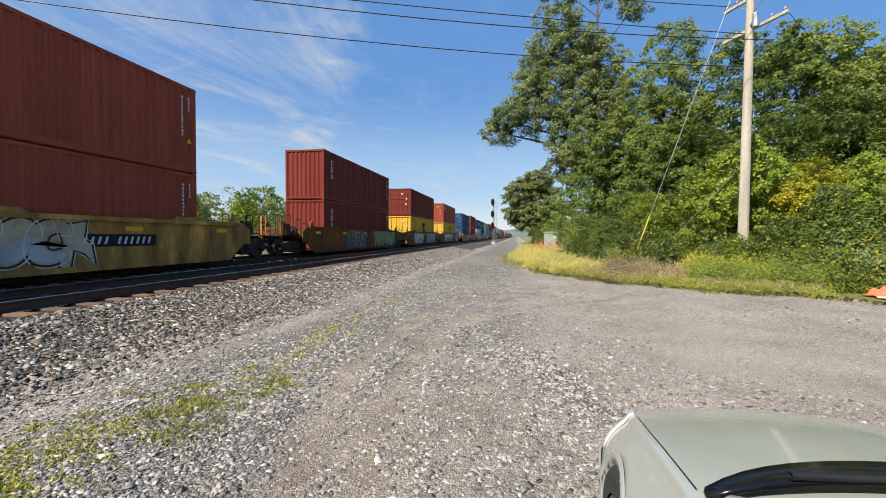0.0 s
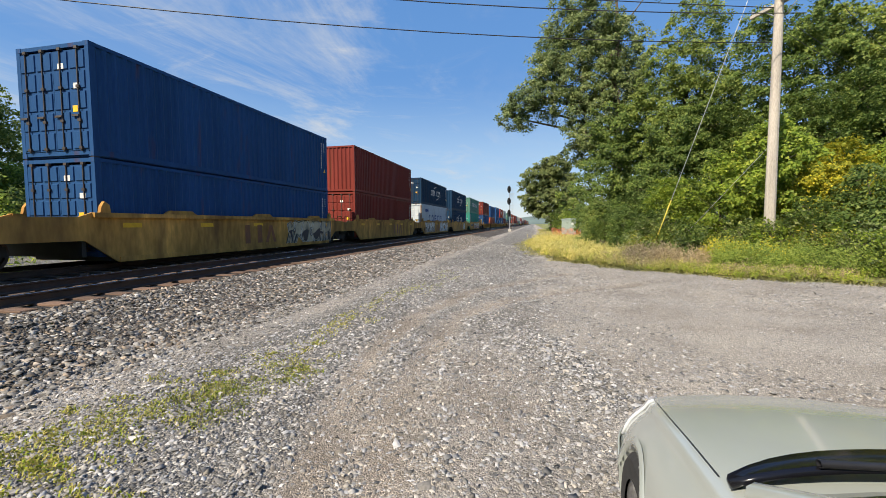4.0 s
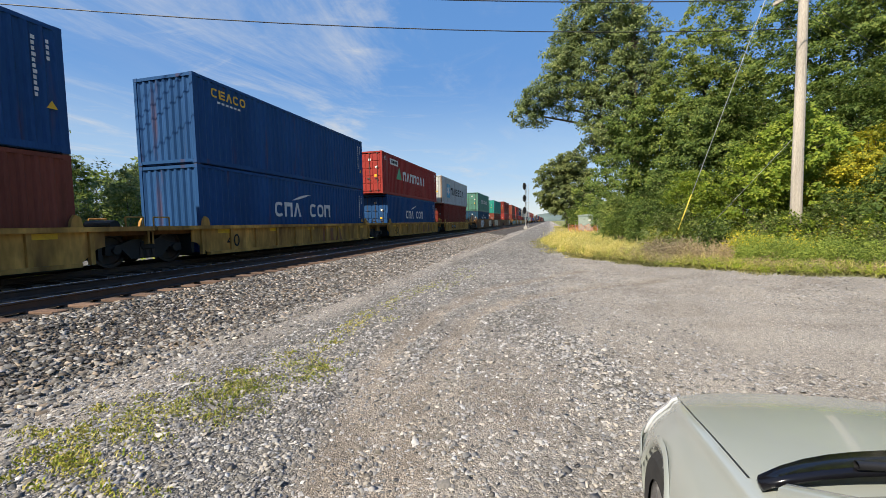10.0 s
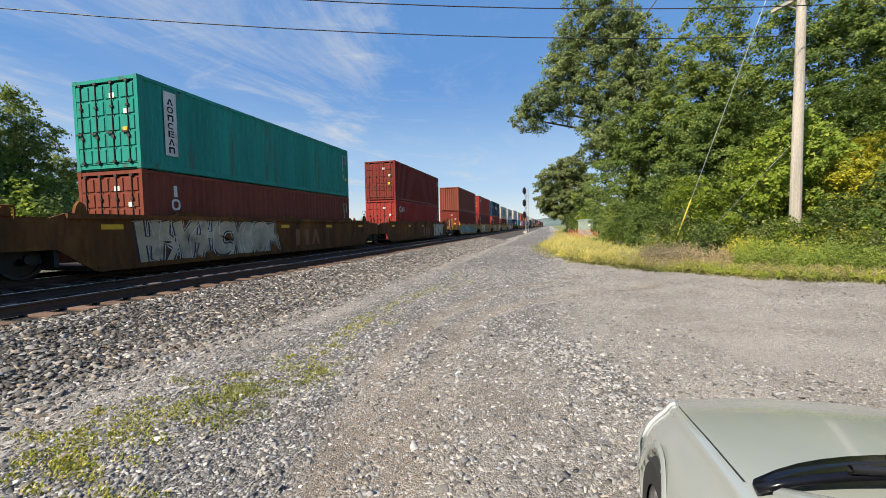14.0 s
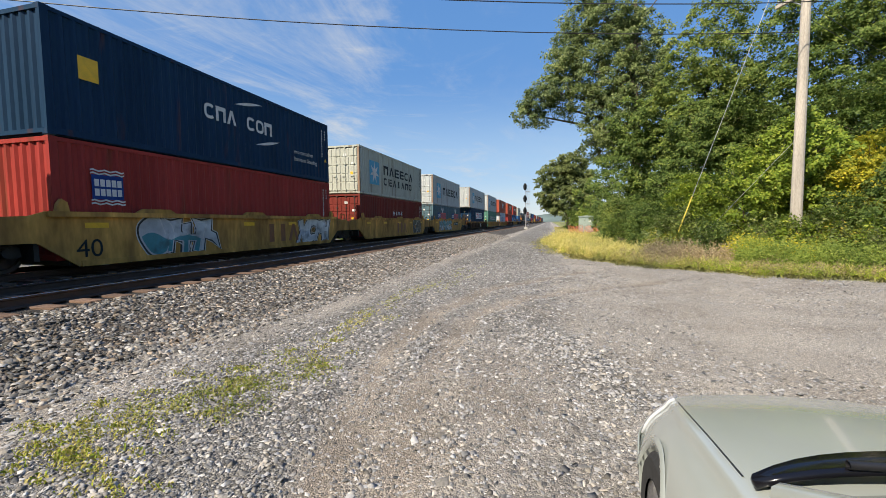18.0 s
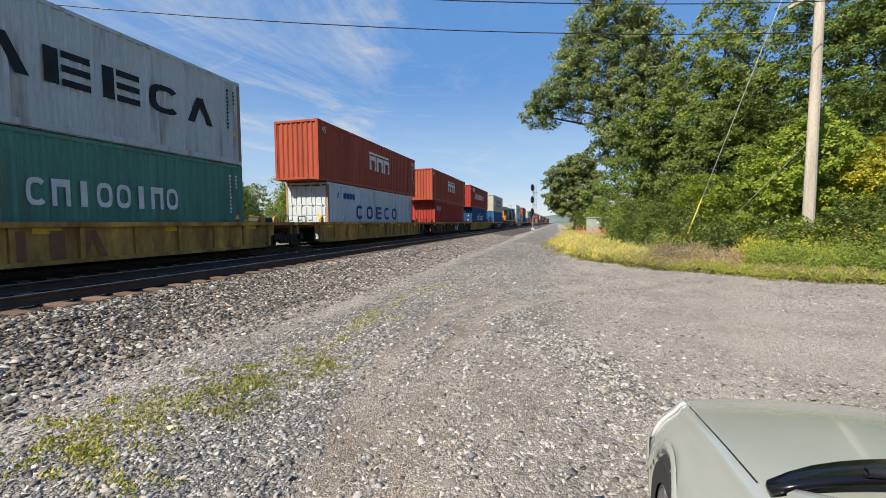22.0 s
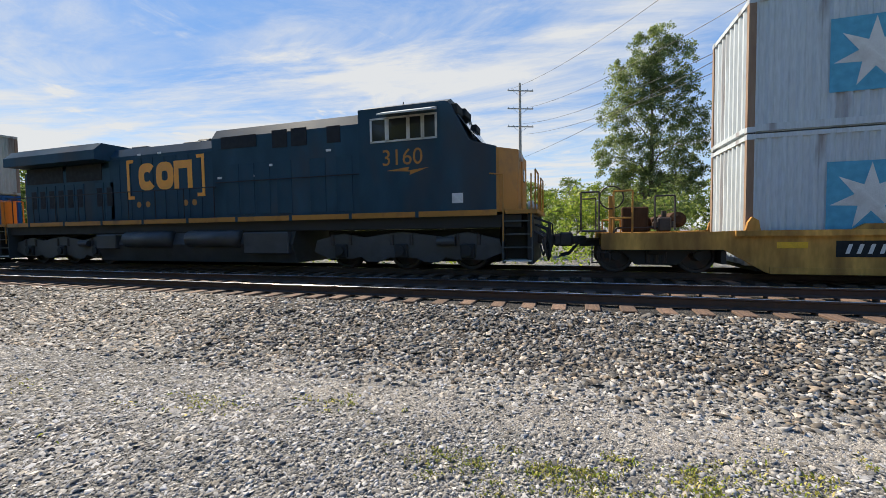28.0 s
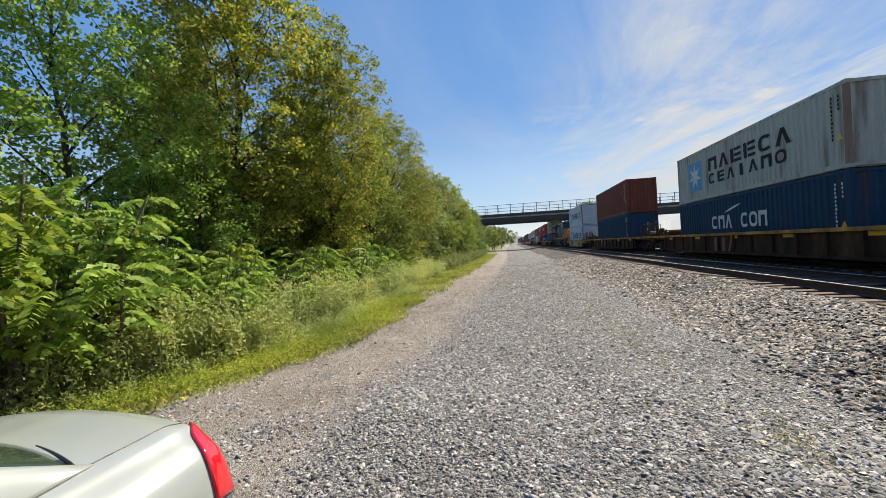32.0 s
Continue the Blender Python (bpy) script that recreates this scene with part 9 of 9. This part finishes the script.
co = part("cowl", raw_mesh("cowl", np.array(cowl_v), np.array(cowl_f)), M_gloss, car, "glossy black plastic cowl")
so = co.modifiers.new("thick", "SOLIDIFY")
so.thickness = 0.02
for k in range(3):
    grille = bmesh.new()
    for j in range(8):
        box(grille, -0.27 + 0.3 * k + 0.028 * j - 0.008, -0.27 + 0.3 * k + 0.028 * j + 0.008, 1.16, 1.235, 0.945, 0.957)
    part("cowl_grille", grille, M_black, car)
for x0, x1 in ((-0.55, 0.05), (-0.05, 0.5)):
    part("wiper", branch_mesh("wiper", [(np.array((x0, 1.13, 0.955)), np.array((x1, 1.16, 0.985)), 0.011, 0.009), (np.array((x1, 1.16, 0.985)), np.array((x1 + 0.05, 1.22, 0.955)), 0.016, 0.018)], 6), M_trim, car, "black wiper arm")

# front and rear ends
M_clear = material("clear_lamp_plastic", (0.62, 0.64, 0.66), 0.08, 0.2, vary=0.1, scale=6)
for sx in (-1, 1):
    pv, pf = [], []
    for i in range(10):
        for j in range(10):
            f = 0.27 + 0.27 * j / 9
            y = 2.12 + 0.05 * j / 9 + (0.24 - 0.06 * j / 9) * i / 9
            p = on_body(y, f) + Vector((-0.004, 0.004, 0.004))
            pv.append((p.x * sx, p.y, p.z))
    for i in range(9):
        for j in range(9):
            a = i * 10 + j
            pf.append((a, a + 1, a + 11, a + 10))
    hl = part("headlamp", raw_mesh("headlamp", np.array(pv), np.array(pf)), M_clear, car, "clear headlamp", smooth=True)
    so = hl.modifiers.new("thick", "SOLIDIFY")
    so.thickness, so.offset = 0.012, 0
lpbm = bmesh.new()
box(lpbm, -0.45, 0.45, 2.53, 2.57, 0.3, 0.42, 0.01)
part("grille", lpbm, M_trim, car, "black lower grille")
lpbm = bmesh.new()
box(lpbm, -0.26, 0.26, -1.925, -1.905, 0.46, 0.58, 0.004)
part("number_plate", lpbm, M_mark_white, car, "pale number plate with dark bars")
lpbm = bmesh.new()
box(lpbm, -0.8, 0.8, -1.75, 2.3, 0.2, 0.3)
part("underbody", lpbm, M_black, car)

# ---- poles, wires, signal, cabinet, fence, bridge ----
M_pole = material("weathered_grey_pole", (0.40, 0.36, 0.31), 0.85, vary=0.25, scale=1.5, grain=0.2, grain_scale=30, stretch=(3, 3, 0.25), bump=0.006, bump_scale=30)
M_wire = material("dark_cable", (0.03, 0.03, 0.033), 0.6, vary=0.1)
M_galv = material("galvanised_steel", (0.42, 0.43, 0.44), 0.45, 0.7, vary=0.15)
M_guard = material("yellow_plastic_guard", (0.62, 0.5, 0.08), 0.5, vary=0.1)
M_signal = material("black_signal_paint", (0.012, 0.012, 0.013), 0.5, vary=0.2)
M_cabinet = material("grey_green_cabinet_paint", (0.27, 0.33, 0.30), 0.5, vary=0.12, dirt=GRIME, dirt_amount=0.2)
M_orange = material("orange_mesh_fabric", (0.62, 0.15, 0.07), 0.7, vary=0.2, scale=8)
M_cloth = material("off_white_sheet", (0.6, 0.58, 0.54), 0.8, vary=0.15)
M_girder = material("dark_bridge_steel", (0.055, 0.045, 0.04), 0.7, vary=0.25, scale=1.0)
M_concrete = material("stained_concrete", (0.40, 0.38, 0.34), 0.85, vary=0.2, scale=0.8, dirt=(0.16, 0.14, 0.12), dirt_amount=0.4, dirt_scale=0.6)
M_green_steel = material("green_painted_steel", (0.03, 0.16, 0.10), 0.5, vary=0.2)

PX, PY = 8.55, 17.4


def make_pole(x, y, height, arms, label, turn, name="utility_pole", r=0.19):
    p = empty(name, pose(x, y, -0.1), label, "utility pole")
    bm = bmesh.new()
    tube(bm, (0, 0, 0), (0, 0, height), r, r * 0.62, n=14)
    part("pole", bm, M_pole, p)
    for z, half in arms:
        m = pose(0, 0, z, 0, 0, turn)
        part("crossarm", shared(("crossarm", half), lambda bm: box(bm, -half, half, 0.12, 0.22, -0.06, 0.06, 0.01)), M_pole, p, at=m)
        for sx in (-1, 1):
            part("brace", shared(("arm_brace", half, sx), lambda bm: tube(bm, (sx * half * 0.55, 0.17, -0.05), (0, 0.14, -0.6), 0.018, n=5)), M_galv, p, at=m)
        for f in (-0.92, -0.55, 0.55, 0.92):
            part("insulator", shared(("insulator",), lambda bm: (tube(bm, (0, 0, 0.05), (0, 0, 0.11), 0.03, n=8), tube(bm, (0, 0, 0.11), (0, 0, 0.15), 0.055, n=8), tube(bm, (0, 0, 0.15), (0, 0, 0.2), 0.035, n=8))), M_galv, p, "", m @ pose(f * half, 0.17, 0))
    return p


ARM_TURN = -66
pole = make_pole(PX, PY, 13.0, [(9.6, 1.25), (10.8, 1.25)], "weathered wooden utility pole with two crossarms above bushes", ARM_TURN)
part("transformer_bracket", shared(("bracket",), lambda bm: (box(bm, -0.06, 0.06, -0.3, 0.05, 9.6, 9.7), tube(bm, (0, -0.38, 9.45), (0, -0.38, 9.95), 0.1, n=12))), M_galv, pole)
make_pole(-47.6, -5.8, 18.2, [(17.3, 1.5), (15.3, 1.5), (13.3, 1.5)], "tall wooden power pole with three crossarms beyond the tracks", ARM_TURN, r=0.22)
make_pole(40, 46, 10.5, [(9.2, 1.25)], "wooden utility pole standing in the wood", 45)


def wire(a, b, sag, r, name="overhead_wire", label="dark overhead power cable strung between poles"):
    pts = []
    a, b = Vector(a), Vector(b)
    n = 24
    for k in range(n + 1):
        t = k / n
        p = a.lerp(b, t)
        p.z -= 4 * sag * t * (1 - t)
        pts.append(p)
    side = (b - a).cross(Vector((0, 0, 1))).normalized()
    up = side.cross((b - a).normalized())
    V = np.array([p + side * (r * math.cos(w)) + up * (r * math.sin(w)) for p in pts for w in (0.5, 2.6, 4.7)])
    F = np.array([(3 * k + j, 3 * k + (j + 1) % 3, 3 * k + 3 + (j + 1) % 3, 3 * k + 3 + j) for k in range(n) for j in range(3)])
    me = raw_mesh(name, V, F)
    me.materials.append(M_wire)
    return tagged(new(name, me), label, "cable", "overhead wires")


def arm_point(x, y, z, turn, u):
    c, s = math.cos(radians(turn)), math.sin(radians(turn))
    return (x + u * c - 0.17 * s, y + u * s + 0.17 * c, z + 0.1)


for z0, z1, u0, u1, sag in ((8.13, 12.29, -0.39, -0.72, 2.13), (8.6, 13.46, 0.81, -0.29, 2.5), (9.26, 9.74, -0.16, -0.54, 0.92), (10.8, 15.3, -1.1, -1.1, 2.4), (10.8, 17.3, 1.1, 1.1, 2.4)):
    wire(arm_point(PX, PY, z0, ARM_TURN, u0), arm_point(-47.6, -5.8, z1, ARM_TURN, u1), sag, 0.017)
for u in (-1.1, -0.6, 1.1):
    wire(arm_point(PX, PY, 9.6, ARM_TURN, u), arm_point(40, 46, 9.2, 45, u), 0.9, 0.012)
    wire(arm_point(PX, PY, 10.8, ARM_TURN, u), (26 + u, -16, 10.6), 1.2, 0.012)
guy = wire((PX - 0.1, PY, 12.4), (4.75, 18.6, 0.0), 0.0, 0.016, "guy_wire", "steel guy wire with a yellow plastic guard")
tagged(guy, category="guy wire")
guy.data.materials[0] = M_galv
part("guard", shared(("guy_guard",), lambda bm: tube(bm, (4.75, 18.6, 0.0), tuple(Vector((4.75, 18.6, 0.0)).lerp(Vector((PX - 0.1, PY, 12.4)), 0.2)), 0.024, n=8)), M_guard, guy, "yellow plastic guard")

brace = wire((PX + 0.05, PY, 4.55), (5.35, 18.95, 0.0), 0.0, 0.009, "guy_wire", "thin steel guy wire slanting down into shrubs")
tagged(brace, category="guy wire")
brace.data.materials[0] = M_galv

# three-headed signal
sig = empty("railway_signal", pose(-4.75, 83.7, -0.05), "tall railway signal mast with three black signal heads", "signal")
bm = bmesh.new()
tube(bm, (0, 0, 0), (0, 0, 9.2), 0.08, n=10)
part("mast", bm, M_galv, sig)
part("base", simple("signal_base", -0.35, 0.35, -0.35, 0.35, 0, 0.5), M_concrete, sig)


def signal_head(bm):
    n = 18
    outline = [(0.36 * math.cos(2 * math.pi * k / n), 0.72 * math.sin(2 * math.pi * k / n)) for k in range(n)]
    prism(bm, outline, "y", -0.04, 0.02)
    for z in (0.38, 0.0, -0.38):
        tube(bm, (0, -0.04, z), (0, -0.32, z), 0.12, n=12, caps=False)


for z in (8.55, 6.15, 3.75):
    h = part("signal_head", shared(("signal_head",), signal_head), M_signal, sig, "black signal head with hooded lenses", pose(-0.15, -0.15, z))
    for dz in (0.38, 0.0, -0.38):
        part("lens", shared(("signal_lens",), lambda bm: tube(bm, (0, -0.06, 0), (0, -0.05, 0), 0.11, n=12)), M_black, h, at=pose(0, 0, dz))


def ladder(bm):
    for x in (0.25, 0.65):
        tube(bm, (x, 0.1, 0.3), (x, 0.1, 8.9), 0.025, n=5)
    for k in range(28):
        tube(bm, (0.25, 0.1, 0.5 + 0.3 * k), (0.65, 0.1, 0.5 + 0.3 * k), 0.014, n=4)


part("ladder", shared(("ladder",), ladder), M_galv, sig, "galvanised ladder")
for z in (2.8, 5.2, 7.6):
    part("platform", simple("signal_platform", -0.1, 0.9, -0.25, 0.3, 0, 0.05), M_galv, sig, at=pose(0, 0, z))

cab = empty("utility_cabinet", pose(4.85, 60.0, 0), "grey-green metal utility cabinet beside the gravel road", "cabinet")
part("body", shared(("cabinet_body",), lambda bm: box(bm, -0.95, 0.95, -0.5, 0.5, 0, 2.1, 0.02)), M_cabinet, cab)
part("roof", shared(("cabinet_roof",), lambda bm: prism(bm, [(-1.05, 2.1), (1.05, 2.1), (1.0, 2.22), (0, 2.3), (-1.0, 2.22)], "y", -0.6, 0.6)), M_cabinet, cab)
for sx in (-0.47, 0.47):
    d = part("door", shared(("cabinet_door",), lambda bm: box(bm, -0.44, 0.44, -0.53, -0.5, 0.12, 1.98)), M_cabinet, cab, at=pose(sx, 0, 0))
    part("handle", shared(("cabinet_handle",), lambda bm: box(bm, -0.02, 0.02, -0.57, -0.53, 0.95, 1.15)), M_galv, d, at=pose(-0.35 if sx > 0 else 0.35, 0, 0))
part("notice", shared(("cabinet_notice",), lambda bm: box(bm, -0.18, 0.18, -0.537, -0.532, 1.4, 1.65)), M_mark_white, cab, at=pose(0.47, 0, 0))

fen = empty("barrier_fence", pose(3.75, 50.0, 0), "sagging orange plastic mesh fence on stakes", "fence")
rng = np.random.default_rng(4)
for k in range(5):
    part("stake", shared(("stake",), lambda bm: tube(bm, (0, 0, 0), (0, 0, 1.15), 0.025, n=6)), M_galv, fen, at=pose(-1.6 + 0.8 * k, 0.1 * (k % 2), 0, float(rng.uniform(-8, 8)), 0, 0))


def mesh_fabric(bm):
    """A wavy strip of strands."""
    rg = random.Random(6)
    n, rows_ = 40, 8
    top = [1.0 + 0.09 * math.sin(k * 0.5) + rg.uniform(-0.04, 0.04) for k in range(n + 1)]
    P = [[Vector((-1.7 + 3.4 * k / n, 0.12 * math.sin(k * 0.7 + r), 0.02 + top[k] * r / rows_)) for r in range(rows_ + 1)] for k in range(n + 1)]
    for k in range(n):
        for r in range(rows_):
            q = [P[k][r], P[k + 1][r], P[k + 1][r + 1], P[k][r + 1]]
            c = sum(q, Vector()) / 4
            bm.faces.new([bm.verts.new(v) for v in (q[0], q[1], q[1].lerp(c, 0.45), q[0].lerp(c, 0.45))])
            bm.faces.new([bm.verts.new(v) for v in (q[0], q[0].lerp(c, 0.45), q[3].lerp(c, 0.45), q[3])])


part("mesh", shared(("fence_mesh",), mesh_fabric), M_orange, fen)


def rumple(name, x, y, w, d, h, mat, label, seed):
    """A heap of cloth: a sheet with folds."""
    rg = np.random.default_rng(seed)
    n = 18
    u, v = np.meshgrid(np.linspace(-1, 1, n), np.linspace(-1, 1, n), indexing="ij")
    r = np.sqrt(u ** 2 + v ** 2)
    z = h * np.clip(1 - r ** 2, 0, 1) * (0.7 + 0.5 * np.sin(u * 5 + v * 3) * np.cos(v * 6 - u * 2)) + 0.02 * rg.random((n, n))
    i = np.arange(n * n).reshape(n, n)
    F = np.stack([i[:-1, :-1], i[1:, :-1], i[1:, 1:], i[:-1, 1:]], -1).reshape(-1, 4)
    V = np.stack([x + u * w * (1 + 0.15 * np.sin(4 * v)), y + v * d, z + 0.02], -1).reshape(-1, 3)
    ob = tagged(new(name, raw_mesh(name, V, F, mat)), label, "sheet")
    so = ob.modifiers.new("thick", "SOLIDIFY")
    so.thickness = 0.02
    return ob


rumple("orange_fabric", 9.8, 12.95, 0.3, 0.28, 0.25, M_orange, "crumpled orange mesh fabric lying on the verge", 1)
rumple("white_sheet", 10.3, 12.4, 0.8, 0.35, 0.16, M_cloth, "crumpled off-white sheet lying on the verge", 2)

# road bridge over the tracks
BY = -102.0
br = empty("road_bridge", pose(0, BY, 0), "dark steel girder road bridge with mesh fence crossing the tracks", "bridge")
bm = bmesh.new()
box(bm, -75, 8.0, -4.5, 4.5, 7.75, 8.1)
part("deck", bm, M_concrete, br)
for y in (-4.4, -1.5, 1.5, 4.4):
    part("girder", shared(("girder",), lambda bm: (box(bm, -75, 7.9, -0.12, 0.12, 6.6, 7.75), box(bm, -75, 7.9, -0.3, 0.3, 6.55, 6.65))), M_girder, br, at=pose(0, y, 0))
for k in range(28):
    part("stiffener", simple("stiffener", -0.05, 0.05, 4.5, 4.68, 6.65, 7.75), M_girder, br, at=pose(7 - 3 * k, 0, 0))
for y in (-4.6, 4.6):
    part("parapet", simple("parapet", -75, 8, -0.15, 0.15, 8.1, 8.7), M_girder, br, at=pose(0, y, 0))
    for z in (9.3, 10.8):
        part("rail", simple("bridge_rail", -75, 8, -0.04, 0.04, -0.04, 0.04), M_girder, br, at=pose(0, y, z))
    for k in range(28):
        part("post", simple("bridge_post", -0.06, 0.06, -0.06, 0.06, 8.6, 10.9), M_girder, br, at=pose(7.5 - 3 * k, y, 0))


def chain_link(bm):
    for k in range(166):
        x = 7.5 - 0.5 * k
        box(bm, x - 0.008, x + 0.008, -0.008, 0.008, 8.7, 10.8)
    for k in range(5):
        box(bm, -75, 7.5, -0.008, 0.008, 8.95 + 0.4 * k, 8.966 + 0.4 * k)


part("fence_mesh", shared(("chain_link",), chain_link), M_galv, br, at=pose(0, 4.6, 0))
part("abutment", simple("abutment", 5.6, 8.6, -5, 5, -0.2, 6.55), M_concrete, br)
part("pier", simple("pier", -21.2, -20.0, -4.5, 4.5, -0.2, 6.55), M_concrete, br)
part("pier", simple("pier", -21.2, -20.0, -4.5, 4.5, -0.2, 6.55), M_concrete, br, at=pose(-28, 0, 0))


# truss footbridge behind the far trees
def truss_span(bm):
    n = 12
    for s in (-1.2, 1.2):
        for k in range(n):
            x0, x1 = -18 + 3 * k, -15 + 3 * k
            tube(bm, (x0, s, 0), (x1, s, 0), 0.12, n=6)
            tube(bm, (x0, s, 2.2), (x1, s, 2.2), 0.12, n=6)
            tube(bm, (x0, s, 0), (x0, s, 2.2), 0.08, n=5)
            tube(bm, (x0, s, 0 if k % 2 else 2.2), (x1, s, 2.2 if k % 2 else 0), 0.07, n=5)


tr = empty("truss_bridge", pose(-52, -62, 5.2, 0, -6, 25), "green steel truss span behind the trees", "bridge")
part("truss", shared(("truss",), truss_span), M_green_steel, tr)
for x in (-17, 0, 17):
    part("pier", simple("truss_pier", -0.4, 0.4, -1.0, 1.0, -7, 0), M_concrete, tr, at=pose(x, 0, 0))

# far hills
gxs = np.linspace(-1500, 1500, 60)
for nm, yy, sg in (("hill_north", 1500, 1), ("hill_south", -1600, -1)):
    hz = 26 + 14 * np.sin(gxs / 260) + 8 * np.sin(gxs / 90 + 1)
    V = np.concatenate([np.column_stack([gxs, np.full(60, yy), np.full(60, -5.0)]), np.column_stack([gxs, np.full(60, yy + sg * 200), hz])])
    F = np.array([(k, k + 1, 61 + k, 60 + k) for k in range(59)])
    M_hill = material(nm + "_woods", (0.10, 0.14, 0.13), 0.95, vary=0.25, scale=0.02)
    tagged(new("backdrop", raw_mesh(nm, V, F, M_hill)), "hazy wooded hills on the horizon", "hills", kind="structure")


# ---- movement: the whole train rolls towards -y at an even speed ----
def motions():
    for ob, s, z in MOVING:
        walk(ob, [(t, pose(TRAIN_X, s - SPEED * t, z)) for t in (0.0, 16.0, 32.0)])


motions()
